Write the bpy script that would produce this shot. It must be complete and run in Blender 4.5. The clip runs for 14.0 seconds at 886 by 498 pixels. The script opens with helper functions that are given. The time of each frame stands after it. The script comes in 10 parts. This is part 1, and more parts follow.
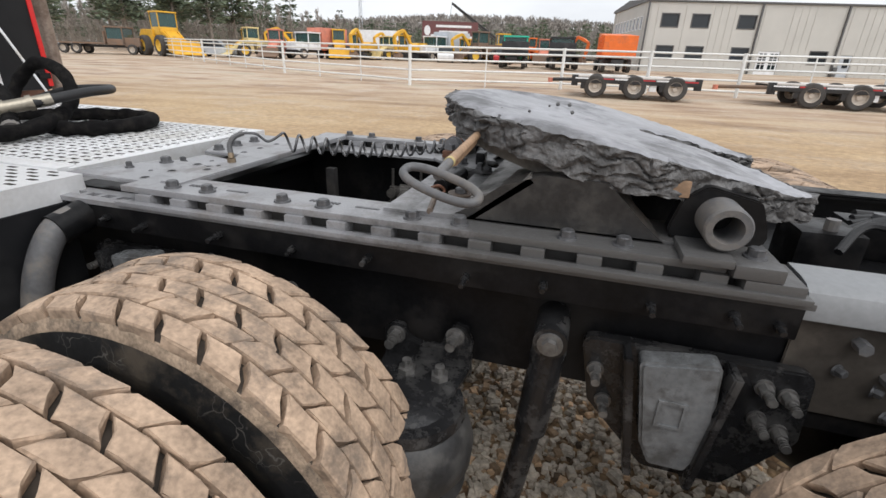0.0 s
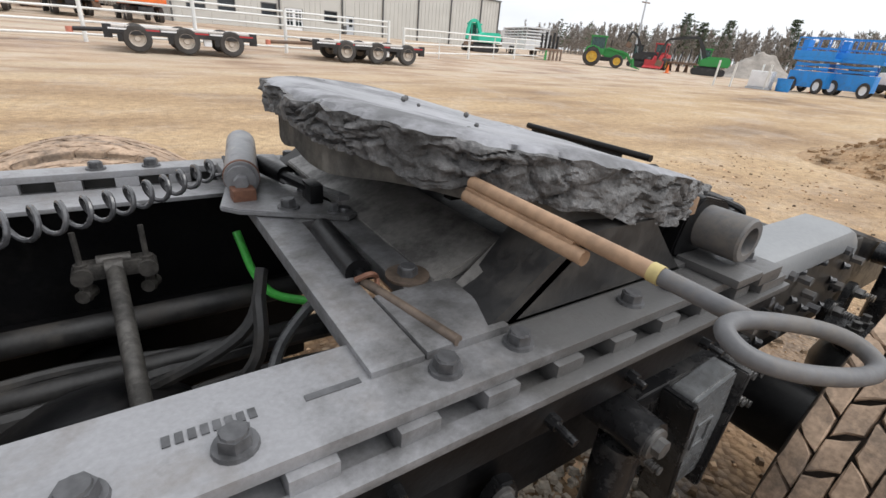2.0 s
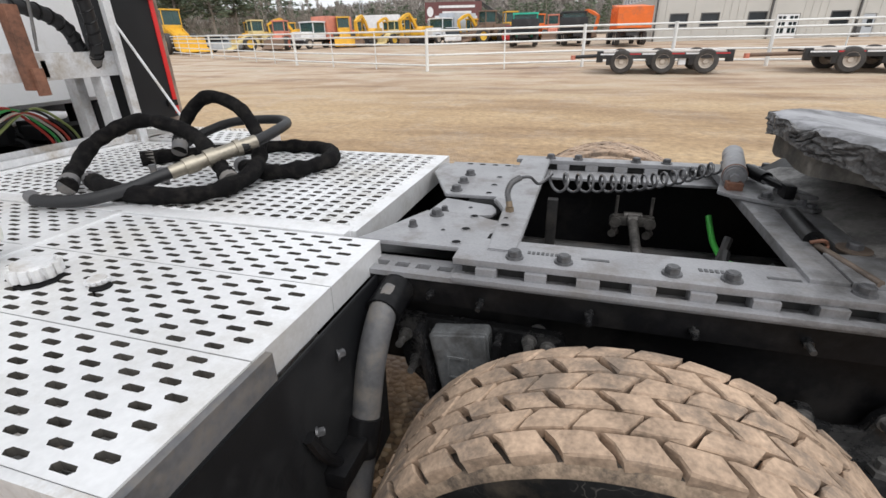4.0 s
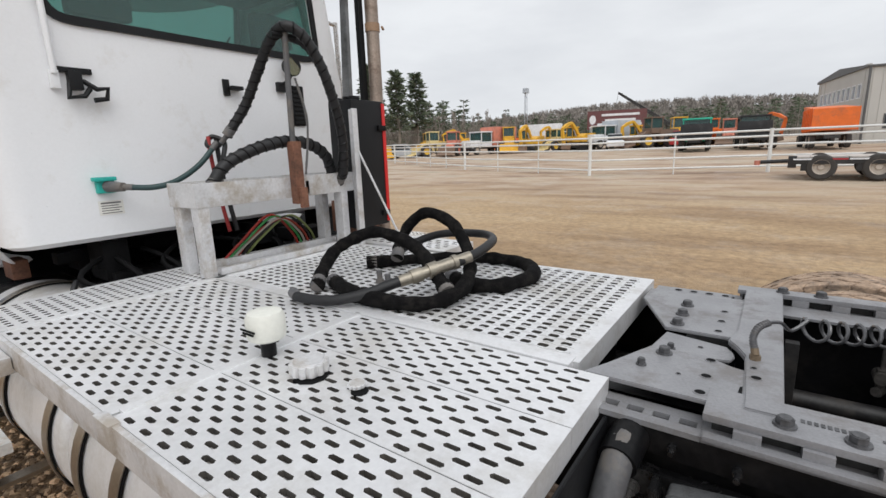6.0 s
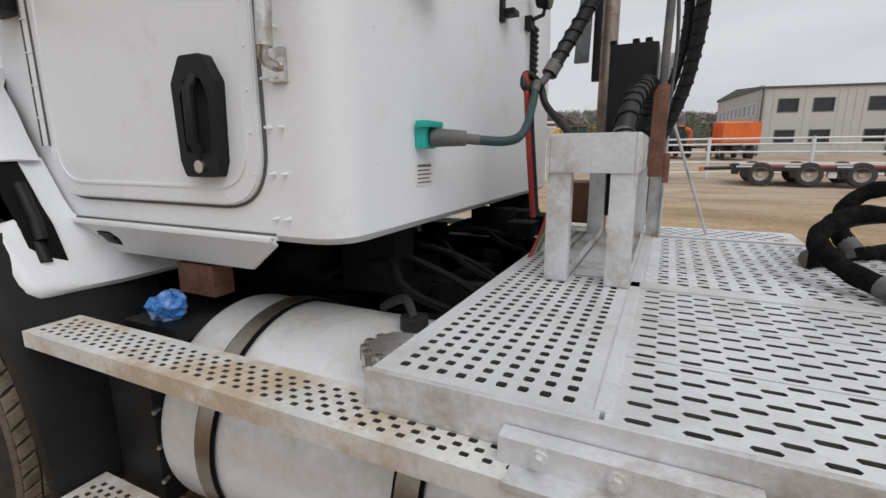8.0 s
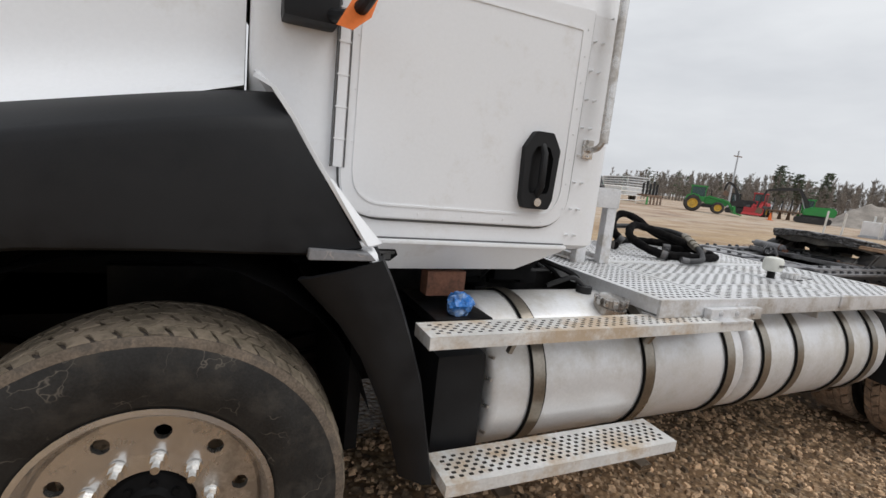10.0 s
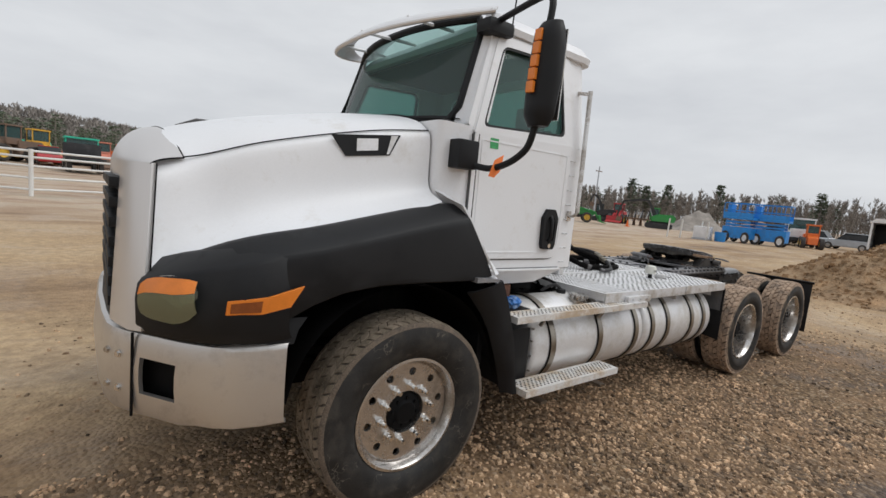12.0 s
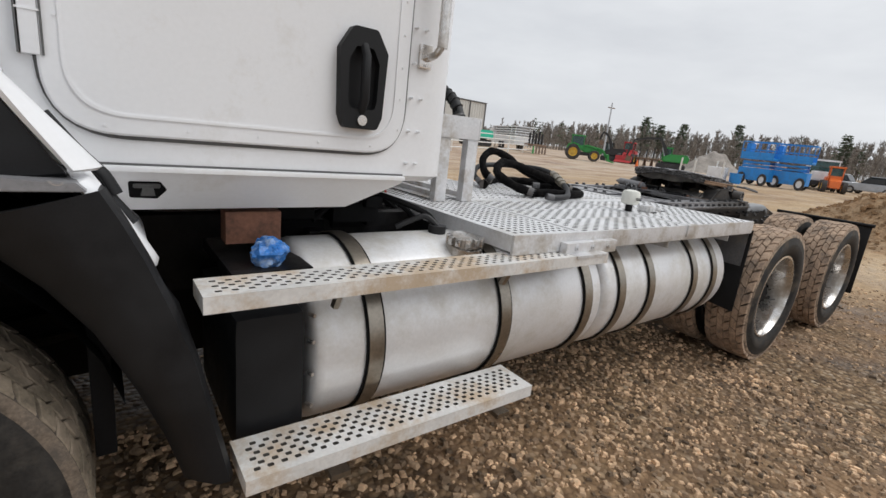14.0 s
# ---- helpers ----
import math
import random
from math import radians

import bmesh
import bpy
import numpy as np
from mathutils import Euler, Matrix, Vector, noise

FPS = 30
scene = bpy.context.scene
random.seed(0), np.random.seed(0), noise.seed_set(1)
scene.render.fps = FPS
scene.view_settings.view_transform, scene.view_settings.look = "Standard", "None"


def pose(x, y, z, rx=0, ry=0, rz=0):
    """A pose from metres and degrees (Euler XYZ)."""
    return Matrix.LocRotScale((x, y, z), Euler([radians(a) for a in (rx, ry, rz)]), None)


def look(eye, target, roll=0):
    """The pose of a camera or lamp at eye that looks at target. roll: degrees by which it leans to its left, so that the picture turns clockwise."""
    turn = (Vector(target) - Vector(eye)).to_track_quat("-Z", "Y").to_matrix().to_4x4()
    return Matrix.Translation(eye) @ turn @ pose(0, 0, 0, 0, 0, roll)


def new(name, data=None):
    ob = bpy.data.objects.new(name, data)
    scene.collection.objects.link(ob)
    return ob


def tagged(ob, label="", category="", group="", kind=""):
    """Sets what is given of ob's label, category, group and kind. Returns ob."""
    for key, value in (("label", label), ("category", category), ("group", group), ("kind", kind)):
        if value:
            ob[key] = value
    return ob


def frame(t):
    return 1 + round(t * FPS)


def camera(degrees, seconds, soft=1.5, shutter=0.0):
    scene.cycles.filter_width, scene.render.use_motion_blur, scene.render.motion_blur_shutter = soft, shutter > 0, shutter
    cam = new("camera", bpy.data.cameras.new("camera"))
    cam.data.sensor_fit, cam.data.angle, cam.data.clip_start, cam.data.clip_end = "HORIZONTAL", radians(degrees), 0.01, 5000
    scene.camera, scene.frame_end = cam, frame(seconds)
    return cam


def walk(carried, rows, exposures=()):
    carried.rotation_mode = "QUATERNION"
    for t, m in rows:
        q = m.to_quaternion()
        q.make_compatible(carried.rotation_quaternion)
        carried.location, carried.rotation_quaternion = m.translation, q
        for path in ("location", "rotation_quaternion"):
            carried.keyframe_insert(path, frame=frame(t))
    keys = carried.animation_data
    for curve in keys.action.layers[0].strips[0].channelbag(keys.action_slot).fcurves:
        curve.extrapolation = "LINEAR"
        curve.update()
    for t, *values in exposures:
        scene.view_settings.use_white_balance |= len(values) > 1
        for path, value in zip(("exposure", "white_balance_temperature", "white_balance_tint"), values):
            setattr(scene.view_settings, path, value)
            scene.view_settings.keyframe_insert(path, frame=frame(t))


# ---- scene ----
cam = camera(87.7, 14.0, soft=1.5)
PATH = [
    (0, (0.311, -1.299, 1.292), (-0.199, 0.479, 0.531), 2.0),
    (0.5, (0.02, -1.192, 1.308), (0.007, 0.647, 0.521), 2.7),
    (1, (-0.152, -1.033, 1.306), (0.341, 0.731, 0.503), 3.6),
    (1.5, (-0.215, -0.805, 1.311), (0.653, 0.804, 0.5), 4.3),
    (2, (-0.235, -0.76, 1.301), (0.817, 0.727, 0.475), 5.0),
    (2.5, (-0.328, -0.77, 1.296), (0.607, 0.79, 0.465), 4.4),
    (3, (-0.465, -0.899, 1.312), (0.081, 0.836, 0.482), 3.0),
    (3.5, (-0.51, -1.153, 1.356), (-0.523, 0.663, 0.517), 0.7),
    (3.7, (-0.492, -1.251, 1.382), (-0.744, 0.544, 0.536), -0.2),
    (5.8, (-0.531, -1.461, 1.456), (-1.659, 0.126, 1.001), -2.2),
    (6, (-0.663, -1.406, 1.492), (-1.81, 0.178, 1.075), -2.0),
    (6.5, (-1.011, -1.367, 1.521), (-2.177, 0.213, 1.14), -1.9),
    (7, (-1.453, -1.469, 1.487), (-2.611, 0.118, 1.111), -1.3),
    (7.5, (-2.011, -1.546, 1.416), (-3.084, 0.095, 1.019), -0.3),
    (8, (-2.535, -1.727, 1.345), (-3.385, 0.039, 0.935), -0.3),
    (8.5, (-2.961, -1.836, 1.337), (-3.446, 0.053, 0.892), 1.7),
    (9, (-3.452, -2.027, 1.362), (-3.501, -0.081, 0.903), 3.3),
    (9.2, (-3.64, -2.115, 1.354), (-3.482, -0.168, 0.926), 4.1),
    (11.3, (-5.836, -2.832, 1.54), (-4.641, -1.245, 1.306), 5.8),
    (11.5, (-5.958, -2.939, 1.566), (-4.758, -1.355, 1.338), 5.6),
    (12, (-5.952, -3.012, 1.584), (-4.739, -1.439, 1.355), 5.4),
    (12.5, (-5.503, -2.936, 1.489), (-4.263, -1.384, 1.253), 6.2),
    (13, (-5.118, -2.729, 1.352), (-3.843, -1.212, 1.081), 6.2),
    (13.5, (-4.663, -2.531, 1.307), (-3.372, -1.038, 0.979), 5.9),
    (14, (-4.117, -2.231, 1.303), (-2.937, -0.692, 0.822), 6.2),
]
walk(cam, [(t, look(eye, target, roll)) for t, eye, target, roll in PATH], [(0, 0.58), (2, 0.71), (3.5, 0.62), (5.8, 0.3), (6, 0.25), (6.5, 0.0), (7.5, -0.12), (8.5, 0.1), (9, 0.16), (11.5, 0.08), (13, 0.0), (14, 0.19)])

# ---- light ----
world = bpy.data.worlds.new("overcast")
scene.world = world
world.use_nodes = True
wn, wl = world.node_tree.nodes, world.node_tree.links
SUN_EL, SUN_AZ = radians(54), radians(130)
sky = wn.new("ShaderNodeTexSky")
sky.sky_type, sky.sun_disc, sky.sun_elevation, sky.sun_rotation = "NISHITA", False, SUN_EL, SUN_AZ
sky.air_density, sky.dust_density, sky.ozone_density = 1.0, 4.0, 1.0
skyhsv = wn.new("ShaderNodeHueSaturation")
skyhsv.inputs["Saturation"].default_value = 0.10
tcw = wn.new("ShaderNodeTexCoord")
cmap = wn.new("ShaderNodeMapping")
cmap.inputs["Scale"].default_value = (1.0, 1.0, 3.2)
cn = wn.new("ShaderNodeTexNoise")
cn.inputs["Scale"].default_value, cn.inputs["Detail"].default_value, cn.inputs["Roughness"].default_value = 2.6, 6.0, 0.55
cr = wn.new("ShaderNodeValToRGB")
cr.color_ramp.elements[0].position, cr.color_ramp.elements[0].color = 0.30, (0.76, 0.79, 0.84, 1)
cr.color_ramp.elements[1].position, cr.color_ramp.elements[1].color = 0.66, (0.94, 0.97, 1.01, 1)
cmix = wn.new("ShaderNodeMix")
cmix.data_type = "RGBA"
cmix.inputs["Factor"].default_value = 0.86
bgn = wn["Background"]
SKY = 0.15
cgain = wn.new("ShaderNodeVectorMath")
cgain.operation = "SCALE"
cgain.inputs["Scale"].default_value = 5.2
wl.new(sky.outputs[0], skyhsv.inputs["Color"])
wl.new(tcw.outputs["Generated"], cmap.inputs[0])
wl.new(cmap.outputs[0], cn.inputs["Vector"])
wl.new(cn.outputs["Fac"], cr.inputs[0])
wl.new(cr.outputs[0], cgain.inputs[0])
wl.new(skyhsv.outputs[0], cmix.inputs[6])
wl.new(cgain.outputs[0], cmix.inputs[7])
wl.new(cmix.outputs[2], bgn.inputs["Color"])
bgn.inputs["Strength"].default_value = SKY

sun = new("sun", bpy.data.lights.new("sun", "SUN"))
sun.data.energy, sun.data.angle, sun.data.color = 1.15, radians(50), (1.0, 0.99, 0.97)
sun.rotation_euler = Euler((radians(36), 0, radians(50)))


# ---- materials ----
def mat(name, base, rough=0.6, metal=0.0, vary=0.12, scale=6.0, fine=90.0, bump=0.15, dirt=None, dirt_amount=0.35,
        dirt_scale=3.0, dist=0.004, per_object=0.0, coat=0.0, spec=0.5):
    """A surface with variation at two scales, an optional coat of dirt in patches, and fine relief."""
    m = bpy.data.materials.new(name)
    m.use_nodes = True
    n, l = m.node_tree.nodes, m.node_tree.links
    b = n["Principled BSDF"]
    b.inputs["Metallic"].default_value = metal
    b.inputs["Specular IOR Level"].default_value = spec
    b.inputs["Coat Weight"].default_value = coat
    b.inputs["Coat Roughness"].default_value = 0.12
    tc = n.new("ShaderNodeTexCoord")
    big, small = n.new("ShaderNodeTexNoise"), n.new("ShaderNodeTexNoise")
    for t, s, d in ((big, scale, 5.0), (small, fine, 3.0)):
        t.inputs["Scale"].default_value, t.inputs["Detail"].default_value = s, d
        l.new(tc.outputs["Object"], t.inputs["Vector"])
    mixn = n.new("ShaderNodeMath")
    mixn.operation = "MULTIPLY_ADD"
    mixn.inputs[1].default_value = 0.4
    l.new(small.outputs["Fac"], mixn.inputs[0])
    half = n.new("ShaderNodeMath")
    half.operation = "MULTIPLY"
    half.inputs[1].default_value = 0.6
    l.new(big.outputs["Fac"], half.inputs[0])
    l.new(half.outputs[0], mixn.inputs[2])
    ramp = n.new("ShaderNodeValToRGB")
    lo = [max(0.0, c * (1 - vary * 1.6)) for c in base]
    hi = [min(1.0, c * (1 + vary * 1.4)) for c in base]
    ramp.color_ramp.elements[0].position, ramp.color_ramp.elements[0].color = 0.33, (*lo, 1)
    ramp.color_ramp.elements[1].position, ramp.color_ramp.elements[1].color = 0.67, (*hi, 1)
    l.new(mixn.outputs[0], ramp.inputs[0])
    col = ramp.outputs[0]
    if per_object:
        info = n.new("ShaderNodeObjectInfo")
        hs = n.new("ShaderNodeHueSaturation")
        mr = n.new("ShaderNodeMapRange")
        mr.inputs["To Min"].default_value, mr.inputs["To Max"].default_value = 1 - per_object, 1 + per_object
        l.new(info.outputs["Random"], mr.inputs["Value"])
        l.new(mr.outputs[0], hs.inputs["Value"])
        l.new(col, hs.inputs["Color"])
        col = hs.outputs[0]
    rsock = None
    if dirt:
        dn = n.new("ShaderNodeTexNoise")
        dn.inputs["Scale"].default_value, dn.inputs["Detail"].default_value, dn.inputs["Roughness"].default_value = dirt_scale, 9.0, 0.72
        l.new(tc.outputs["Object"], dn.inputs["Vector"])
        dr = n.new("ShaderNodeValToRGB")
        c = 0.62 - 0.25 * dirt_amount
        dr.color_ramp.elements[0].position, dr.color_ramp.elements[1].position = c - 0.05, c + 0.09
        l.new(dn.outputs["Fac"], dr.inputs[0])
        dm = n.new("ShaderNodeMix")
        dm.data_type = "RGBA"
        dm.inputs[7].default_value = (*dirt, 1)
        dfac = n.new("ShaderNodeMath")
        dfac.operation = "MULTIPLY"
        dfac.inputs[1].default_value = min(1.0, 0.5 + dirt_amount * 0.6)
        l.new(dr.outputs[0], dfac.inputs[0])
        l.new(dfac.outputs[0], dm.inputs["Factor"])
        l.new(col, dm.inputs[6])
        col = dm.outputs[2]
        rr = n.new("ShaderNodeMapRange")
        rr.inputs["To Min"].default_value, rr.inputs["To Max"].default_value = rough, min(1.0, rough + 0.35)
        l.new(dfac.outputs[0], rr.inputs["Value"])
        rsock = rr.outputs[0]
    else:
        rr = n.new("ShaderNodeMapRange")
        rr.inputs["To Min"].default_value, rr.inputs["To Max"].default_value = max(0.02, rough - 0.08), min(1.0, rough + 0.08)
        l.new(big.outputs["Fac"], rr.inputs["Value"])
        rsock = rr.outputs[0]
    l.new(rsock, b.inputs["Roughness"])
    l.new(col, b.inputs["Base Color"])
    if bump:
        bp = n.new("ShaderNodeBump")
        bp.inputs["Strength"].default_value, bp.inputs["Distance"].default_value = bump, dist
        l.new(mixn.outputs[0], bp.inputs["Height"])
        l.new(bp.outputs[0], b.inputs["Normal"])
    return m


DUST = (0.33, 0.25, 0.17)
M_WHITE = mat("white_paint", (0.80, 0.81, 0.83), 0.4, vary=0.02, scale=1.5, bump=0.02, dirt=(0.64, 0.62, 0.59), dirt_amount=0.02, dirt_scale=5.0, coat=0.12)
M_BLACKPL = mat("black_plastic", (0.0085, 0.009, 0.0105), 0.5, vary=0.2, scale=4, fine=260, bump=0.25, dirt=(0.02, 0.02, 0.021), dirt_amount=0.3, dirt_scale=2.2, dist=0.001, spec=0.28)
M_FRAME = mat("chassis_black", (0.007, 0.007, 0.0078), 0.34, vary=0.3, scale=8, bump=0.25, dirt=(0.022, 0.020, 0.019), dirt_amount=0.3, dirt_scale=6, spec=0.18)
M_GREY = mat("worn_grey_paint", (0.21, 0.21, 0.22), 0.42, vary=0.14, scale=5, bump=0.12, dirt=(0.10, 0.095, 0.09), dirt_amount=0.35, dirt_scale=7)
M_GREYD = mat("dusty_grey_steel", (0.10, 0.10, 0.105), 0.5, vary=0.2, scale=6, bump=0.3, dirt=(0.17, 0.15, 0.13), dirt_amount=0.45, dirt_scale=9)
M_GREASE = mat("caked_grease", (0.115, 0.112, 0.112), 0.5, vary=0.35, scale=20, fine=170, bump=1.0, dirt=(0.04, 0.038, 0.037), dirt_amount=0.36, dirt_scale=12, dist=0.010)
M_PLATE = mat("fifth_wheel_top", (0.27, 0.27, 0.29), 0.42, vary=0.2, scale=5, fine=40, bump=0.35, dirt=(0.06, 0.06, 0.06), dirt_amount=0.35, dirt_scale=4, dist=0.006)
M_ALU = mat("aluminium_deck", (0.74, 0.74, 0.75), 0.36, 0.35, vary=0.06, scale=5, bump=0.1, dirt=(0.50, 0.48, 0.45), dirt_amount=0.3, dirt_scale=3)
M_ALUD = mat("dull_aluminium", (0.64, 0.64, 0.65), 0.42, 0.3, vary=0.10, scale=9, bump=0.12, dirt=(0.36, 0.30, 0.23), dirt_amount=0.4, dirt_scale=5)
M_STEP = mat("step_aluminium", (0.72, 0.71, 0.69), 0.45, 0.2, vary=0.10, scale=9, bump=0.15, dirt=(0.46, 0.32, 0.18), dirt_amount=0.42, dirt_scale=4)
# dark colour for slot walls and undersides: shade painted in, plus supposed grime
M_UNDER = mat("slot_shade_grime", (0.075, 0.068, 0.06), 0.9, vary=0.3, scale=12, bump=0.3)
M_TANK = mat("satin_tank", (0.76, 0.76, 0.77), 0.33, 0.35, vary=0.05, scale=3, bump=0.05, dirt=(0.55, 0.52, 0.47), dirt_amount=0.4, dirt_scale=2.2)
M_STRAP = mat("tank_strap", (0.30, 0.27, 0.23), 0.3, 0.9, vary=0.15, scale=6, bump=0.05)
M_CHROME = mat("wheel_alloy", (0.66, 0.64, 0.62), 0.2, 0.92, vary=0.08, scale=6, bump=0.05, dirt=(0.26, 0.215, 0.165), dirt_amount=0.38, dirt_scale=5)
M_BUMPER = mat("bumper_metal", (0.60, 0.58, 0.56), 0.34, 0.8, vary=0.03, scale=3, fine=300, bump=0.02, dirt=(0.42, 0.38, 0.34), dirt_amount=0.12, dirt_scale=4)
M_SURR = mat("brushed_surround", (0.66, 0.64, 0.63), 0.34, 0.55, vary=0.02, scale=3, fine=300, bump=0.015)
M_RUBBER = mat("tyre_sidewall", (0.012, 0.012, 0.0125), 0.6, vary=0.3, scale=7, bump=0.3, dirt=(0.10, 0.08, 0.06), dirt_amount=0.32, dirt_scale=5, spec=0.3)
M_RUBBERF = mat("dusty_sidewall", (0.019, 0.0185, 0.018), 0.55, vary=0.3, scale=12, fine=160, bump=0.35, dirt=(0.055, 0.048, 0.04), dirt_amount=0.3, dirt_scale=9, spec=0.35)
M_TREAD = mat("muddy_tread", (0.39, 0.28, 0.20), 0.9, vary=0.3, scale=14, fine=120, bump=0.5, dirt=(0.12, 0.10, 0.085), dirt_amount=0.3, dirt_scale=10)
M_TREADF = mat("worn_tread", (0.13, 0.105, 0.075), 0.9, vary=0.3, scale=14, fine=120, bump=0.5, dirt=(0.25, 0.20, 0.15), dirt_amount=0.5, dirt_scale=8)
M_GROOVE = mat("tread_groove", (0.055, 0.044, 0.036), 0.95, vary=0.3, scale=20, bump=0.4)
M_HOSE = mat("black_hose", (0.010, 0.010, 0.0115), 0.55, vary=0.3, scale=25, fine=200, bump=0.5, dist=0.003)
M_DIRT = mat("rusty_brown", (0.17, 0.075, 0.045), 0.7, vary=0.3, scale=15, bump=0.3)
M_TANROD = mat("rusty_tan_bar", (0.33, 0.21, 0.13), 0.65, vary=0.2, scale=15, bump=0.3)
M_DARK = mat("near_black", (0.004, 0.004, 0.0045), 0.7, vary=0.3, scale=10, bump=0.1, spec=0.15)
M_RED = mat("red_marker", (0.6, 0.02, 0.02), 0.4, vary=0.05)
M_ORANGE = mat("amber_lens", (0.75, 0.22, 0.03), 0.18, vary=0.06, scale=20, fine=300, bump=0.3)
M_TEAL = mat("teal_rubber", (0.02, 0.42, 0.36), 0.5, vary=0.15)
M_GREENH = mat("green_hose", (0.10, 0.62, 0.10), 0.4, vary=0.1)

M_SHOULDER = mat("dusty_tyre_shoulder", (0.15, 0.115, 0.085), 0.9, vary=0.35, scale=16, fine=150, bump=0.5, dirt=(0.05, 0.045, 0.04), dirt_amount=0.4, dirt_scale=16)
M_MUD = mat("muddy_tyre_shoulder", (0.31, 0.23, 0.165), 0.9, vary=0.35, scale=16, fine=150, bump=0.5, dirt=(0.03, 0.028, 0.027), dirt_amount=0.42, dirt_scale=11)
M_NUT = mat("polished_nut", (0.80, 0.79, 0.77), 0.16, 1.0, vary=0.05, scale=30, bump=0.03)
M_PAD = mat("worn_grey_casting", (0.15, 0.155, 0.16), 0.22, vary=0.2, scale=9, bump=0.25, dirt=(0.04, 0.037, 0.034), dirt_amount=0.35, dirt_scale=14)
M_CAST = mat("oily_casting", (0.014, 0.014, 0.015), 0.24, vary=0.35, scale=14, bump=0.5, dirt=(0.085, 0.082, 0.08), dirt_amount=0.2, dirt_scale=16)
M_SLEEVE = mat("black_cloth_sleeve", (0.0055, 0.0052, 0.0055), 0.95, vary=0.4, scale=40, fine=420, bump=1.0, dirt=(0.02, 0.018, 0.016), dirt_amount=0.3, dirt_scale=20, dist=0.004, spec=0.12)


def scratched(m, tone, scale, thin, amount):
    """Adds thin pale scrapes in wandering lines to a material."""
    n, l = m.node_tree.nodes, m.node_tree.links
    b = n["Principled BSDF"]
    tc, wob, add = n.new("ShaderNodeTexCoord"), n.new("ShaderNodeTexNoise"), n.new("ShaderNodeMix")
    wob.inputs["Scale"].default_value, wob.inputs["Detail"].default_value = scale * 0.8, 3.0
    l.new(tc.outputs["Object"], wob.inputs["Vector"])
    add.data_type = "VECTOR"
    add.inputs["Factor"].default_value = 0.16
    l.new(tc.outputs["Object"], add.inputs[4])
    l.new(wob.outputs["Color"], add.inputs[5])
    v = n.new("ShaderNodeTexVoronoi")
    v.feature = "DISTANCE_TO_EDGE"
    v.inputs["Scale"].default_value = scale
    l.new(add.outputs[1], v.inputs["Vector"])
    line = n.new("ShaderNodeMapRange")
    line.inputs["From Min"].default_value, line.inputs["From Max"].default_value = 0.0, thin
    line.inputs["To Min"].default_value, line.inputs["To Max"].default_value = 1.0, 0.0
    l.new(v.outputs["Distance"], line.inputs["Value"])
    where = n.new("ShaderNodeTexNoise")
    where.inputs["Scale"].default_value, where.inputs["Detail"].default_value = scale * 0.55, 5.0
    l.new(tc.outputs["Object"], where.inputs["Vector"])
    keep = n.new("ShaderNodeMapRange")
    keep.inputs["From Min"].default_value, keep.inputs["From Max"].default_value = 0.60 - amount * 0.2, 0.70 - amount * 0.2
    l.new(where.outputs["Fac"], keep.inputs["Value"])
    mul = n.new("ShaderNodeMath")
    mul.operation = "MULTIPLY"
    l.new(line.outputs[0], mul.inputs[0])
    l.new(keep.outputs[0], mul.inputs[1])
    mixc = n.new("ShaderNodeMix")
    mixc.data_type = "RGBA"
    mixc.inputs[7].default_value = (*tone, 1)
    l.new(mul.outputs[0], mixc.inputs["Factor"])
    l.new(b.inputs["Base Color"].links[0].from_socket, mixc.inputs[6])
    l.new(mixc.outputs[2], b.inputs["Base Color"])


scratched(M_RUBBERF, (0.12, 0.105, 0.088), 13.0, 0.02, 0.5)
scratched(M_RUBBER, (0.10, 0.092, 0.085), 15.0, 0.018, 0.6)
scratched(M_GREY, (0.36, 0.33, 0.30), 9.0, 0.015, 0.4)


def glass(name, tint, rough=0.02, alpha=0.35):
    m = bpy.data.materials.new(name)
    m.use_nodes = True
    n, l = m.node_tree.nodes, m.node_tree.links
    b, out = n["Principled BSDF"], n["Material Output"]
    b.inputs["Base Color"].default_value = (*tint, 1)
    b.inputs["Roughness"].default_value = rough
    b.inputs["Specular IOR Level"].default_value = 0.6
    tr = n.new("ShaderNodeBsdfTransparent")
    tr.inputs[0].default_value = (0.48 + 0.5 * tint[0], 0.76 + 0.3 * tint[1], 0.71 + 0.3 * tint[2], 1)
    mx = n.new("ShaderNodeMixShader")
    mx.inputs[0].default_value = alpha
    l.new(tr.outputs[0], mx.inputs[1])
    l.new(b.outputs[0], mx.inputs[2])
    l.new(mx.outputs[0], out.inputs["Surface"])
    return m


M_GLASS = glass("cab_glass", (0.13, 0.18, 0.175), 0.03, 0.36)
M_LENS = glass("lamp_lens", (0.26, 0.24, 0.15), 0.05, 0.55)


# ---- mesh tools ----
def part(name, bm, material, parent=None, label="", angle=35):
    me = bpy.data.meshes.new(name)
    bm.normal_update()
    for f in bm.faces:
        f.smooth = True
    bm.to_mesh(me)
    bm.free()
    me.set_sharp_from_angle(angle=radians(angle))
    for m in (material if isinstance(material, (list, tuple)) else [material]):
        me.materials.append(m)
    ob = new(name, me)
    ob.parent = parent
    if label:
        ob["label"] = label
    return ob


def shared(name, me, parent, m):
    """One more object on an existing mesh."""
    ob = new(name, me)
    ob.parent = parent
    ob.matrix_local = m
    return ob


def thing(name, label, category, group="", kind="", at=(0, 0, 0), turn=0):
    e = new(name)
    e.empty_display_size = 0.1
    e.matrix_world = pose(*at, 0, 0, turn)
    return tagged(e, label, category, group, kind)


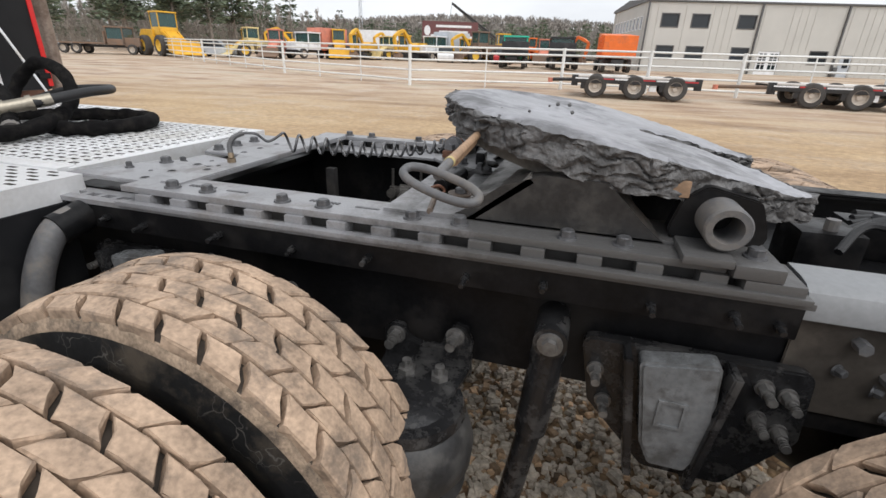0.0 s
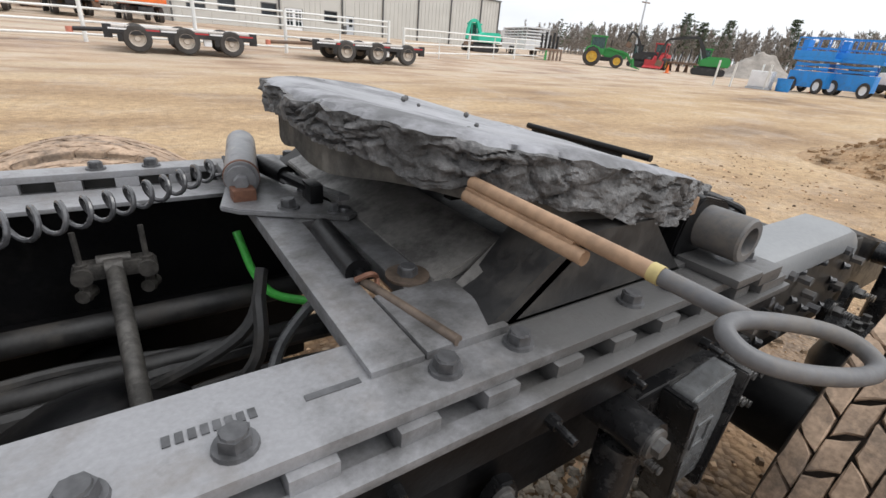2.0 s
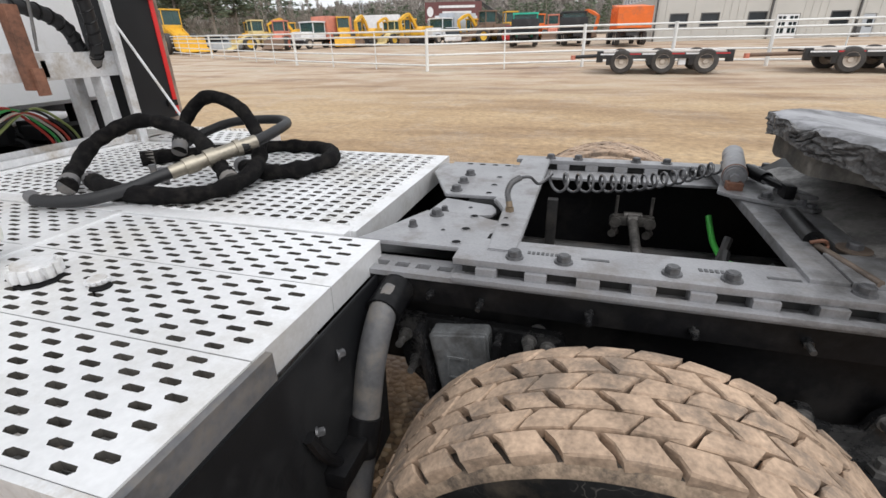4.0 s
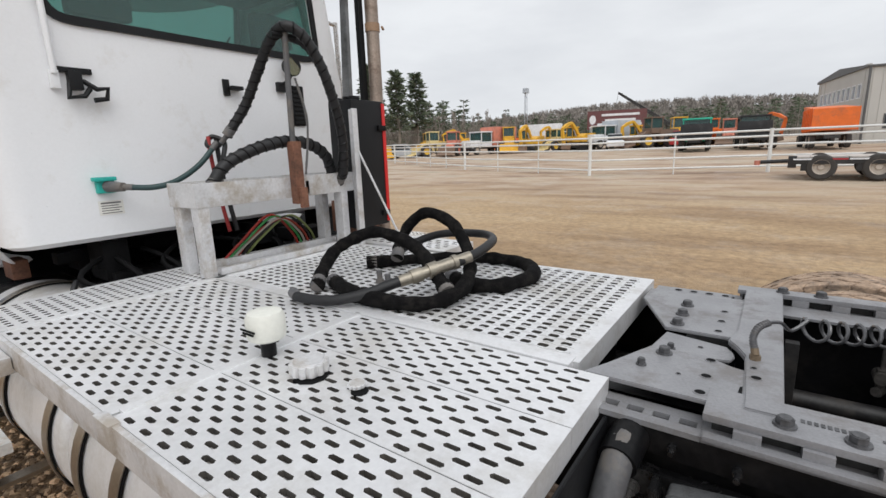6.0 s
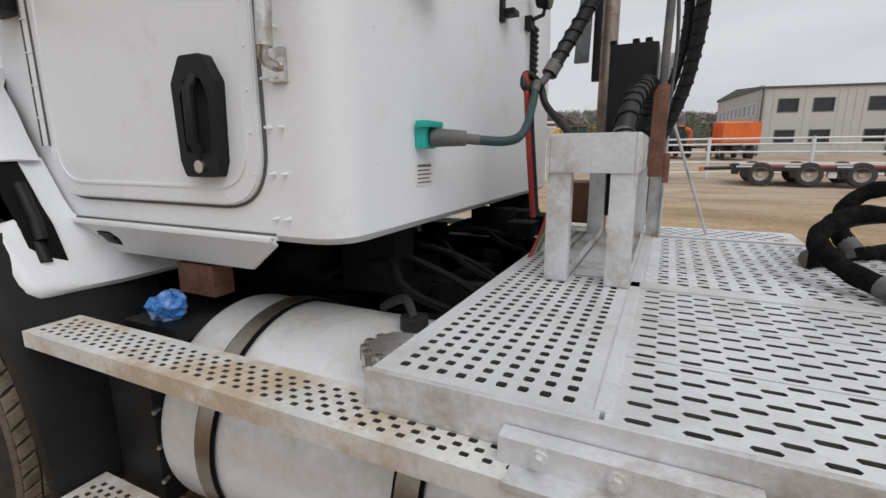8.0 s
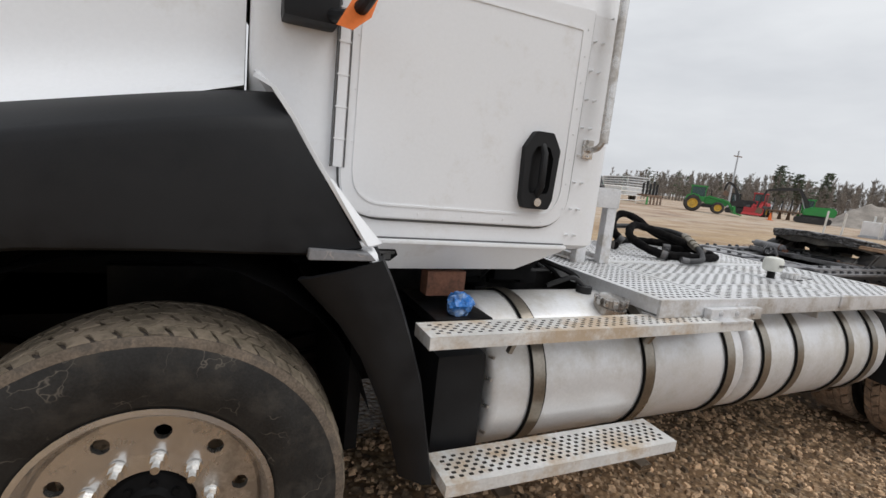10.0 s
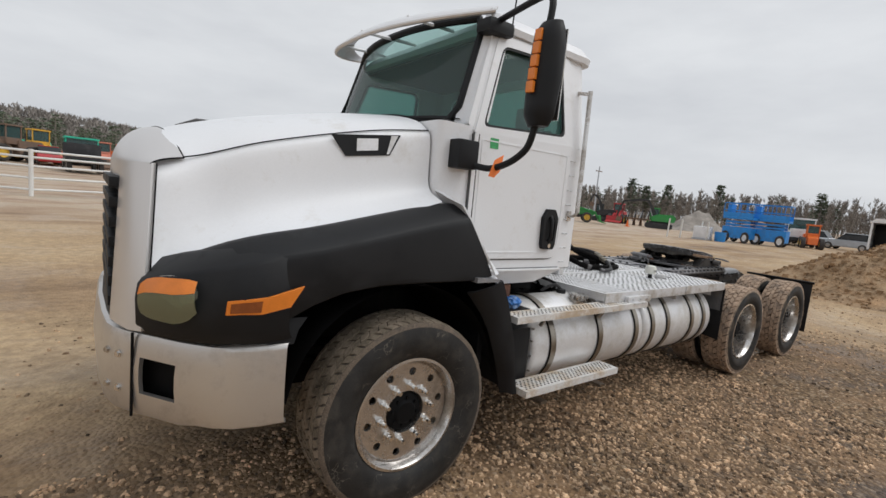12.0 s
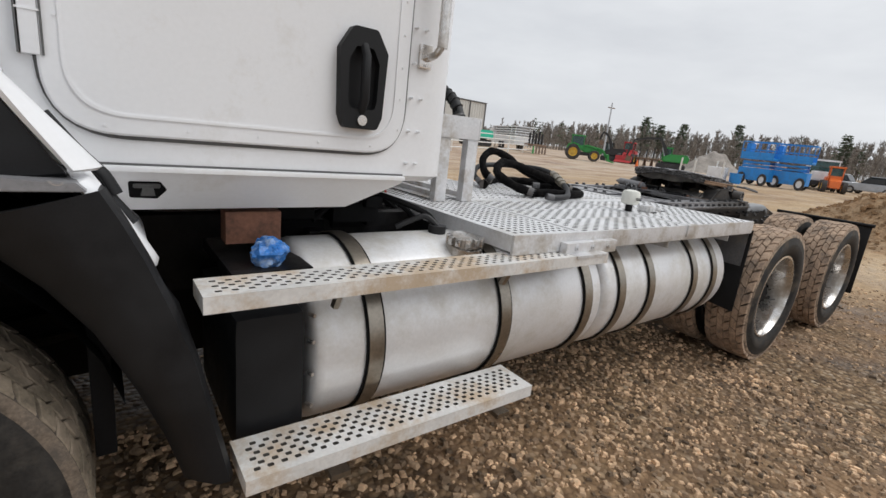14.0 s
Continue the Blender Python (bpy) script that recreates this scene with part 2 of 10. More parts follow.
def add_box(bm, x0, x1, y0, y1, z0, z1, bevel=0.0, m=None, mi=0):
    vs = [bm.verts.new((x, y, z)) for x in (x0, x1) for y in (y0, y1) for z in (z0, z1)]
    fs = [bm.faces.new([vs[i] for i in q]) for q in ((0, 1, 3, 2), (4, 6, 7, 5), (0, 4, 5, 1), (2, 3, 7, 6), (0, 2, 6, 4), (1, 5, 7, 3))]
    for f in fs:
        f.material_index = mi
    if m is not None:
        bmesh.ops.transform(bm, matrix=m, verts=vs)
    if bevel > 0:
        es = list({e for f in fs for e in f.edges})
        bmesh.ops.bevel(bm, geom=es, offset=bevel, segments=2, affect="EDGES", profile=0.7)
    return vs


def box(x0, x1, y0, y1, z0, z1, bevel=0.0):
    bm = bmesh.new()
    add_box(bm, x0, x1, y0, y1, z0, z1, bevel)
    return bm


def basis(d):
    d = Vector(d).normalized()
    u = d.orthogonal().normalized()
    return d, u, d.cross(u)


def add_cyl(bm, p0, p1, r0, r1=None, seg=16, caps=True, mi=0):
    r1 = r0 if r1 is None else r1
    p0, p1 = Vector(p0), Vector(p1)
    d, u, v = basis(p1 - p0)
    a = [[bm.verts.new(p + r * (u * math.cos(k * 2 * math.pi / seg) + v * math.sin(k * 2 * math.pi / seg))) for k in range(seg)] for p, r in ((p0, r0), (p1, r1))]
    fs = [bm.faces.new((a[0][k], a[0][(k + 1) % seg], a[1][(k + 1) % seg], a[1][k])) for k in range(seg)]
    if caps:
        fs += [bm.faces.new(a[0][::-1]), bm.faces.new(a[1])]
    for f in fs:
        f.material_index = mi
    return a


def cyl(p0, p1, r0, r1=None, seg=16):
    bm = bmesh.new()
    add_cyl(bm, p0, p1, r0, r1, seg)
    return bm


def spline(pts, n=8):
    """A smooth line through pts."""
    ps = [Vector(p) for p in pts]
    out = []
    for i in range(len(ps) - 1):
        a, b, c, d = ps[max(i - 1, 0)], ps[i], ps[i + 1], ps[min(i + 2, len(ps) - 1)]
        for k in range(n):
            t = k / n
            out.append(0.5 * ((2 * b) + (c - a) * t + (2 * a - 5 * b + 4 * c - d) * t * t + (3 * b - a - 3 * c + d) * t ** 3))
    out.append(ps[-1])
    return out


def add_tube(bm, pts, r, seg=10, closed=False, wob=0.0, mi=0):
    pts = [Vector(p) for p in pts]
    n = len(pts)
    rings, up = [], None
    for i, p in enumerate(pts):
        t = (pts[(i + 1) % n] - pts[i - 1]) if closed else (pts[min(i + 1, n - 1)] - pts[max(i - 1, 0)])
        t.normalize()
        up = t.orthogonal().normalized() if up is None else (up - t * up.dot(t)).normalized()
        side = t.cross(up)
        rr = (r[i] if isinstance(r, (list, tuple)) else r) * (1 + wob * (noise.noise(p * 23.0)))
        rings.append([bm.verts.new(p + rr * (up * math.cos(a) + side * math.sin(a))) for a in (2 * math.pi * k / seg for k in range(seg))])
    for i in range(n if closed else n - 1):
        a, b = rings[i], rings[(i + 1) % n]
        best = 0
        if closed and i == n - 1:
            best = min(range(seg), key=lambda s: (a[0].co - b[s].co).length)
        for k in range(seg):
            bm.faces.new((a[k], a[(k + 1) % seg], b[(k + 1 + best) % seg], b[(k + best) % seg])).material_index = mi
    if not closed:
        bm.faces.new(rings[0][::-1]).material_index = mi
        bm.faces.new(rings[-1]).material_index = mi


def tube(pts, r, seg=10, closed=False, wob=0.0):
    bm = bmesh.new()
    add_tube(bm, pts, r, seg, closed, wob)
    return bm


def add_prism(bm, poly, thick, to3, mi=0):
    """A flat polygon (2D points) with thickness: to3(u, v, w) gives the place."""
    a = [bm.verts.new(to3(u, v, 0)) for u, v in poly]
    b = [bm.verts.new(to3(u, v, thick)) for u, v in poly]
    n = len(poly)
    fs = [bm.faces.new(a[::-1]), bm.faces.new(b)]
    fs += [bm.faces.new((a[k], a[(k + 1) % n], b[(k + 1) % n], b[k])) for k in range(n)]
    for f in fs:
        f.material_index = mi
    return fs


def prism(poly, thick, to3, bevel=0.0):
    bm = bmesh.new()
    add_prism(bm, poly, thick, to3)
    bmesh.ops.recalc_face_normals(bm, faces=bm.faces[:])
    if bevel:
        bmesh.ops.bevel(bm, geom=[e for e in bm.edges if len(e.link_faces) == 2 and e.calc_face_angle(0) > 0.9], offset=bevel, segments=2, affect="EDGES")
    return bm


def rounded(corners, r, n=6):
    """The corners of a convex polygon rounded with radius r (one number, or one each)."""
    out, m = [], len(corners)
    for i, c in enumerate(corners):
        rr = r[i] if isinstance(r, (list, tuple)) else r
        c = Vector(c)
        p, q = Vector(corners[i - 1]) - c, Vector(corners[(i + 1) % m]) - c
        h = p.angle(q) / 2
        d = min(rr / math.tan(h), 0.49 * p.length, 0.49 * q.length)
        a, b = c + p.normalized() * d, c + q.normalized() * d
        for k in range(n + 1):
            t = k / n
            out.append(tuple(a * (1 - t) ** 2 + c * 2 * t * (1 - t) + b * t * t))
    return out


def add_ring(bm, outer, inner, thick, to3, mi=0):
    """A frame between two loops with the same number of points."""
    n = len(outer)
    lp = [[bm.verts.new(to3(u, v, w)) for u, v in lo] for lo in (outer, inner) for w in (0, thick)]
    o0, o1, i0, i1 = lp
    for k in range(n):
        j = (k + 1) % n
        for q in ((o1[k], o1[j], i1[j], i1[k]), (o0[j], o0[k], i0[k], i0[j]), (o0[k], o0[j], o1[j], o1[k]), (i0[j], i0[k], i1[k], i1[j])):
            bm.faces.new(q).material_index = mi


def ringmesh(outer, inner, thick, to3):
    bm = bmesh.new()
    add_ring(bm, outer, inner, thick, to3)
    bmesh.ops.recalc_face_normals(bm, faces=bm.faces[:])
    return bm


def loft(rows, close=False, thick=0.0, flip=False):
    """A skin over rows of points."""
    bm = bmesh.new()
    vs = [[bm.verts.new(p) for p in row] for row in rows]
    for i in range(len(rows) - 1):
        n = len(rows[i])
        for k in range(n if close else n - 1):
            q = (vs[i][k], vs[i][(k + 1) % n], vs[i + 1][(k + 1) % n], vs[i + 1][k])
            bm.faces.new(q[::-1] if flip else q)
    if thick:
        bm.normal_update()
        bmesh.ops.solidify(bm, geom=bm.faces[:], thickness=thick)
    return bm


def revolve(profile, axis_at, seg=48, mi=None):
    """A profile of (radius, y) turned about the y axis through axis_at."""
    bm = bmesh.new()
    ax, ay, az = axis_at
    rings = [[bm.verts.new((ax + r * math.cos(2 * math.pi * k / seg), ay + y, az + r * math.sin(2 * math.pi * k / seg))) for k in range(seg)] for r, y in profile]
    for i in range(len(rings) - 1):
        for k in range(seg):
            f = bm.faces.new((rings[i][k], rings[i][(k + 1) % seg], rings[i + 1][(k + 1) % seg], rings[i + 1][k]))
            f.material_index = mi[i] if mi else 0
    bmesh.ops.recalc_face_normals(bm, faces=bm.faces[:])
    return bm


def add_bolt(bm, at, axis, r=0.017, h=0.014, washer=True):
    at, ax = Vector(at), Vector(axis).normalized()
    if washer:
        add_cyl(bm, at, at + ax * 0.004, r * 1.5, seg=12)
    add_cyl(bm, at + ax * 0.003, at + ax * (0.004 + h), r, seg=6)


XZ = lambda y, s=-1: (lambda u, v, w: (u, y + s * w, v))
XY = lambda z, s=1: (lambda u, v, w: (u, v, z + s * w))
YZ = lambda x, s=1: (lambda u, v, w: (x + s * w, u, v))

# ---- ground ----
def land(x, y):
    """The height of the ground: level round the truck, rising gently far beyond it."""
    z = 0.027 * max(0.0, y - 15.0) if y < 80 else 1.755 + 0.006 * (y - 80)
    z *= 1.0 / (1.0 + math.exp((x - 42) / 8.0)) * 0.8 + 0.2
    d = math.hypot(x + 2, y)
    return z - 0.022 + 0.02 * noise.noise(Vector((x * 0.35, y * 0.35, 0))) * min(1.0, d / 6.0)


def ground_material():
    m = bpy.data.materials.new("gravel_and_sand")
    m.use_nodes = True
    n, l = m.node_tree.nodes, m.node_tree.links
    b = n["Principled BSDF"]
    b.inputs["Roughness"].default_value = 0.95
    geo = n.new("ShaderNodeNewGeometry")

    def tex(kind, scale, detail=6.0, rough=0.6, vec=None):
        t = n.new(kind)
        t.inputs["Scale"].default_value = scale
        if kind == "ShaderNodeTexNoise":
            t.inputs["Detail"].default_value, t.inputs["Roughness"].default_value = detail, rough
        l.new(vec or geo.outputs["Position"], t.inputs["Vector"])
        return t

    def ramp(src, stops):
        r = n.new("ShaderNodeValToRGB")
        while len(r.color_ramp.elements) < len(stops):
            r.color_ramp.elements.new(0.5)
        for e, (p, c) in zip(r.color_ramp.elements, stops):
            e.position, e.color = p, (*c, 1)
        l.new(src, r.inputs[0])
        return r.outputs[0]

    def mix(f, a, c, mode="MIX"):
        x = n.new("ShaderNodeMix")
        x.data_type, x.blend_type = "RGBA", mode
        for s, v in ((x.inputs["Factor"], f), (x.inputs[6], a), (x.inputs[7], c)):
            if hasattr(v, "links"):
                l.new(v, s)
            else:
                s.default_value = v
        return x.outputs[2]

    streak = n.new("ShaderNodeMapping")
    streak.inputs["Scale"].default_value = (0.22, 0.62, 1.0)
    streak.inputs["Rotation"].default_value = (0, 0, radians(8))
    l.new(geo.outputs["Position"], streak.inputs[0])
    wide = tex("ShaderNodeTexNoise", 0.55, 8.0, 0.62, streak.outputs[0])
    sand = ramp(wide.outputs["Fac"], ((0.30, (0.17, 0.11, 0.066)), (0.40, (0.30, 0.20, 0.115)), (0.50, (0.40, 0.28, 0.165)), (0.58, (0.45, 0.325, 0.195)), (0.72, (0.42, 0.33, 0.24))))
    grain = tex("ShaderNodeTexNoise", 9.0, 8.0, 0.7)
    sand = mix(0.55, sand, ramp(grain.outputs["Fac"], ((0.34, (0.26, 0.245, 0.23)), (0.66, (0.72, 0.71, 0.69)))), "OVERLAY")
    sep = n.new("ShaderNodeSeparateXYZ")
    l.new(geo.outputs["Position"], sep.inputs[0])
    tracks = tex("ShaderNodeTexNoise", 1.1, 7.0, 0.6, streak.outputs[0])
    pale = ramp(tracks.outputs["Fac"], ((0.34, (0.27, 0.185, 0.135)), (0.46, (0.43, 0.315, 0.235)), (0.56, (0.52, 0.43, 0.34)), (0.7, (0.40, 0.36, 0.29))))
    beyond = n.new("ShaderNodeMapRange")
    beyond.inputs["From Min"].default_value, beyond.inputs["From Max"].default_value, beyond.inputs["To Max"].default_value = 9.0, 19.0, 0.75
    l.new(sep.outputs["Y"], beyond.inputs["Value"])
    sand = mix(beyond.outputs[0], sand, pale)
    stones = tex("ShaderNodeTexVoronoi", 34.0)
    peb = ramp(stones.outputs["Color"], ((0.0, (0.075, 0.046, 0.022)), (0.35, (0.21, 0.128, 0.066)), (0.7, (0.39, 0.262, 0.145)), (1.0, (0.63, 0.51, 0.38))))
    # darkens each pebble outwards, painting shade into the gaps between stones
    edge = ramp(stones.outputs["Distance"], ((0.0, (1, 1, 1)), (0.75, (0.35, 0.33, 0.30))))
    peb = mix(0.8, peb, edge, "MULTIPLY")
    patch = tex("ShaderNodeTexNoise", 0.8, 4.0)
    peb = mix(ramp(patch.outputs["Fac"], ((0.45, (0, 0, 0)), (0.62, (0.75, 0.75, 0.75)))), peb, (0.30, 0.182, 0.098, 1))
    damp = tex("ShaderNodeTexNoise", 0.62, 6.0, 0.65)
    wet = ramp(damp.outputs["Fac"], ((0.47, (0, 0, 0)), (0.60, (1, 1, 1))))
    peb = mix(wet, peb, mix(1.0, peb, (0.50, 0.45, 0.40, 1), "MULTIPLY"))
    dry = n.new("ShaderNodeMapRange")
    dry.inputs["To Min"].default_value, dry.inputs["To Max"].default_value = 0.95, 0.5
    l.new(wet, dry.inputs["Value"])
    l.new(dry.outputs[0], b.inputs["Roughness"])
    lim = n.new("ShaderNodeMath")
    lim.operation = "MULTIPLY_ADD"
    lim.inputs[1].default_value = 3.0
    l.new(patch.outputs["Fac"], lim.inputs[0])
    l.new(sep.outputs["Y"], lim.inputs[2])
    far = n.new("ShaderNodeMapRange")
    far.inputs["From Min"].default_value, far.inputs["From Max"].default_value = 3.0, 6.5
    l.new(lim.outputs[0], far.inputs["Value"])
    # bare earth past the tail of the truck
    limx = n.new("ShaderNodeMath")
    limx.operation = "MULTIPLY_ADD"
    limx.inputs[1].default_value = 5.0
    l.new(patch.outputs["Fac"], limx.inputs[0])
    mid, away = n.new("ShaderNodeMath"), n.new("ShaderNodeMath")
    mid.operation, away.operation = "ADD", "ABSOLUTE"
    mid.inputs[1].default_value = 1.0
    l.new(sep.outputs["X"], mid.inputs[0])
    l.new(mid.outputs[0], away.inputs[0])
    l.new(away.outputs[0], limx.inputs[2])
    tail = n.new("ShaderNodeMapRange")
    tail.inputs["From Min"].default_value, tail.inputs["From Max"].default_value = 5.5, 8.0
    l.new(limx.outputs[0], tail.inputs["Value"])
    most = n.new("ShaderNodeMath")
    most.operation = "MAXIMUM"
    l.new(far.outputs[0], most.inputs[0])
    l.new(tail.outputs[0], most.inputs[1])
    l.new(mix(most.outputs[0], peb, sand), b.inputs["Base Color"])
    bp = n.new("ShaderNodeBump")
    bp.inputs["Strength"].default_value, bp.inputs["Distance"].default_value = 0.7, 0.02
    hsum = n.new("ShaderNodeMath")
    hsum.operation = "SUBTRACT"
    l.new(grain.outputs["Fac"], hsum.inputs[0])
    l.new(stones.outputs["Distance"], hsum.inputs[1])
    l.new(hsum.outputs[0], bp.inputs["Height"])
    l.new(bp.outputs[0], b.inputs["Normal"])
    return m


def ground():
    xs = sorted({round(s * (0.5 * k + 0.0011 * k ** 3.2), 3) for k in range(0, 62) for s in (-1, 1)})
    ys = xs
    bm = bmesh.new()
    g = [[bm.verts.new((x - 2, y, land(x - 2, y))) for y in ys] for x in xs]
    for i in range(len(xs) - 1):
        for k in range(len(ys) - 1):
            bm.faces.new((g[i][k], g[i + 1][k], g[i + 1][k + 1], g[i][k + 1]))
    return tagged(part("ground", bm, ground_material()), "tan sand and gravel yard with tyre tracks", "ground", kind="structure")


ground()


def gravel():
    rnd = random.Random(5)
    m = mat("gravel_stones", (0.34, 0.232, 0.145), 0.9, vary=0.35, scale=5, fine=60, bump=0.3)
    nt = m.node_tree
    isl = nt.nodes.new("ShaderNodeNewGeometry")
    hs = nt.nodes.new("ShaderNodeHueSaturation")
    mr = nt.nodes.new("ShaderNodeMapRange")
    mr.inputs["To Min"].default_value, mr.inputs["To Max"].default_value = 0.22, 2.1
    nt.links.new(isl.outputs["Random Per Island"], mr.inputs["Value"])
    nt.links.new(mr.outputs[0], hs.inputs["Value"])
    b = nt.nodes["Principled BSDF"]
    nt.links.new(b.inputs["Base Color"].links[0].from_socket, hs.inputs["Color"])
    nt.links.new(hs.outputs[0], b.inputs["Base Color"])
    pale = mat("pale_crushed_stone", (0.46, 0.40, 0.33), 0.85, vary=0.4, scale=9, fine=60, bump=0.3)
    loose, crushed = ([], []), ([], [])
    quads = ((0, 1, 3, 2), (4, 6, 7, 5), (0, 4, 5, 1), (2, 3, 7, 6), (0, 2, 6, 4), (1, 5, 7, 3))
    for k in range(26000):
        big = 0.0
        if k >= 22000:
            x, y, big = rnd.uniform(-0.1, 1.1), rnd.uniform(-1.0, 0.6), 0.008
        elif k < 16000:
            x, y = rnd.uniform(-6.8, -0.6), rnd.uniform(-2.5, -0.2)
        elif k < 18500:
            x, y = rnd.uniform(-1.0, 3.5), rnd.uniform(-2.5, 1.0)
        else:
            x, y = rnd.uniform(-6.5, 8), rnd.uniform(-3.5, 3)
        s = 0.006 + 0.014 * rnd.random() ** 2.2 + big * rnd.random()
        verts, faces = crushed if big and k % 5 else loose
        a, z, o = rnd.uniform(0, 6.3), land(x, y), len(verts)
        sx, sy, sz = s * rnd.uniform(0.8, 1.5), s * rnd.uniform(0.6, 1.0), s * rnd.uniform(0.4, 0.8)
        for i in (-1, 1):
            for j in (-1, 1):
                for q in (-1, 1):
                    t = 0.62 if q > 0 else 1.0
                    u, v = i * sx * t * rnd.uniform(0.7, 1.1), j * sy * t * rnd.uniform(0.7, 1.1)
                    verts.append((x + u * math.cos(a) - v * math.sin(a), y + u * math.sin(a) + v * math.cos(a), z + sz * (q * 0.8 + 0.5) * rnd.uniform(0.8, 1.1)))
        faces += [tuple(o + i for i in q) for q in quads]
    for name, (verts, faces), stone, label in (("gravel", loose, m, "loose brown and grey gravel stones on the yard"), ("crushed_stone", crushed, pale, "pale grey crushed stones under the frame")):
        me = bpy.data.meshes.new(name)
        me.from_pydata(verts, [], faces)
        me.materials.append(stone)
        tagged(new(name, me), label, "gravel", kind="stuff")


gravel()

# ---- the truck ----
truck = thing("semi_truck", "white day-cab tractor truck with black fenders and an aluminium deck", "truck")


def both(fn):
    """Builds a thing on the near side (-1) and on the far side (1)."""
    for s in (-1, 1):
        fn(s)


# chassis rails: C sections
# grey holds the sky's sheen on the dusty rail top, near side only
M_TAIL = mat("sky_sheen_tail", (0.20, 0.205, 0.212), 0.4, vary=0.1, scale=4, bump=0.08)


def chassis_rail(s):
    bm = bmesh.new()
    y0, t, fl = 0.43, 0.009, 0.085
    prof = [(y0, 0.66), (y0, 0.935), (y0 - 0.012, 0.945), (y0 - fl, 0.945), (y0 - fl, 0.936), (y0 - t, 0.936), (y0 - t, 0.669), (y0 - fl, 0.669), (y0 - fl, 0.66)]
    xs = [-4.9, 0.75, 1.27, 1.55, 1.95]
    dip = lambda x: 0.26 * max(0.0, x - 1.27)
    rows = [[(x, s * y, z - (dip(x) if z > 0.8 else 0.0)) for y, z in prof] for x in xs]
    bm = loft(rows, close=True)
    bm.faces.new([v for v in bm.verts[:9]])
    bm.faces.new([v for v in bm.verts[-9:]])
    bmesh.ops.recalc_face_normals(bm, faces=bm.faces[:])
    ob = part("chassis_rail", bm, M_FRAME, truck, "black painted steel chassis rail")
    for x, z in [(-0.55, 0.80), (-0.32, 0.76), (0.82, 0.86), (0.88, 0.80), (0.95, 0.74), (1.02, 0.86), (1.1, 0.8), (1.18, 0.74), (0.9, 0.9), (1.22, 0.9), (1.3, 0.78), (1.38, 0.84)]:
        bm = bmesh.new()
        add_bolt(bm, (x, s * y0, z), (0, s, 0), 0.012, 0.03)
        part("bolt", bm, M_GREYD, ob)
    # smooth wide top of the tail
    prof = [(0.335, 0.955), (0.40, 0.955), (0.425, 0.952), (0.443, 0.943), (0.452, 0.925), (0.453, 0.895)]
    rows = [[(x, s * y, z) for y, z in prof] for x in (0.72, 1.1, 1.24)] + [[(1.285, s * y, z - 0.012) for y, z in prof], [(1.31, s * y, z - 0.035) for y, z in prof]]
    part("tail_cover", loft(rows, thick=0.006, flip=s > 0), M_TAIL if s < 0 else M_FRAME, ob, "smooth grey top of the frame tail")
    if s < 0:
        # the plate's brown paints in the sand reflected at grazing angles
        part("side_plate", prism([(0.72, 0.70), (1.36, 0.70), (1.46, 0.76), (1.40, 0.90), (1.22, 0.915), (0.72, 0.915)], 0.006, XZ(-0.4315), 0.002), mat("ground_sheen_plate", (0.055, 0.048, 0.042), 0.28, vary=0.2, scale=6, bump=0.1, dirt=(0.10, 0.085, 0.07), dirt_amount=0.25, dirt_scale=5), ob, "brown-grey plate on the frame side, ground reflection in its colour")


both(chassis_rail)
for cx, dz in ((-0.78, 0), (0.42, 0), (1.48, -0.11), (-2.4, 0)):
    bm = bmesh.new()
    add_box(bm, cx - 0.06, cx + 0.06, -0.42, 0.42, 0.68, 0.72, 0.005)
    add_box(bm, cx - 0.005, cx + 0.005, -0.42, 0.42, 0.72, 0.9 + dz)
    add_box(bm, cx - 0.06, cx + 0.06, -0.42, 0.42, 0.9 + dz, 0.925 + dz, 0.005)
    part("crossmember", bm, M_FRAME, truck)


# ---- wheels ----
def tyre_profile(R, hw, bead):
    return [(bead, -hw * 0.72), (bead + 0.03, -hw * 0.92), (bead + 0.09, -hw), (R - 0.09, -hw * 0.99), (R - 0.045, -hw * 0.93), (R - 0.022, -hw * 0.88), (R - 0.022, hw * 0.88),
            (R - 0.045, hw * 0.93), (R - 0.09, hw * 0.99), (bead + 0.09, hw), (bead + 0.03, hw * 0.92), (bead, hw * 0.72)]


def tyre_mesh(R, hw, bead, wall=None, shoulder=None):
    p = tyre_profile(R, hw, bead)
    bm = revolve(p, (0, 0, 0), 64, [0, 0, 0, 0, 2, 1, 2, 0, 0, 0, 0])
    me = bpy.data.meshes.new("tyre")
    for f in bm.faces:
        f.smooth = True
    bm.to_mesh(me)
    bm.free()
    for m in (wall or M_RUBBER, M_GROOVE, shoulder or M_RUBBER):
        me.materials.append(m)
    return me


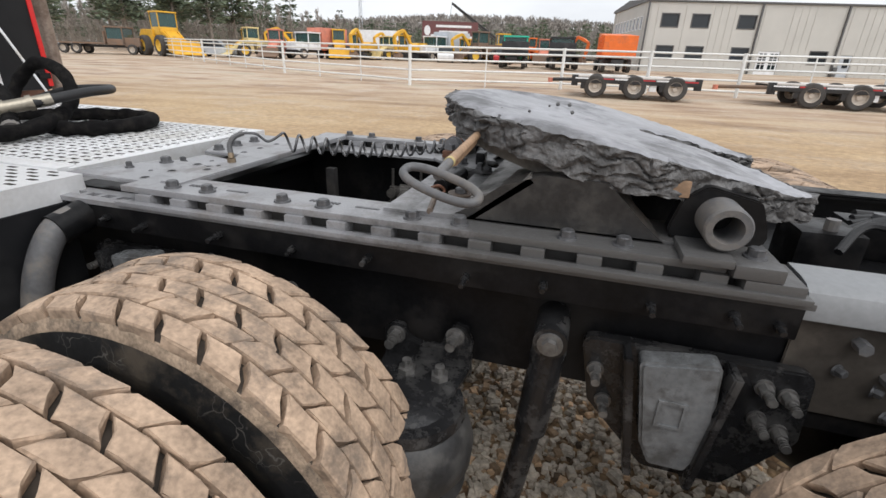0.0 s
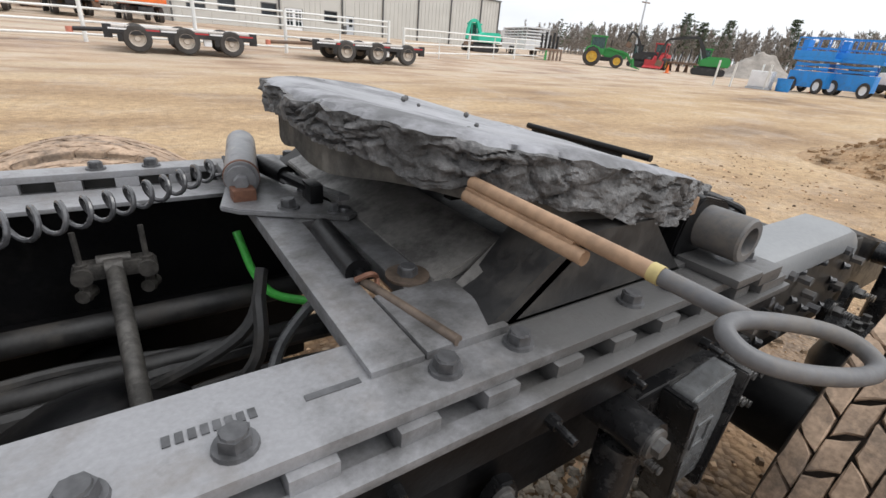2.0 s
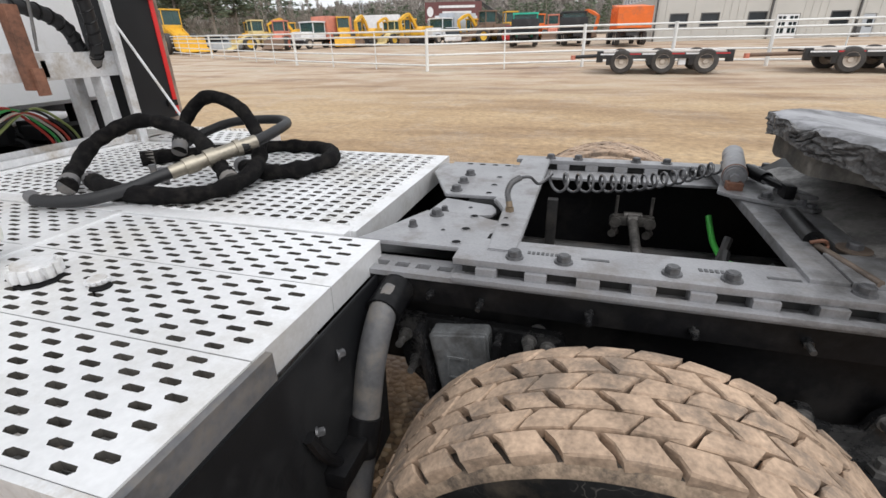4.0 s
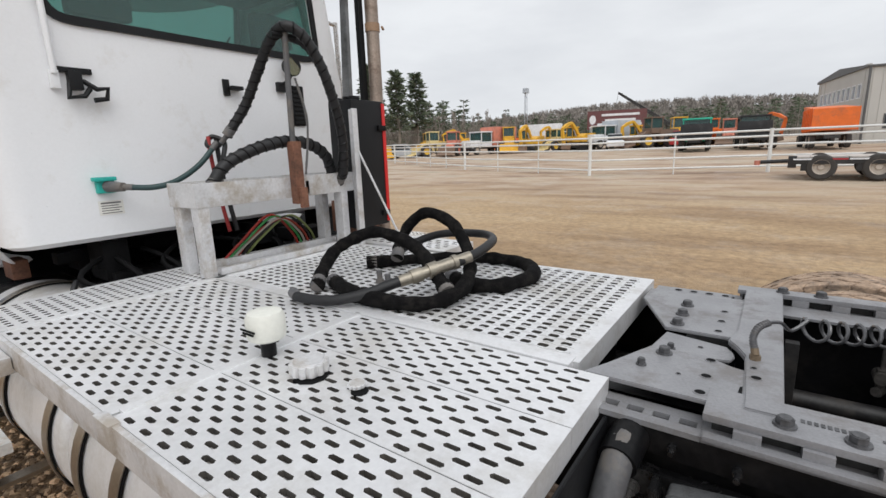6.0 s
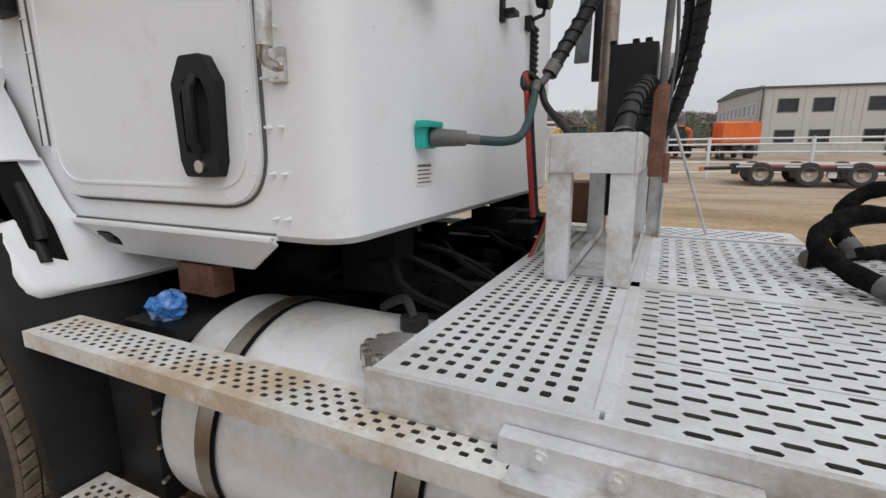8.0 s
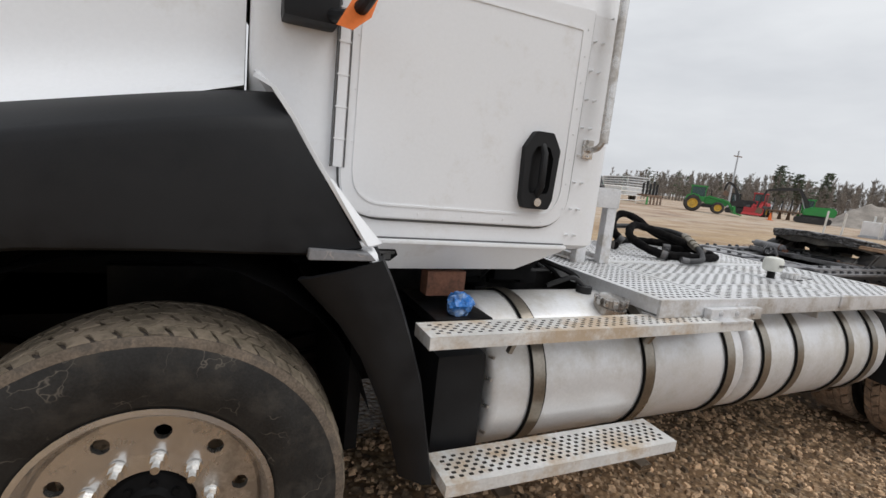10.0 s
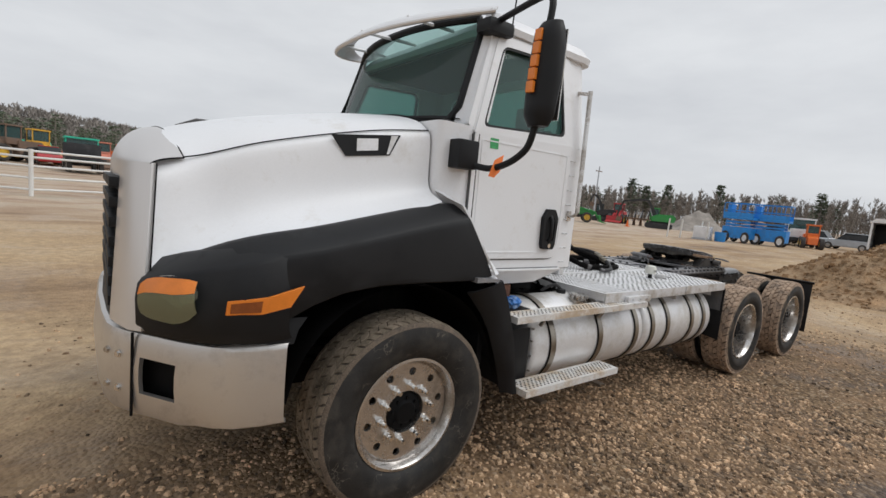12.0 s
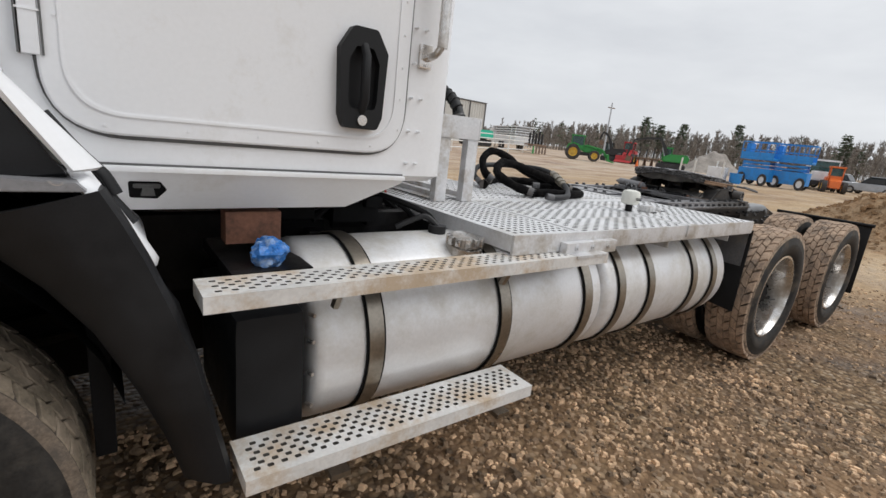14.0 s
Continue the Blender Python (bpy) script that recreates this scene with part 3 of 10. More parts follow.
def tread_mesh(R, hw, rows, around, depth, gap, material, seed, zig=0.35):
    """Raised tread blocks, row by row, with skewed sides and worn corners."""
    rnd = random.Random(seed)
    bm = bmesh.new()
    base = R - 0.024
    wid = 2 * hw * 0.9 / rows
    for i in range(rows):
        yc = -hw * 0.9 + wid * (i + 0.5)
        for k in range(around):
            a0 = 2 * math.pi * (k + (0.5 if i % 2 else 0.0)) / around
            da = math.pi / around * (1 - gap)
            w = wid * 0.5 * (1 - gap * 0.9)
            sk = zig * da * (1 if i % 2 else -1)
            outl = [(-w, -da + sk), (-w * 0.1, -da - sk * 0.15), (w, -da - sk), (w, -da * 0.1), (w, da - sk), (w * 0.1, da + sk * 0.15), (-w, da + sk), (-w, da * 0.1)]
            top = depth * rnd.uniform(0.85, 1.05)
            rings = []
            for h, sc in ((0.0, 1.02), (top * 0.82, 1.0), (top, 0.93)):
                ring = []
                for y, a in outl:
                    yy = yc + y * sc + rnd.uniform(-1, 1) * 0.002
                    aa = a0 + a * sc + rnd.uniform(-1, 1) * 0.004
                    drop = 0.016 * max(0.0, abs(yy) / hw - 0.55) ** 2 * 4
                    rr = base + h - drop
                    ring.append(bm.verts.new((rr * math.cos(aa), yy, rr * math.sin(aa))))
                rings.append(ring)
            n = len(outl)
            for r0, r1 in zip(rings, rings[1:]):
                for j in range(n):
                    bm.faces.new((r0[j], r1[j], r1[(j + 1) % n], r0[(j + 1) % n]))
            bm.faces.new(rings[-1])
    bmesh.ops.recalc_face_normals(bm, faces=bm.faces[:])
    me = bpy.data.meshes.new("tread")
    bm.to_mesh(me)
    bm.free()
    me.materials.append(material)
    return me


def disc_with_holes(bm, r0, r1, y, n, hr, hd, thick):
    """A round plate between radii with n round holes of radius hr on the circle hd."""
    for k in range(n):
        a0, a1 = 2 * math.pi * k / n, 2 * math.pi * (k + 1) / n
        am = (a0 + a1) / 2
        bnd = [(r1, a0), (r1, (a0 * 3 + a1) / 4), (r1, am), (r1, (a0 + a1 * 3) / 4), (r1, a1), (hd, a1), (r0, a1), (r0, (a0 + a1 * 3) / 4), (r0, am), (r0, (a0 * 3 + a1) / 4), (r0, a0), (hd, a0)]
        o = [bm.verts.new((r * math.cos(a), y, r * math.sin(a))) for r, a in bnd]
        c = Vector((hd * math.cos(am), y, hd * math.sin(am)))
        inner, deep = [], []
        for v in o:
            d = (v.co - c).normalized()
            inner.append(bm.verts.new(c + d * hr))
            deep.append(bm.verts.new(c + d * hr + Vector((0, thick, 0))))
        m = len(o)
        for j in range(m):
            q = (j + 1) % m
            bm.faces.new((o[j], o[q], inner[q], inner[j]))
            bm.faces.new((inner[j], inner[q], deep[q], deep[j]))


def rim_mesh(disc_y, outer_y, inner_y, rr=0.285):
    """A wheel rim: flange, drop well, disc with hand holes; disc_y is where the disc stands."""
    prof = [(rr + 0.012, outer_y + 0.012), (rr + 0.014, outer_y), (rr, outer_y - 0.002), (rr - 0.014, outer_y + 0.02), (rr - 0.02, outer_y + 0.05), (rr - 0.03, disc_y), (rr - 0.03, inner_y)]
    bm = revolve(prof, (0, 0, 0), 56)
    disc_with_holes(bm, 0.155, rr - 0.028, disc_y, 10, 0.021, 0.215, 0.02)
    ring = revolve([(0.156, disc_y), (0.112, disc_y - 0.004), (0.108, disc_y + 0.03)], (0, 0, 0), 40)
    tmp = bpy.data.meshes.new("tmp")
    ring.to_mesh(tmp)
    ring.free()
    bm.from_mesh(tmp)
    bpy.data.meshes.remove(tmp)
    bmesh.ops.remove_doubles(bm, verts=bm.verts[:], dist=0.0005)
    bmesh.ops.recalc_face_normals(bm, faces=bm.faces[:])
    me = bpy.data.meshes.new("rim")
    for f in bm.faces:
        f.smooth = True
    bm.to_mesh(me)
    bm.free()
    me.set_sharp_from_angle(angle=radians(30))
    me.materials.append(M_CHROME)
    return me


def nut_mesh():
    bm = bmesh.new()
    add_cyl(bm, (0, 0, 0), (0, -0.006, 0), 0.022, seg=14)
    add_cyl(bm, (0, -0.005, 0), (0, -0.030, 0), 0.0175, 0.016, seg=6)
    add_cyl(bm, (0, -0.030, 0), (0, -0.052, 0), 0.0105, seg=10)
    me = bpy.data.meshes.new("lug_nut")
    bm.to_mesh(me)
    bm.free()
    me.materials.append(M_NUT)
    return me


def hub_mesh(y0, y1, r=0.105, studs=True):
    bm = revolve([(0.0, y1), (r * 0.5, y1), (r * 0.62, y1 + 0.012), (r * 0.9, y1 + 0.02), (r, y1 + 0.03), (r, y0)], (0, 0, 0), 32)
    if studs:
        for k in range(8):
            a = k * math.pi / 4
            add_cyl(bm, (0.075 * math.cos(a), y1 + 0.015, 0.075 * math.sin(a)), (0.075 * math.cos(a), y1 + 0.004, 0.075 * math.sin(a)), 0.009, seg=6)
    me = bpy.data.meshes.new("hub")
    bm.to_mesh(me)
    bm.free()
    me.materials.append(M_DARK)
    return me


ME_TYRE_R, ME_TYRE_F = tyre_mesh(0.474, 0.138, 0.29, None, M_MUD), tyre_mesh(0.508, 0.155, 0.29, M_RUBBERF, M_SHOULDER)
ME_TREAD_R = tread_mesh(0.479, 0.138, 6, 38, 0.022, 0.12, M_TREAD, 11, 0.42)
ME_TREAD_F = tread_mesh(0.508, 0.152, 6, 60, 0.012, 0.16, M_TREADF, 12, 0.5)
ME_RIM_F = rim_mesh(-0.085, -0.128, 0.12)
ME_RIM_R = rim_mesh(0.075, -0.118, 0.11)
ME_RIM_I = rim_mesh(-0.075, -0.118, 0.11)
ME_NUT, ME_HUB_F, ME_HUB_R = nut_mesh(), hub_mesh(-0.06, -0.10), hub_mesh(0.09, -0.05)


def wheel(x, y, z, s, kind, spin):
    """kind: f front, o outer dual, i inner dual."""
    e = new("wheel")
    e.parent = truck
    e.matrix_local = pose(x, y, z, 0, 0, 0 if s < 0 else 180) @ pose(0, 0, 0, 0, spin, 0)
    f = kind == "f"
    I = Matrix.Identity(4)
    shared("tyre", ME_TYRE_F if f else ME_TYRE_R, e, I)
    shared("tread", ME_TREAD_F if f else ME_TREAD_R, e, I)
    shared("rim", {"f": ME_RIM_F, "o": ME_RIM_R, "i": ME_RIM_I}[kind], e, I)
    if kind != "i":
        shared("hub", ME_HUB_F if f else ME_HUB_R, e, I)
        yy = -0.087 if f else 0.073
        for k in range(10):
            a = 2 * math.pi * (k + 0.5) / 10
            shared("lug_nut", ME_NUT, e, pose(0.1429 * math.cos(a), yy, 0.1429 * math.sin(a)))
    return e


for s in (-1, 1):
    wheel(-4.66, s * 1.055, 0.462, s, "f", 8)
    for i, x in enumerate((-0.365, 1.085)):
        wheel(x, s * 1.07, 0.446, s, "o", 5 + 17 * i)
        wheel(x, s * 0.735, 0.446, s, "i", 31 + 11 * i)
for x in (-0.365, 1.085):
    bm = bmesh.new()
    add_cyl(bm, (x, -0.95, 0.47), (x, 0.95, 0.47), 0.095, seg=20)
    bmesh.ops.create_uvsphere(bm, u_segments=20, v_segments=12, radius=0.24, matrix=pose(x, 0, 0.47))
    part("drive_axle", bm, M_FRAME, truck)
part("front_axle", box(-4.75, -4.61, -0.9, 0.9, 0.42, 0.5, 0.02), M_FRAME, truck)
part("drive_shaft", cyl((-0.6, 0, 0.56), (-3.6, 0, 0.72), 0.06, seg=18), M_FRAME, truck)
part("drive_shaft", cyl((-0.2, 0, 0.55), (0.9, 0, 0.55), 0.05, seg=18), M_FRAME, truck)

# added box that blocks light and view through the underside
part("underside_light_block", box(-5.3, -3.95, -0.40, 0.40, 0.36, 0.98, 0.08), M_DARK, truck, "near-black box between the rails, added to darken the underside")
for s in (-1, 1):
    for k in range(4):
        part("spring_leaf", tube(spline([(-5.25 + 0.12 * k, s * 0.47, 0.60 - 0.02 * k), (-4.66, s * 0.47, 0.53 - 0.02 * k), (-4.0 - 0.12 * k, s * 0.47, 0.60 - 0.02 * k)], 6), 0.018, 6), M_FRAME, truck)

# ---- cab ----
CAB_R, CAB_F, CAB_Y = -3.15, -4.46, 0.95


def side_y(z):
    return CAB_Y if z <= 2.0 else CAB_Y - (z - 2.0) * 0.16


def SIDE(s, off=0.0):
    return lambda u, v, w: (u, s * (side_y(v) + off + w), v)


cab = part("cab", bmesh.new(), M_WHITE, truck, "white painted steel cab")


def cab_shell():
    me = cab.data
    bm = bmesh.new()
    # lower body, below the windows: rounded rings
    def ring(z, hw, xf, xr, r):
        pts = rounded([(xf, -hw), (xr, -hw), (xr, hw), (xf, hw)], [0.05, r, r, 0.05], 6)
        return [(x, y, z) for x, y in pts]
    rows = [ring(1.14, CAB_Y - 0.03, CAB_F, CAB_R - 0.02, 0.10), ring(1.16, CAB_Y, CAB_F, CAB_R, 0.10), ring(1.6, CAB_Y, CAB_F, CAB_R, 0.10), ring(1.99, CAB_Y, CAB_F, CAB_R, 0.10)]
    vs = [[bm.verts.new(p) for p in row] for row in rows]
    n = len(rows[0])
    for i in range(3):
        for k in range(n):
            bm.faces.new((vs[i][k], vs[i][(k + 1) % n], vs[i + 1][(k + 1) % n], vs[i + 1][k]))
    bm.faces.new(vs[0][::-1])
    bmesh.ops.recalc_face_normals(bm, faces=bm.faces[:])
    for f in bm.faces:
        f.smooth = True
    bm.to_mesh(me)
    bm.free()
    me.set_sharp_from_angle(angle=radians(30))
    bm = bmesh.new()
    # rear wall above, with its window opening
    zt = 2.60
    yt = side_y(zt)
    outer = rounded([(-(CAB_Y - 0.1), 1.99), (CAB_Y - 0.1, 1.99), (yt - 0.06, zt), (-(yt - 0.06), zt)], 0.02)
    inner = rounded([(-0.68, 2.10), (0.70, 2.10), (0.66, 2.50), (-0.64, 2.50)], 0.09)
    add_ring(bm, outer, inner, 0.03, YZ(CAB_R, -1))
    bmesh.ops.recalc_face_normals(bm, faces=bm.faces[:])
    part("rear_wall", bm, M_WHITE, cab)
    # sides above, with the door window openings
    for s in (-1, 1):
        bm = bmesh.new()
        outer = rounded([(-4.27, 1.99), (CAB_R - 0.1, 1.99), (CAB_R - 0.1, zt), (-4.06, zt)], 0.02)
        inner = rounded([(-4.17, 2.0), (-3.42, 2.04), (-3.44, 2.55), (-4.0, 2.52)], [0.03, 0.05, 0.07, 0.08])
        add_ring(bm, outer, inner, -0.04, SIDE(s))
        bmesh.ops.recalc_face_normals(bm, faces=bm.faces[:])
        part("side_frame", bm, M_WHITE, cab)
        # rounded rear corner
        bm = bmesh.new()
        a, b = [], []
        for k in range(7):
            t = k / 6 * math.pi / 2
            a.append(bm.verts.new((CAB_R - 0.1 + 0.1 * math.sin(t), s * (CAB_Y - 0.1 + 0.1 * math.cos(t)), 1.99)))
            b.append(bm.verts.new((CAB_R - 0.1 + 0.1 * math.sin(t), s * (yt - 0.1 + 0.1 * math.cos(t)), zt)))
        for k in range(6):
            q = (a[k], a[k + 1], b[k + 1], b[k])
            bm.faces.new(q if s < 0 else q[::-1])
        part("corner_post", bm, M_WHITE, cab)


cab_shell()


def cab_roof():
    def ring(z, hw, xf, xr, r):
        return [(x, y, z) for x, y in rounded([(xf, -hw), (xr, -hw), (xr, hw), (xf, hw)], r, 6)]
    rows = [ring(2.585, 0.885, -4.06, -3.11, 0.12), ring(2.62, 0.895, -4.07, -3.10, 0.13), ring(2.68, 0.86, -4.02, -3.13, 0.16), ring(2.73, 0.74, -3.93, -3.24, 0.2), ring(2.755, 0.4, -3.75, -3.45, 0.15)]
    bm = loft(rows, close=True)
    bm.faces.new([v for v in bm.verts if abs(v.co.z - 2.755) < 1e-4])
    bm.faces.new([v for v in bm.verts if abs(v.co.z - 2.585) < 1e-4])
    bmesh.ops.recalc_face_normals(bm, faces=bm.faces[:])
    part("roof", bm, M_WHITE, truck, "white rounded cab roof")


cab_roof()


def WS(y, z):
    """The curved windscreen: x at width y and height z."""
    t = (z - 2.05) / 0.6
    return -4.46 + 0.20 * t + 0.22 * abs(y / 0.85) ** 2.2


def ws_half(z):
    return 0.825 - 0.04 * (z - 2.05) / 0.6


def windscreen():
    us = [-1 + k / 10 for k in range(21)]
    zs = [2.03 + 0.63 * k / 8 for k in range(9)]
    # rounded upper and lower corners
    def width(k):
        return ws_half(zs[k]) * (0.955 if k in (0, 8) else 1.0)
    rows = [[(WS(u * width(k), zs[k]), u * width(k), zs[k]) for u in us] for k in range(9)]
    g = part("windscreen", loft(rows), M_GLASS, truck, "tinted curved windscreen with a black rubber surround")
    g.visible_shadow = False
    edge = rows[0] + [r[-1] for r in rows[1:]] + rows[-1][::-1][1:] + [r[0] for r in rows[::-1]][1:-1]
    part("gasket", tube([Vector(p) + Vector((-0.004, 0, 0)) for p in edge], 0.024, 8, True), M_BLACKPL, g)
    # pillars between screen and doors
    for s in (-1, 1):
        rws = []
        for k in range(9):
            z = 1.97 + 0.72 * k / 8
            y1 = ws_half(z)
            door_x = -4.235 + (z - 1.955) * 0.32
            rws.append([(WS(y1, z) - 0.01, s * y1, z), (WS(y1, z) + 0.01, s * (y1 + 0.035), z), ((WS(y1, z) + door_x) / 2, s * ((y1 + side_y(z)) / 2 + 0.025), z), (door_x, s * (side_y(z) + 0.006), z), (door_x + 0.10, s * (side_y(z) - 0.004), z)])
        part("pillar", loft(rws, flip=s > 0), M_WHITE, truck, "", 60)
    rws = [[(WS(u * 0.80, 2.66) - 0.01 + 0.10 * k, u * (0.80 + 0.02 * k), 2.655 + 0.05 * k) for u in us] for k in range(3)]
    part("header", loft(rws), M_WHITE, truck)
    rws = [[(WS(u * 0.86, 2.0) - 0.02 + 0.1 * k, u * 0.86, 2.035 - 0.01 * k) for u in us] for k in range(2)]
    part("cowl", loft(rws), M_BLACKPL, truck)
    # wiper arm and dash things behind the glass
    part("wiper", tube([(WS(0.3, 2.03) - 0.03, 0.3, 2.05), (WS(0.62, 2.12) - 0.02, 0.62, 2.12), (WS(0.78, 2.40) - 0.015, 0.76, 2.40)], 0.009, 6), M_DARK, truck)


windscreen()


def visor():
    ys = [-0.86 + 1.72 * k / 22 for k in range(23)]

    def at(t, y):
        b = 1 - (abs(y) / 0.86) ** 2.6
        return (-4.02 - (0.50 * b + 0.05) * math.sin(t * 1.35) / 0.976, y, 2.745 - 0.04 * t - (0.02 + 0.13 * b) * t ** 2.2)
    rows = [[at(k / 9, y) for y in ys] for k in range(5, 10)]
    v = part("sun_visor", loft(rows, thick=0.014), M_WHITE, truck, "white curved sun visor over the windscreen", 60)
    part("lip", tube(rows[-1], 0.014, 8), M_SURR, v)
    for y in (-0.84, -0.45, 0.0, 0.45, 0.84):
        p, q = Vector(at(0.75, y)), Vector((-4.06, y, 2.66))
        part("visor_bracket", tube([p, q], 0.012, 8), M_WHITE, v)


visor()


def cab_window(name, loop_in, loop_out, to3, to3b, label):
    g = part(name, prism(loop_in, 0.006, to3), M_GLASS, truck, label)
    g.visible_shadow = False
    part("gasket", ringmesh(loop_out, loop_in, 0.014, to3b), M_BLACKPL, g)
    return g


cab_window("rear_window", rounded([(-0.68, 2.10), (0.70, 2.10), (0.66, 2.50), (-0.64, 2.50)], 0.09), rounded([(-0.715, 2.065), (0.735, 2.065), (0.695, 2.535), (-0.675, 2.535)], 0.12), YZ(CAB_R - 0.012, 1), YZ(CAB_R - 0.002, 1), "tinted rear cab window in a black gasket")


def cab_inside():
    """Lining, dash, seats and steering wheel, seen dimly through the glass."""
    M_TRIM = mat("grey_cab_trim", (0.10, 0.10, 0.105), 0.7, vary=0.15, scale=8, bump=0.2)
    M_CLOTH = mat("black_seat_cloth", (0.03, 0.03, 0.034), 0.9, vary=0.2, scale=20, fine=300, bump=0.3)
    rows = [[(x, y, z) for x, y in rounded([(CAB_F + 0.04, -0.92), (CAB_R - 0.04, -0.92), (CAB_R - 0.04, 0.92), (CAB_F + 0.04, 0.92)], 0.06, 4)] for z in (1.20, 1.60, 1.985)]
    bm = loft(rows, close=True)
    bm.faces.new([v for v in bm.verts if abs(v.co.z - 1.20) < 1e-4])
    part("cab_lining", bm, M_TRIM, truck, "grey cab lining")
    part("headliner", box(-4.02, -3.20, -0.80, 0.80, 2.565, 2.58, 0.004), M_TRIM, truck)
    part("dashboard", prism(rounded([(-4.40, 1.60), (-3.98, 1.60), (-3.95, 1.86), (-4.03, 1.97), (-4.40, 2.02)], 0.04, 4), 1.76, XZ(0.88, -1), 0.005), M_CLOTH, truck, "black dashboard")
    for y in (-0.45, 0.45):
        base = part("seat", box(-3.80, -3.32, y - 0.25, y + 0.25, 1.42, 1.60, 0.05), M_CLOTH, truck, "black high-backed driver seat")
        part("backrest", prism(rounded([(-3.40, 1.56), (-3.30, 1.56), (-3.21, 2.12), (-3.29, 2.14)], 0.04, 4), 0.46, XZ(y + 0.23, -1), 0.01), M_CLOTH, base)
        part("headrest", box(-3.28, -3.20, y - 0.13, y + 0.13, 2.13, 2.32, 0.035), M_CLOTH, base)
    ring = [Vector((-3.86 + 0.10 * math.sin(a), -0.45 + 0.22 * math.cos(a), 1.93 + 0.19 * math.sin(a))) for a in [k * math.pi / 14 for k in range(28)]]
    sw = part("steering_wheel", tube(ring, 0.015, 8, True), M_CLOTH, truck, "black steering wheel")
    part("column", tube([(-3.86, -0.45, 1.93), (-4.02, -0.45, 1.80)], 0.03, 10), M_CLOTH, sw)


cab_inside()


M_SEAL = mat("grey_door_seal", (0.10, 0.10, 0.10), 0.6, vary=0.15, scale=8)


def door(s):
    """A cab door: lower skin, window frame, glass, handle, hinges."""
    near = s < 0
    low = rounded([(-4.20, 1.225), (-3.35, 1.225), (-3.345, 2.0), (-4.215, 1.97)], [0.13, 0.13, 0.01, 0.01], 8)
    d = part("door", prism(low, 0.016, SIDE(s, 0.0), 0.004), M_WHITE, truck, "white cab door with a black pull handle")
    gapl = rounded([(-4.206, 1.216), (-3.341, 1.216), (-3.338, 2.0), (-4.222, 1.97)], [0.15, 0.15, 0.01, 0.01], 8)
    part("seal", prism(gapl, 0.004, SIDE(s, 0.0)), M_SEAL, d)
    outl = rounded([(-4.225, 1.955), (-3.345, 1.985), (-3.355, 2.585), (-4.03, 2.565)], [0.01, 0.01, 0.08, 0.10], 8)
    inl = rounded([(-4.165, 2.0), (-3.425, 2.045), (-3.44, 2.53), (-3.995, 2.505)], [0.03, 0.05, 0.07, 0.08], 8)
    part("window_frame", ringmesh(outl, inl, 0.014, SIDE(s, 0.001)), M_WHITE, d)
    ink = rounded([(-4.145, 2.015), (-3.44, 2.06), (-3.455, 2.515), (-3.985, 2.49)], [0.03, 0.05, 0.06, 0.07], 8)
    part("gasket", ringmesh(inl, ink, 0.012, SIDE(s, -0.001)), M_BLACKPL, d)
    g = part("glass", prism(inl, 0.005, SIDE(s, -0.02)), M_GLASS, d, "tinted door glass")
    g.visible_shadow = False
    # pressed line inside the lower edge
    line = rounded([(-4.165, 1.265), (-3.385, 1.265), (-3.385, 1.93), (-4.165, 1.93)], [0.11, 0.11, 0.01, 0.01], 8)
    line2 = rounded([(-4.158, 1.272), (-3.392, 1.272), (-3.392, 1.923), (-4.158, 1.923)], [0.105, 0.105, 0.01, 0.01], 8)
    part("pressing", ringmesh(line, line2, 0.004, SIDE(s, 0.015)), M_WHITE, d)
    # handle
    hx, hz = -3.508, 1.422
    plate = rounded([(hx - 0.052, hz - 0.13), (hx + 0.05, hz - 0.13), (hx + 0.064, hz - 0.095), (hx + 0.072, hz + 0.08), (hx + 0.036, hz + 0.138), (hx - 0.036, hz + 0.138), (hx - 0.072, hz + 0.08), (hx - 0.066, hz - 0.095)], 0.016, 4)
    well = rounded([(hx - 0.038, hz - 0.075), (hx + 0.038, hz - 0.075), (hx + 0.044, hz - 0.05), (hx + 0.046, hz + 0.05), (hx + 0.026, hz + 0.088), (hx - 0.026, hz + 0.088), (hx - 0.046, hz + 0.05), (hx - 0.044, hz - 0.05)], 0.012, 4)
    bm = bmesh.new()
    add_ring(bm, plate, well, 0.030, SIDE(s, 0.014))
    add_prism(bm, well, 0.003, SIDE(s, 0.016))
    bmesh.ops.recalc_face_normals(bm, faces=bm.faces[:])
    h = part("handle_plate", bm, M_BLACKPL, d, "black plastic handle recess")
    bm = bmesh.new()
    add_tube(bm, [(hx, s * (CAB_Y + 0.035), hz + 0.092), (hx, s * (CAB_Y + 0.054), hz + 0.066), (hx, s * (CAB_Y + 0.056), hz - 0.05), (hx, s * (CAB_Y + 0.035), hz - 0.085)], 0.013, 10)
    part("pull_handle", bm, M_BLACKPL, d)
    bm = cyl((hx, s * (CAB_Y + 0.040), hz - 0.106), (hx, s * (CAB_Y + 0.050), hz - 0.106), 0.0145, seg=18)
    part("key_lock", bm, M_CHROME, d, "chrome key lock")
    bm = bmesh.new()
    add_box(bm, -4.225, -4.195, s * CAB_Y if s > 0 else s * CAB_Y - 0.02, s * CAB_Y + 0.02 if s > 0 else s * CAB_Y, 1.37, 1.95, 0.005)
    for z in (1.45, 1.54, 1.63, 1.72, 1.81):
        add_box(bm, -4.228, -4.192, min(s * CAB_Y, s * (CAB_Y + 0.022)), max(s * CAB_Y, s * (CAB_Y + 0.022)), z, z + 0.004)
    part("hinge", bm, M_WHITE, d)
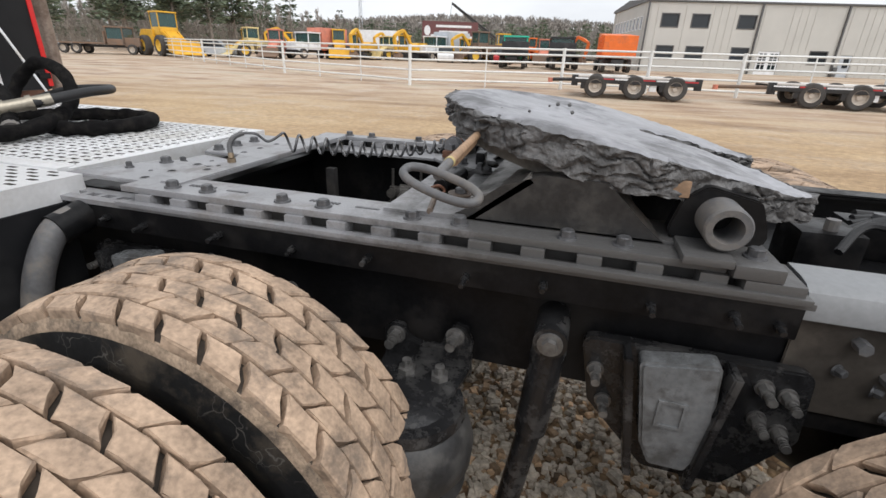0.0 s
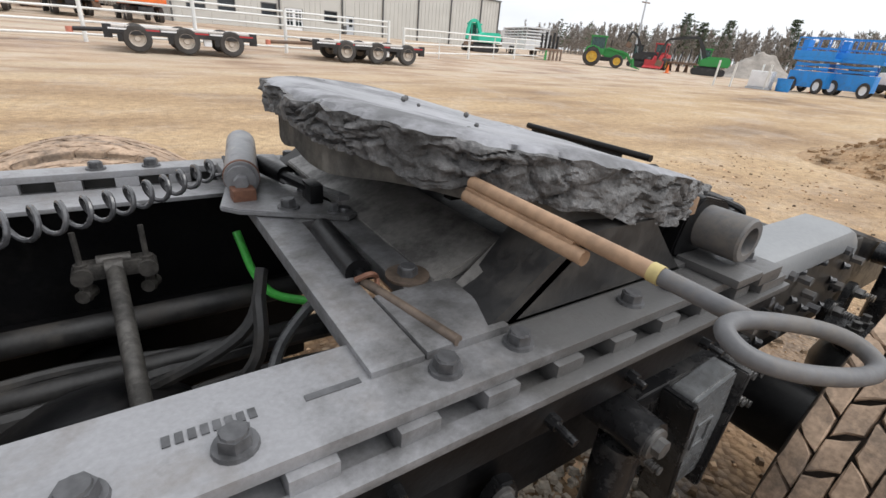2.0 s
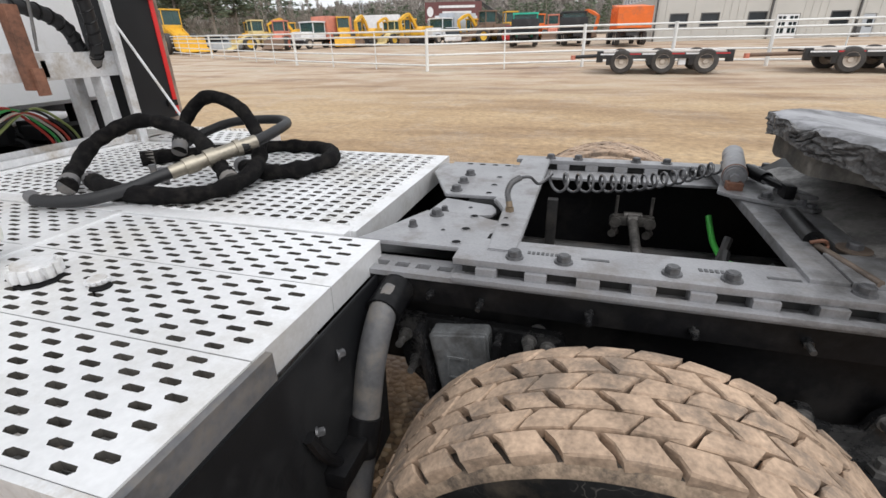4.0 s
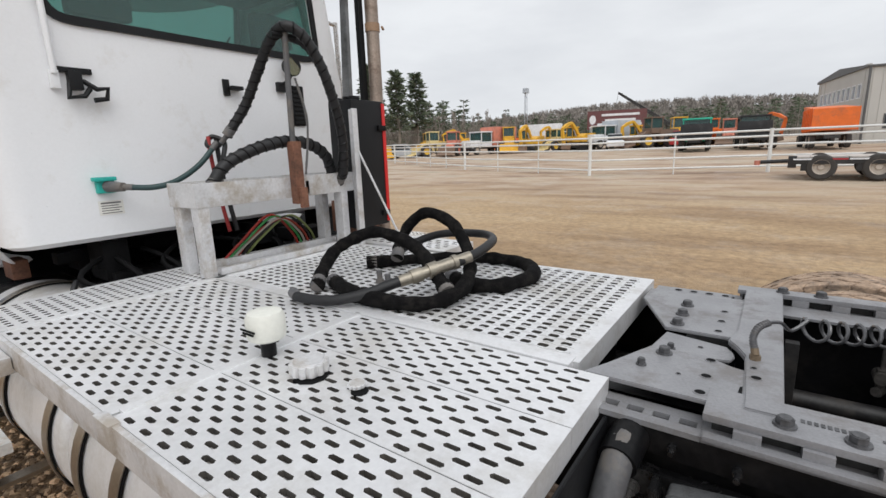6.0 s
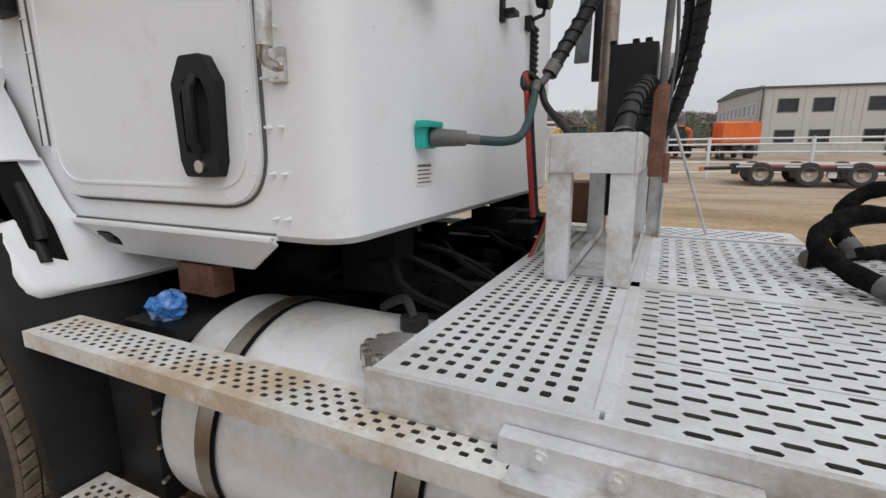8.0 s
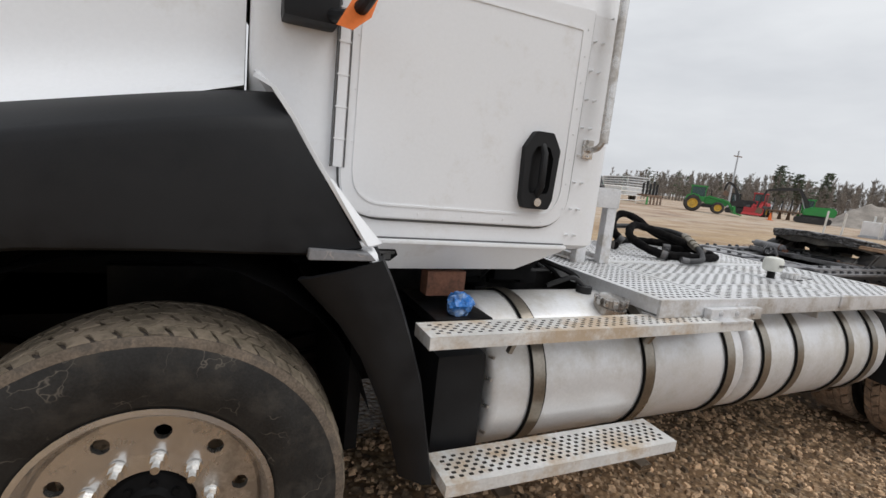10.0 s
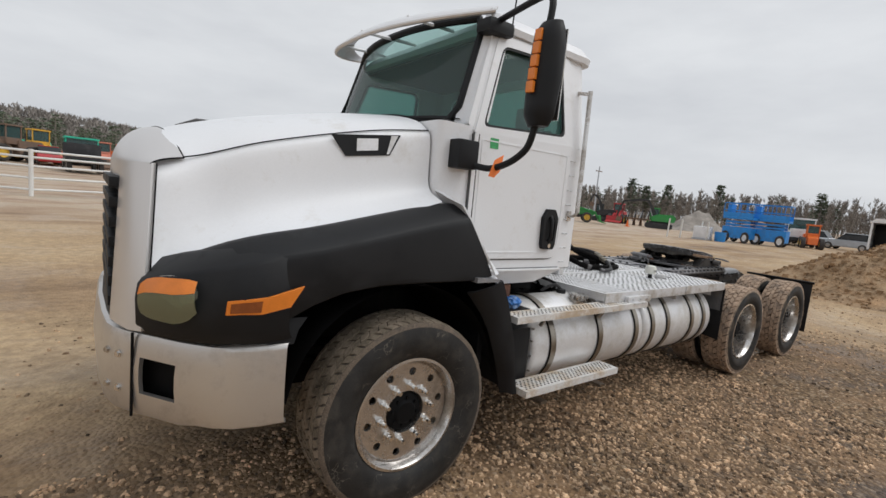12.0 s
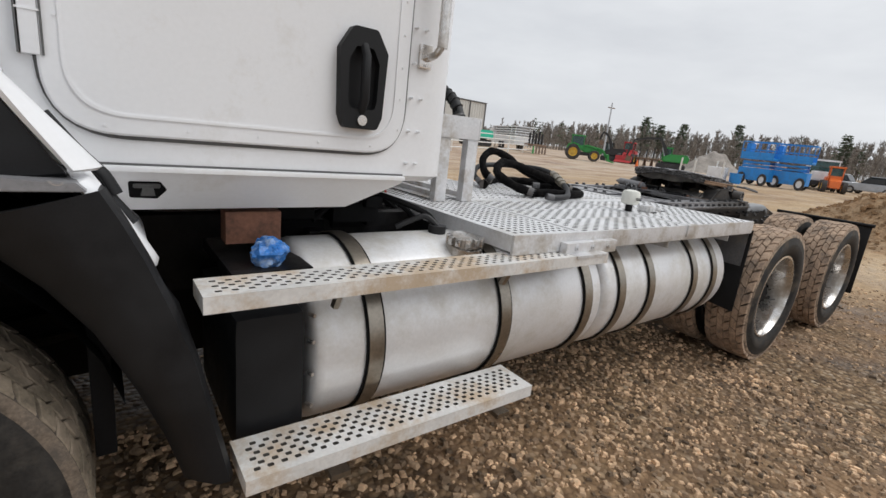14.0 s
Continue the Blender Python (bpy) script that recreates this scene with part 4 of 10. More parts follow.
    for hx2 in (-4.229, -4.191):
        part("hinge_line", box(hx2 - 0.0018, hx2 + 0.0018, min(s * CAB_Y, s * (CAB_Y + 0.021)), max(s * CAB_Y, s * (CAB_Y + 0.021)), 1.37, 1.95), M_SEAL, d)
    rv = bmesh.new()
    for p in [(-4.17 + 0.0, z) for z in (1.45, 1.6, 1.75)] + [(-3.37, 1.3 + 0.09 * k) for k in range(8)] + [(-3.325, 1.2 + 0.1 * k) for k in range(8)] + [(-3.29, 1.2 + 0.1 * k) for k in range(8)] + [(-4.1 + 0.16 * k, 1.245) for k in range(5)]:
        add_cyl(rv, (p[0], s * (CAB_Y + 0.0), p[1]), (p[0], s * (CAB_Y + 0.019), p[1]), 0.0045, 0.003, seg=8)
    tagged(part("rivets", rv, M_WHITE, d), kind="stuff")
    # grab rail behind the door
    bm = bmesh.new()
    gx = -3.235
    add_tube(bm, spline([(gx - 0.05, s * (CAB_Y), 1.52), (gx - 0.045, s * (CAB_Y + 0.05), 1.53), (gx - 0.03, s * (CAB_Y + 0.06), 1.56)], 4), 0.011, 10)
    add_tube(bm, [(gx - 0.03, s * (CAB_Y + 0.06), 1.55), (gx - 0.01, s * (CAB_Y + 0.03), 2.38)], 0.016, 12)
    add_tube(bm, [(gx - 0.01, s * (CAB_Y + 0.03), 2.36), (gx - 0.02, s * (side_y(2.38) - 0.01), 2.38)], 0.012, 10)
    add_box(bm, gx - 0.075, gx - 0.03, min(s * CAB_Y, s * (CAB_Y + 0.012)), max(s * CAB_Y, s * (CAB_Y + 0.012)), 1.49, 1.56, 0.004)
    part("grab_rail", bm, M_CHROME, truck, "bright vertical grab rail beside the door")
    # sill trough under the door
    sp = [(-4.15, 1.157), (-3.335, 1.157), (-3.335, 1.135), (-3.493, 1.047), (-4.068, 1.042)]
    sl = part("sill", prism(sp, 0.014, lambda u, v, w: (u, s * (0.872 + (v - 1.045) * 0.78 + w), v), 0.003), M_WHITE, truck, "white slanting sill panel under the door")
    part("sill_lip", box(-4.15, -3.335, min(s * 0.94, s * 0.976), max(s * 0.94, s * 0.976), 1.146, 1.159, 0.004), M_WHITE, sl)
    # thin grey strip painting the shadow line above the sill lip
    part("sill_shadow_line", box(-4.15, -3.335, min(s * 0.93, s * 0.957), max(s * 0.93, s * 0.957), 1.1595, 1.164), M_SEAL, sl)

both(door)
to_sill = lambda u, v, w: (u, -(0.872 + (v - 1.045) * 0.78 + 0.013 + w), v)
lt = part("latch", prism(rounded([(-4.062, 1.078), (-4.005, 1.075), (-3.985, 1.10), (-4.0, 1.122), (-4.065, 1.122)], 0.006, 3), 0.002, to_sill), M_DARK, truck, "dark latch recess in the sill")
bm = prism([(-4.055, 1.105), (-4.0, 1.105), (-4.0, 1.117), (-4.055, 1.117)], 0.012, to_sill, 0.002)
add_prism(bm, [(-4.04, 1.085), (-4.01, 1.085), (-4.015, 1.108), (-4.035, 1.108)], 0.016, to_sill)
part("catch", bm, M_SEAL, lt)

# ---- hood ----
HOOD = [
    (-4.47, [(0, 2.065), (0.4, 2.052), (0.72, 1.998), (0.855, 1.927), (0.885, 1.87), (0.891, 1.748), (0.898, 1.655), (0.93, 1.6), (1.0, 1.568), (1.05, 1.55)]),
    (-4.75, [(0, 2.03), (0.4, 2.014), (0.71, 1.96), (0.84, 1.886), (0.868, 1.83), (0.875, 1.708), (0.884, 1.61), (0.92, 1.545), (1.0, 1.490), (1.05, 1.466)]),
    (-5.03, [(0, 1.98), (0.4, 1.962), (0.69, 1.902), (0.815, 1.824), (0.845, 1.77), (0.854, 1.658), (0.866, 1.56), (0.905, 1.488), (1.0, 1.420), (1.05, 1.395)]),
    (-5.33, [(0, 1.91), (0.4, 1.890), (0.66, 1.826), (0.785, 1.743), (0.815, 1.69), (0.826, 1.578), (0.842, 1.485), (0.885, 1.415), (0.99, 1.352), (1.045, 1.328)]),
    (-5.55, [(0, 1.845), (0.4, 1.822), (0.62, 1.753), (0.745, 1.663), (0.775, 1.6), (0.79, 1.488), (0.82, 1.38), (0.885, 1.312), (0.99, 1.252), (1.05, 1.225)]),
    (-5.7, [(0, 1.785), (0.38, 1.766), (0.6, 1.700), (0.735, 1.615), (0.785, 1.56), (0.8, 1.454), (0.825, 1.32), (0.86, 1.24), (0.9, 1.21), (0.95, 1.19)]),
    (-5.765, [(0, 1.755), (0.38, 1.738), (0.6, 1.672), (0.745, 1.595), (0.8, 1.54), (0.825, 1.414), (0.86, 1.25), (0.885, 1.18), (0.91, 1.14), (0.925, 1.1)]),
]


def hood():
    half_rows = [[Vector((x, y, z)) for y, z in half] for x, half in HOOD]
    lines = [spline([r[k] for r in half_rows], 5) for k in range(len(half_rows[0]))]
    rows = []
    for i in range(len(lines[0])):
        sec = spline([ln[i] for ln in lines], 3)
        rows.append([(p.x, -p.y, p.z) for p in sec[::-1]] + [(p.x, p.y, p.z) for p in sec[1:]])
    bm = loft(rows)
    bmesh.ops.recalc_face_normals(bm, faces=bm.faces[:])
    h = part("hood", bm, M_WHITE, truck, "white sloping engine hood", 45)
    # seam along the shoulder, and behind
    for s in (-1, 1):
        pts = spline([(x, s * (half[3][0] + 0.004), half[3][1] + 0.006) for x, half in HOOD[:5]] + [(-5.64, s * 0.752, 1.644)], 6)
        part("seam", tube(pts, 0.0032, 6), M_DARK, h)
        pts = spline([(-4.452, s * (y + 0.006), z + 0.003) for y, z in HOOD[0][1][:7]], 4)
        part("seam", tube(pts, 0.007, 6), M_DARK, h)
        # badge plate: dark panel with plain light bars
        def to3(u, v, w, s=s):
            t = (u + 4.47) / -0.56
            y = 0.893 - 0.04 * t - (v - 1.70) * 0.07
            return (u, s * (y + 0.004 + w), v)
        bad = part("badge", prism([(-5.03, 1.828), (-4.655, 1.878), (-4.715, 1.765), (-4.955, 1.733)], 0.006, to3, 0.001), M_BLACKPL, h, "dark badge panel with plain white bars")
        part("badge_mark", prism([(-4.90, 1.765), (-4.785, 1.782), (-4.785, 1.842), (-4.90, 1.826)], 0.009, to3), M_ALU, bad)
        part("badge_trim", prism([(-4.735, 1.768), (-4.722, 1.77), (-4.672, 1.872), (-4.71, 1.867)], 0.009, to3), M_ALU, bad)
    return h


hood_ob = hood()


def surround():
    """The bright grille surround at the nose, and the dark grille in it."""
    sec = [(-5.775, 0.915), (-5.795, 0.925), (-5.835, 0.885), (-5.872, 0.77), (-5.89, 0.69), (-5.886, 0.655), (-5.83, 0.635)]
    sr = None
    for s in (-1, 1):
        rows = []
        for k in range(9):
            t = k / 8
            z = 0.945 + 0.66 * t
            rows.append([(x + 0.035 * t, s * (y - 0.115 * t ** 1.3 * (1 if y > 0.8 else 0.6)), z) for x, y in sec])
        ob = part("grille_surround", loft(rows, thick=0.0, flip=s < 0), M_SURR, truck, "brushed metal grille surround")
        sr = sr or ob
        part("edge_trim", tube([(x + 0.035 * t - 0.003, s * (0.925 - 0.115 * t ** 1.3), 0.945 + 0.66 * t) for x, t in [(-5.775, k / 8) for k in range(9)]], 0.0032, 6), M_DARK, ob)
    us = [i / 14 for i in range(-14, 15)]
    rows = []
    for k in range(-1, 10):
        t = max(0.0, k / 9)
        row = []
        for u in us:
            a = Vector((-5.868 + 0.103 * abs(u) ** 4, 0.806 * u, 1.60))
            c = Vector((-5.70 + 0.06 * abs(u) ** 1.5, 0.752 * u, 1.800 - 0.160 * abs(u) ** 2.6))
            q = Vector((a.x + 0.02, (a.y + c.y) / 2, c.z - 0.025 + 0.01 * abs(u)))
            p = a * (1 - t) ** 2 + q * 2 * t * (1 - t) + c * t * t
            row.append(tuple(p) if k >= 0 else (a.x + 0.015, a.y * 0.985, 1.52))
        rows.append(row)
    part("nose_top", loft(rows), M_SURR, truck, "rounded bright nose panel", 80)
    part("nose_seam", tube(rows[-1], 0.003, 6), M_DARK, truck)
    for k in (0, -1):
        part("nose_seam", tube([r[k] for r in rows[1:]], 0.0036, 6), M_DARK, truck)
    bm = bmesh.new()
    add_box(bm, -5.84, -5.82, -0.68, 0.68, 0.93, 1.60)
    g = part("grille", bm, M_DARK, truck, "black grille with horizontal bars")
    for i in range(7):
        z = 0.98 + 0.085 * i
        part("grille_bar", box(-5.895, -5.84, -0.62, 0.62, z, z + 0.045, 0.006), M_BLACKPL, g)


surround()


M_AMBERD = mat("dark_amber_lens", (0.22, 0.06, 0.015), 0.2, vary=0.1, scale=30)


def fender(s):
    """The black plastic fender over the front wheel: a skin along the arch."""
    st = [  # x of outer top, z top, x of lower edge, z of lower edge, outer y
        (-4.40, 1.535, -4.165, 1.165, 1.165), (-4.50, 1.525, -4.30, 1.15, 1.185), (-4.75, 1.472, -4.62, 1.155, 1.20), (-5.03, 1.408, -4.88, 1.15, 1.20),
        (-5.20, 1.372, -5.06, 1.125, 1.195), (-5.36, 1.345, -5.20, 1.075, 1.185), (-5.50, 1.305, -5.33, 1.0, 1.165), (-5.62, 1.245, -5.40, 0.94, 1.13), (-5.70, 1.20, -5.46, 0.90, 1.09)]
    rows = []
    for xt, zt, xl, zl, yo in st:
        inner = 1.02 if xt > -5.45 else 1.02 - (abs(xt) - 5.45) * 0.7
        cr_x = xt + (xl - xt) * 0.17
        row = [(xt, s * inner, zt + 0.012), (xt, s * (inner + 0.04), zt + 0.008), (xt + (xl - xt) * 0.15, s * (yo - 0.012), zt - 0.052), (cr_x, s * (yo - 0.002), zt - 0.064)]
        for k in range(1, 7):
            t = k / 6
            xx = xt + (xl - xt) * (0.17 + 0.83 * t)
            zz = zt - 0.064 + (zl - zt + 0.064) * t
            row.append((xx, s * (yo + 0.008 * math.sin(t * 3.1)), zz))
        row += [(xl, s * (yo - 0.03), zl - 0.012), (xl, s * (yo - 0.05), zl)]
        rows.append(row)
    bm = loft(rows)
    bmesh.ops.recalc_face_normals(bm, faces=bm.faces[:])
    bmesh.ops.subdivide_edges(bm, edges=bm.edges[:], cuts=1, use_grid_fill=True, smooth=0.25)
    bmesh.ops.solidify(bm, geom=bm.faces[:], thickness=0.012)
    f = part("fender", bm, M_BLACKPL, truck, "matt black plastic front fender", 50)
    # nose of the fender round the lamp
    nose = [(-5.30, 1.172), (-5.38, 1.189), (-5.47, 1.178), (-5.565, 1.145), (-5.65, 1.09), (-5.72, 1.02), (-5.77, 0.955), (-5.80, 0.905)]
    rows = []
    for k, (x0, y0) in enumerate(nose):
        t = k / 7
        top = 1.346 - 0.149 * t ** 0.95
        rows.append([(x0 + 0.09, s * (y0 - 0.16), top + 0.01), (x0 + 0.05, s * (y0 - 0.10), top + 0.004), (x0 + 0.012, s * (y0 - 0.015), top - 0.05), (x0, s * (y0 - 0.002), top - 0.066), (x0 - 0.008, s * (y0 + 0.008), 1.08), (x0 - 0.004, s * (y0 + 0.004), 0.98), (x0 + 0.02, s * (y0 - 0.02), 0.935)])
    n = part("fender_nose", loft(rows, thick=0.01, flip=s > 0), M_BLACKPL, f, "", 75)
    # headlamp
    lp = []
    for k in range(9):
        t = k / 8
        x0 = -5.625 - 0.165 * t ** 0.9
        y0 = 1.128 - 0.17 * t ** 1.5
        z0, z1 = 1.012 + 0.01 * t + (0.05, 0.022, 0.008, 0, 0, 0, 0, 0.003, 0.012)[k], 1.195 - 0.012 * t - (0.012, 0.003, 0, 0, 0, 0, 0.004, 0.012, 0.035)[k]
        lp.append([(x0 - 0.012 - 0.012 * math.sin(j * math.pi / 6), s * (y0 + 0.012 + 0.016 * math.sin(j * math.pi / 6)), z0 + (z1 - z0) * j / 6) for j in range(7)])
    hl = part("headlamp", loft(lp, thick=0.004, flip=s > 0), M_LENS, f, "clear headlamp with an amber upper edge")
    bm = loft([[(r[j][0] - 0.0015, r[j][1] + s * 0.0015, r[j][2]) for j in (4, 5, 6)] for r in lp], flip=s > 0)
    part("amber_strip", bm, M_ORANGE, hl)
    bm = loft([[(p[0] + 0.03, p[1] - s * 0.03, p[2]) for p in r] for r in lp], flip=s > 0)
    part("reflector", bm, M_CHROME, hl)
    # side marker
    part("side_marker", prism([(-5.545, 1.055), (-5.42, 1.058), (-5.31, 1.08), (-5.255, 1.165), (-5.40, 1.125), (-5.54, 1.11)], 0.014, lambda u, v, w: (u, s * (1.203 - 0.5 * max(0, -u - 5.4) ** 1.3 + w), v), 0.002), M_ORANGE, f, "amber side marker lamp")
    part("marker_lens", prism([(-5.53, 1.064), (-5.425, 1.068), (-5.42, 1.112), (-5.527, 1.10)], 0.003, lambda u, v, w: (u, s * (1.217 - 0.5 * max(0, -u - 5.4) ** 1.3 + w), v)), M_AMBERD, f)
    # rear flap of the fender, behind the wheel
    rows = []
    for k, (xl, zl, xr, zr) in enumerate(((-4.30, 1.09, -4.119, 1.137), (-4.235, 1.02, -4.09, 1.08), (-4.185, 0.965, -4.055, 1.0), (-4.115, 0.86, -4.018, 0.90), (-4.05, 0.715, -3.975, 0.77), (-4.0, 0.58, -3.94, 0.60), (-3.965, 0.455, -3.905, 0.435))):
        rows.append([(xl - 0.02, s * 1.15, zl - 0.01), (xl, s * 1.188, zl), ((xl + xr) / 2, s * 1.206, (zl + zr) / 2), (xr - 0.008, s * 1.203, zr), (xr, s * 1.185, zr), (xr - (0.07 if k < 3 else 0.03 if k == 3 else -0.005), s * (0.76 + 0.3 * (k / 6) ** 3), zr)])
    part("splash_guard", loft(rows, thick=0.012, flip=s > 0), M_BLACKPL, truck, "black splash guard behind the front wheel", 50)
    # white rear flange of the hood: a strip beside the fender that widens to the cab above the latch
    rows = [((-4.158, 1.176, 1.168), (-4.118, 1.16, 1.172)), ((-4.215, 1.174, 1.25), (-4.188, 1.118, 1.25)), ((-4.268, 1.172, 1.33), (-4.262, 1.08, 1.33)), ((-4.271, 1.170, 1.335), (-4.268, 0.974, 1.334)),
            ((-4.315, 1.164, 1.40), (-4.312, 0.972, 1.40)), ((-4.36, 1.155, 1.476), (-4.355, 0.97, 1.476)), ((-4.41, 1.14, 1.545), (-4.408, 0.968, 1.545)), ((-4.45, 1.06, 1.575), (-4.45, 0.93, 1.61))]
    rows = [[(a[0] + (b[0] - a[0]) * t + 0.010 * math.sin(math.pi * t), s * (a[1] + (b[1] - a[1]) * t), a[2] + (b[2] - a[2]) * t) for t in (0, 0.12, 0.4, 0.7, 0.92, 1)] for a, b in rows]
    part("hood_flange", loft(rows, thick=0.010, flip=s < 0), M_WHITE, truck, "white rear flange of the hood", 50)
    # white quarter panel under it, fixed to the cab
    rows = []
    for z, x, out, inner in ((1.33, -4.285, 1.05, 0.957), (1.26, -4.235, 1.05, 0.957), (1.20, -4.192, 1.052, 0.957), (1.165, -4.158, 1.06, 0.957), (1.145, -4.138, 1.165, 0.945), (1.11, -4.115, 1.170, 0.915), (1.06, -4.088, 1.158, 0.875), (1.01, -4.058, 1.147, 0.78), (0.988, -4.046, 1.138, 0.71), (0.974, -4.040, 1.118, 0.70), (0.965, -4.048, 1.09, 0.72)):
        rows.append([(x - 0.012, s * (out + 0.006), z - 0.008), (x, s * out, z), (x + 0.004, s * (out - 0.025), z + 0.004), (x - 0.004, s * ((out + inner) / 2), z - 0.004), (x, s * inner, z)])
    part("quarter_panel", loft(rows, thick=0.012, flip=s > 0), M_WHITE, truck, "white sloping panel between fender and door", 60)
    # hood latch lying in its channel down the panel
    slot = [(-4.262, 1.330), (-4.209, 1.26), (-4.166, 1.20), (-4.136, 1.165), (-4.119, 1.145), (-4.102, 1.11), (-4.079, 1.06), (-4.070, 1.04)]
    part("latch_channel", loft([[(x, s * y, z) for y in (1.105, 1.088, 1.048, 1.028)] for x, z in slot], thick=0.004, flip=s > 0), M_DARK, truck, "dark latch channel in the panel")
    bm = bmesh.new()
    add_tube(bm, spline([(x + 0.008, s * (1.056 + 0.004 * k), z) for k, (x, z) in enumerate(slot[1:6])], 5), 0.017, 12)
    add_tube(bm, [(-4.104, s * 1.078, 1.105), (-4.066, s * 1.081, 1.052)], 0.015, 12)
    add_box(bm, -4.128, -4.096, min(s * 1.05, s * 1.10), max(s * 1.05, s * 1.10), 1.10, 1.112, 0.003)
    part("hood_latch", bm, M_BLACKPL, truck, "black rubber hood latch")
    part("fender_bracket", prism([(-4.31, 1.137), (-4.135, 1.137), (-4.15, 1.153), (-4.31, 1.165)], 0.11, XZ(s * 1.10, s), 0.002), M_GREY, truck)
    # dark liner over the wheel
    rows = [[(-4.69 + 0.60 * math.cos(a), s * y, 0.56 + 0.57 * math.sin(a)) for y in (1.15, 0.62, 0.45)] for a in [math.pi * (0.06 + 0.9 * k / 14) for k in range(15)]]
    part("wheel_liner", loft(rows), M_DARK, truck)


both(fender)


def bumper():
    plan = [(-5.295, -1.155), (-5.40, -1.145), (-5.50, -1.12), (-5.58, -1.08), (-5.63, -1.03), (-5.68, -0.975), (-5.735, -0.90), (-5.79, -0.825), (-5.835, -0.765), (-5.885, -0.68), (-5.91, -0.60), (-5.925, -0.40), (-5.935, 0.0)]
    plan = plan + [(x, -y) for x, y in plan[-2::-1]]
    rows = []
    for z, off in ((0.535, 0.06), (0.545, 0.02), (0.58, 0.004), (0.648, 0.0), (0.70, -0.004), (0.755, -0.004), (0.805, 0.0), (0.88, 0.006), (0.90, 0.014), (0.912, 0.05)):
        rows.append([(x + off * (1 if abs(y) < 1.1 else 0.3), y * (1 - off * 0.25), z + (0.012 if abs(y) > 1.0 and z < 0.6 else 0) + (0.03 if abs(y) < 0.3 and z < 0.6 else 0)) for x, y in plan])
    bm = loft(rows)
    # openings for the fog lamps
    kill = [f for f in bm.faces if 0.648 < f.calc_center_median().z < 0.805 and 0.83 < abs(f.calc_center_median().y) < 0.99]
    bmesh.ops.delete(bm, geom=kill, context="FACES")
    bmesh.ops.recalc_face_normals(bm, faces=bm.faces[:])
    bmesh.ops.solidify(bm, geom=bm.faces[:], thickness=0.02)
    b = part("bumper", bm, M_BUMPER, truck, "bare metal front bumper with fog lamp openings", 40)
    for s in (-1, 1):
        part("fog_lamp_box", box(-5.585, -5.40, min(s * 0.60, s * 1.06), max(s * 0.60, s * 1.06), 0.57, 0.86, 0.01), M_DARK, b)
        for y in (0.63, 0.70):
            for z in (0.65, 0.80):
                bm = bmesh.new()
                add_bolt(bm, (-5.893 + (y - 0.63) * 0.5, s * (y + 0.03), z), (-0.8, s * 0.6, 0), 0.011, 0.008)
                part("bolt", bm, M_CHROME, b)
    part("bumper_skirt", loft([[(x + o, y * (1 - o * 0.2), z) for x, y in plan] for z, o in ((0.90, 0.03), (0.96, 0.05), (1.01, 0.09))]), M_BLACKPL, truck, "black filler strip above the bumper")
    for s in (-1, 1):
        part("bumper_joint", tube([(-5.815, s * 0.80, z) for z in (0.545, 0.72, 0.905)], 0.006, 6), M_DARK, b)
    for s in (-1, 1):
        back = [[(x + 0.055, s * abs(y) * 0.955, z) for x, y in plan[2:9]] for z in (0.57, 0.89)]
        part("fog_lamp_recess", loft(back, thick=0.004), M_DARK, b)
    # added block: hides the bright ground beyond and darkens what lies beneath
    part("sump_dark_block", prism(rounded([(-5.05, 0.42), (-4.35, 0.36), (-3.4, 0.40), (-3.0, 0.55), (-3.0, 0.80), (-5.05, 0.80)], 0.06, 4), 0.76, XZ(-0.38, 1), 0.02), M_DARK, truck, "black block under the engine, added to darken the ground beneath")
    part("front_axle", prism(rounded([(-4.77, 0.40), (-4.61, 0.40), (-4.61, 0.53), (-4.77, 0.53)], 0.02, 3), 2.0, XZ(-1.0, 1), 0.004), M_DARK, truck)
    for y in (-0.46, 0.37):
        part("leaf_spring", prism([(-5.35, 0.66), (-4.95, 0.56), (-4.69, 0.53), (-4.4, 0.55), (-3.95, 0.66), (-3.95, 0.70), (-4.4, 0.61), (-4.69, 0.60), (-4.95, 0.62), (-5.35, 0.71)], 0.09, XZ(y, 1), 0.003), M_FRAME, truck)
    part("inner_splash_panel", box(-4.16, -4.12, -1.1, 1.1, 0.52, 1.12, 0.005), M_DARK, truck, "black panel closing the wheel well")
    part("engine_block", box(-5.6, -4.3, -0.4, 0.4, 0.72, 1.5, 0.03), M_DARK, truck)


bumper()


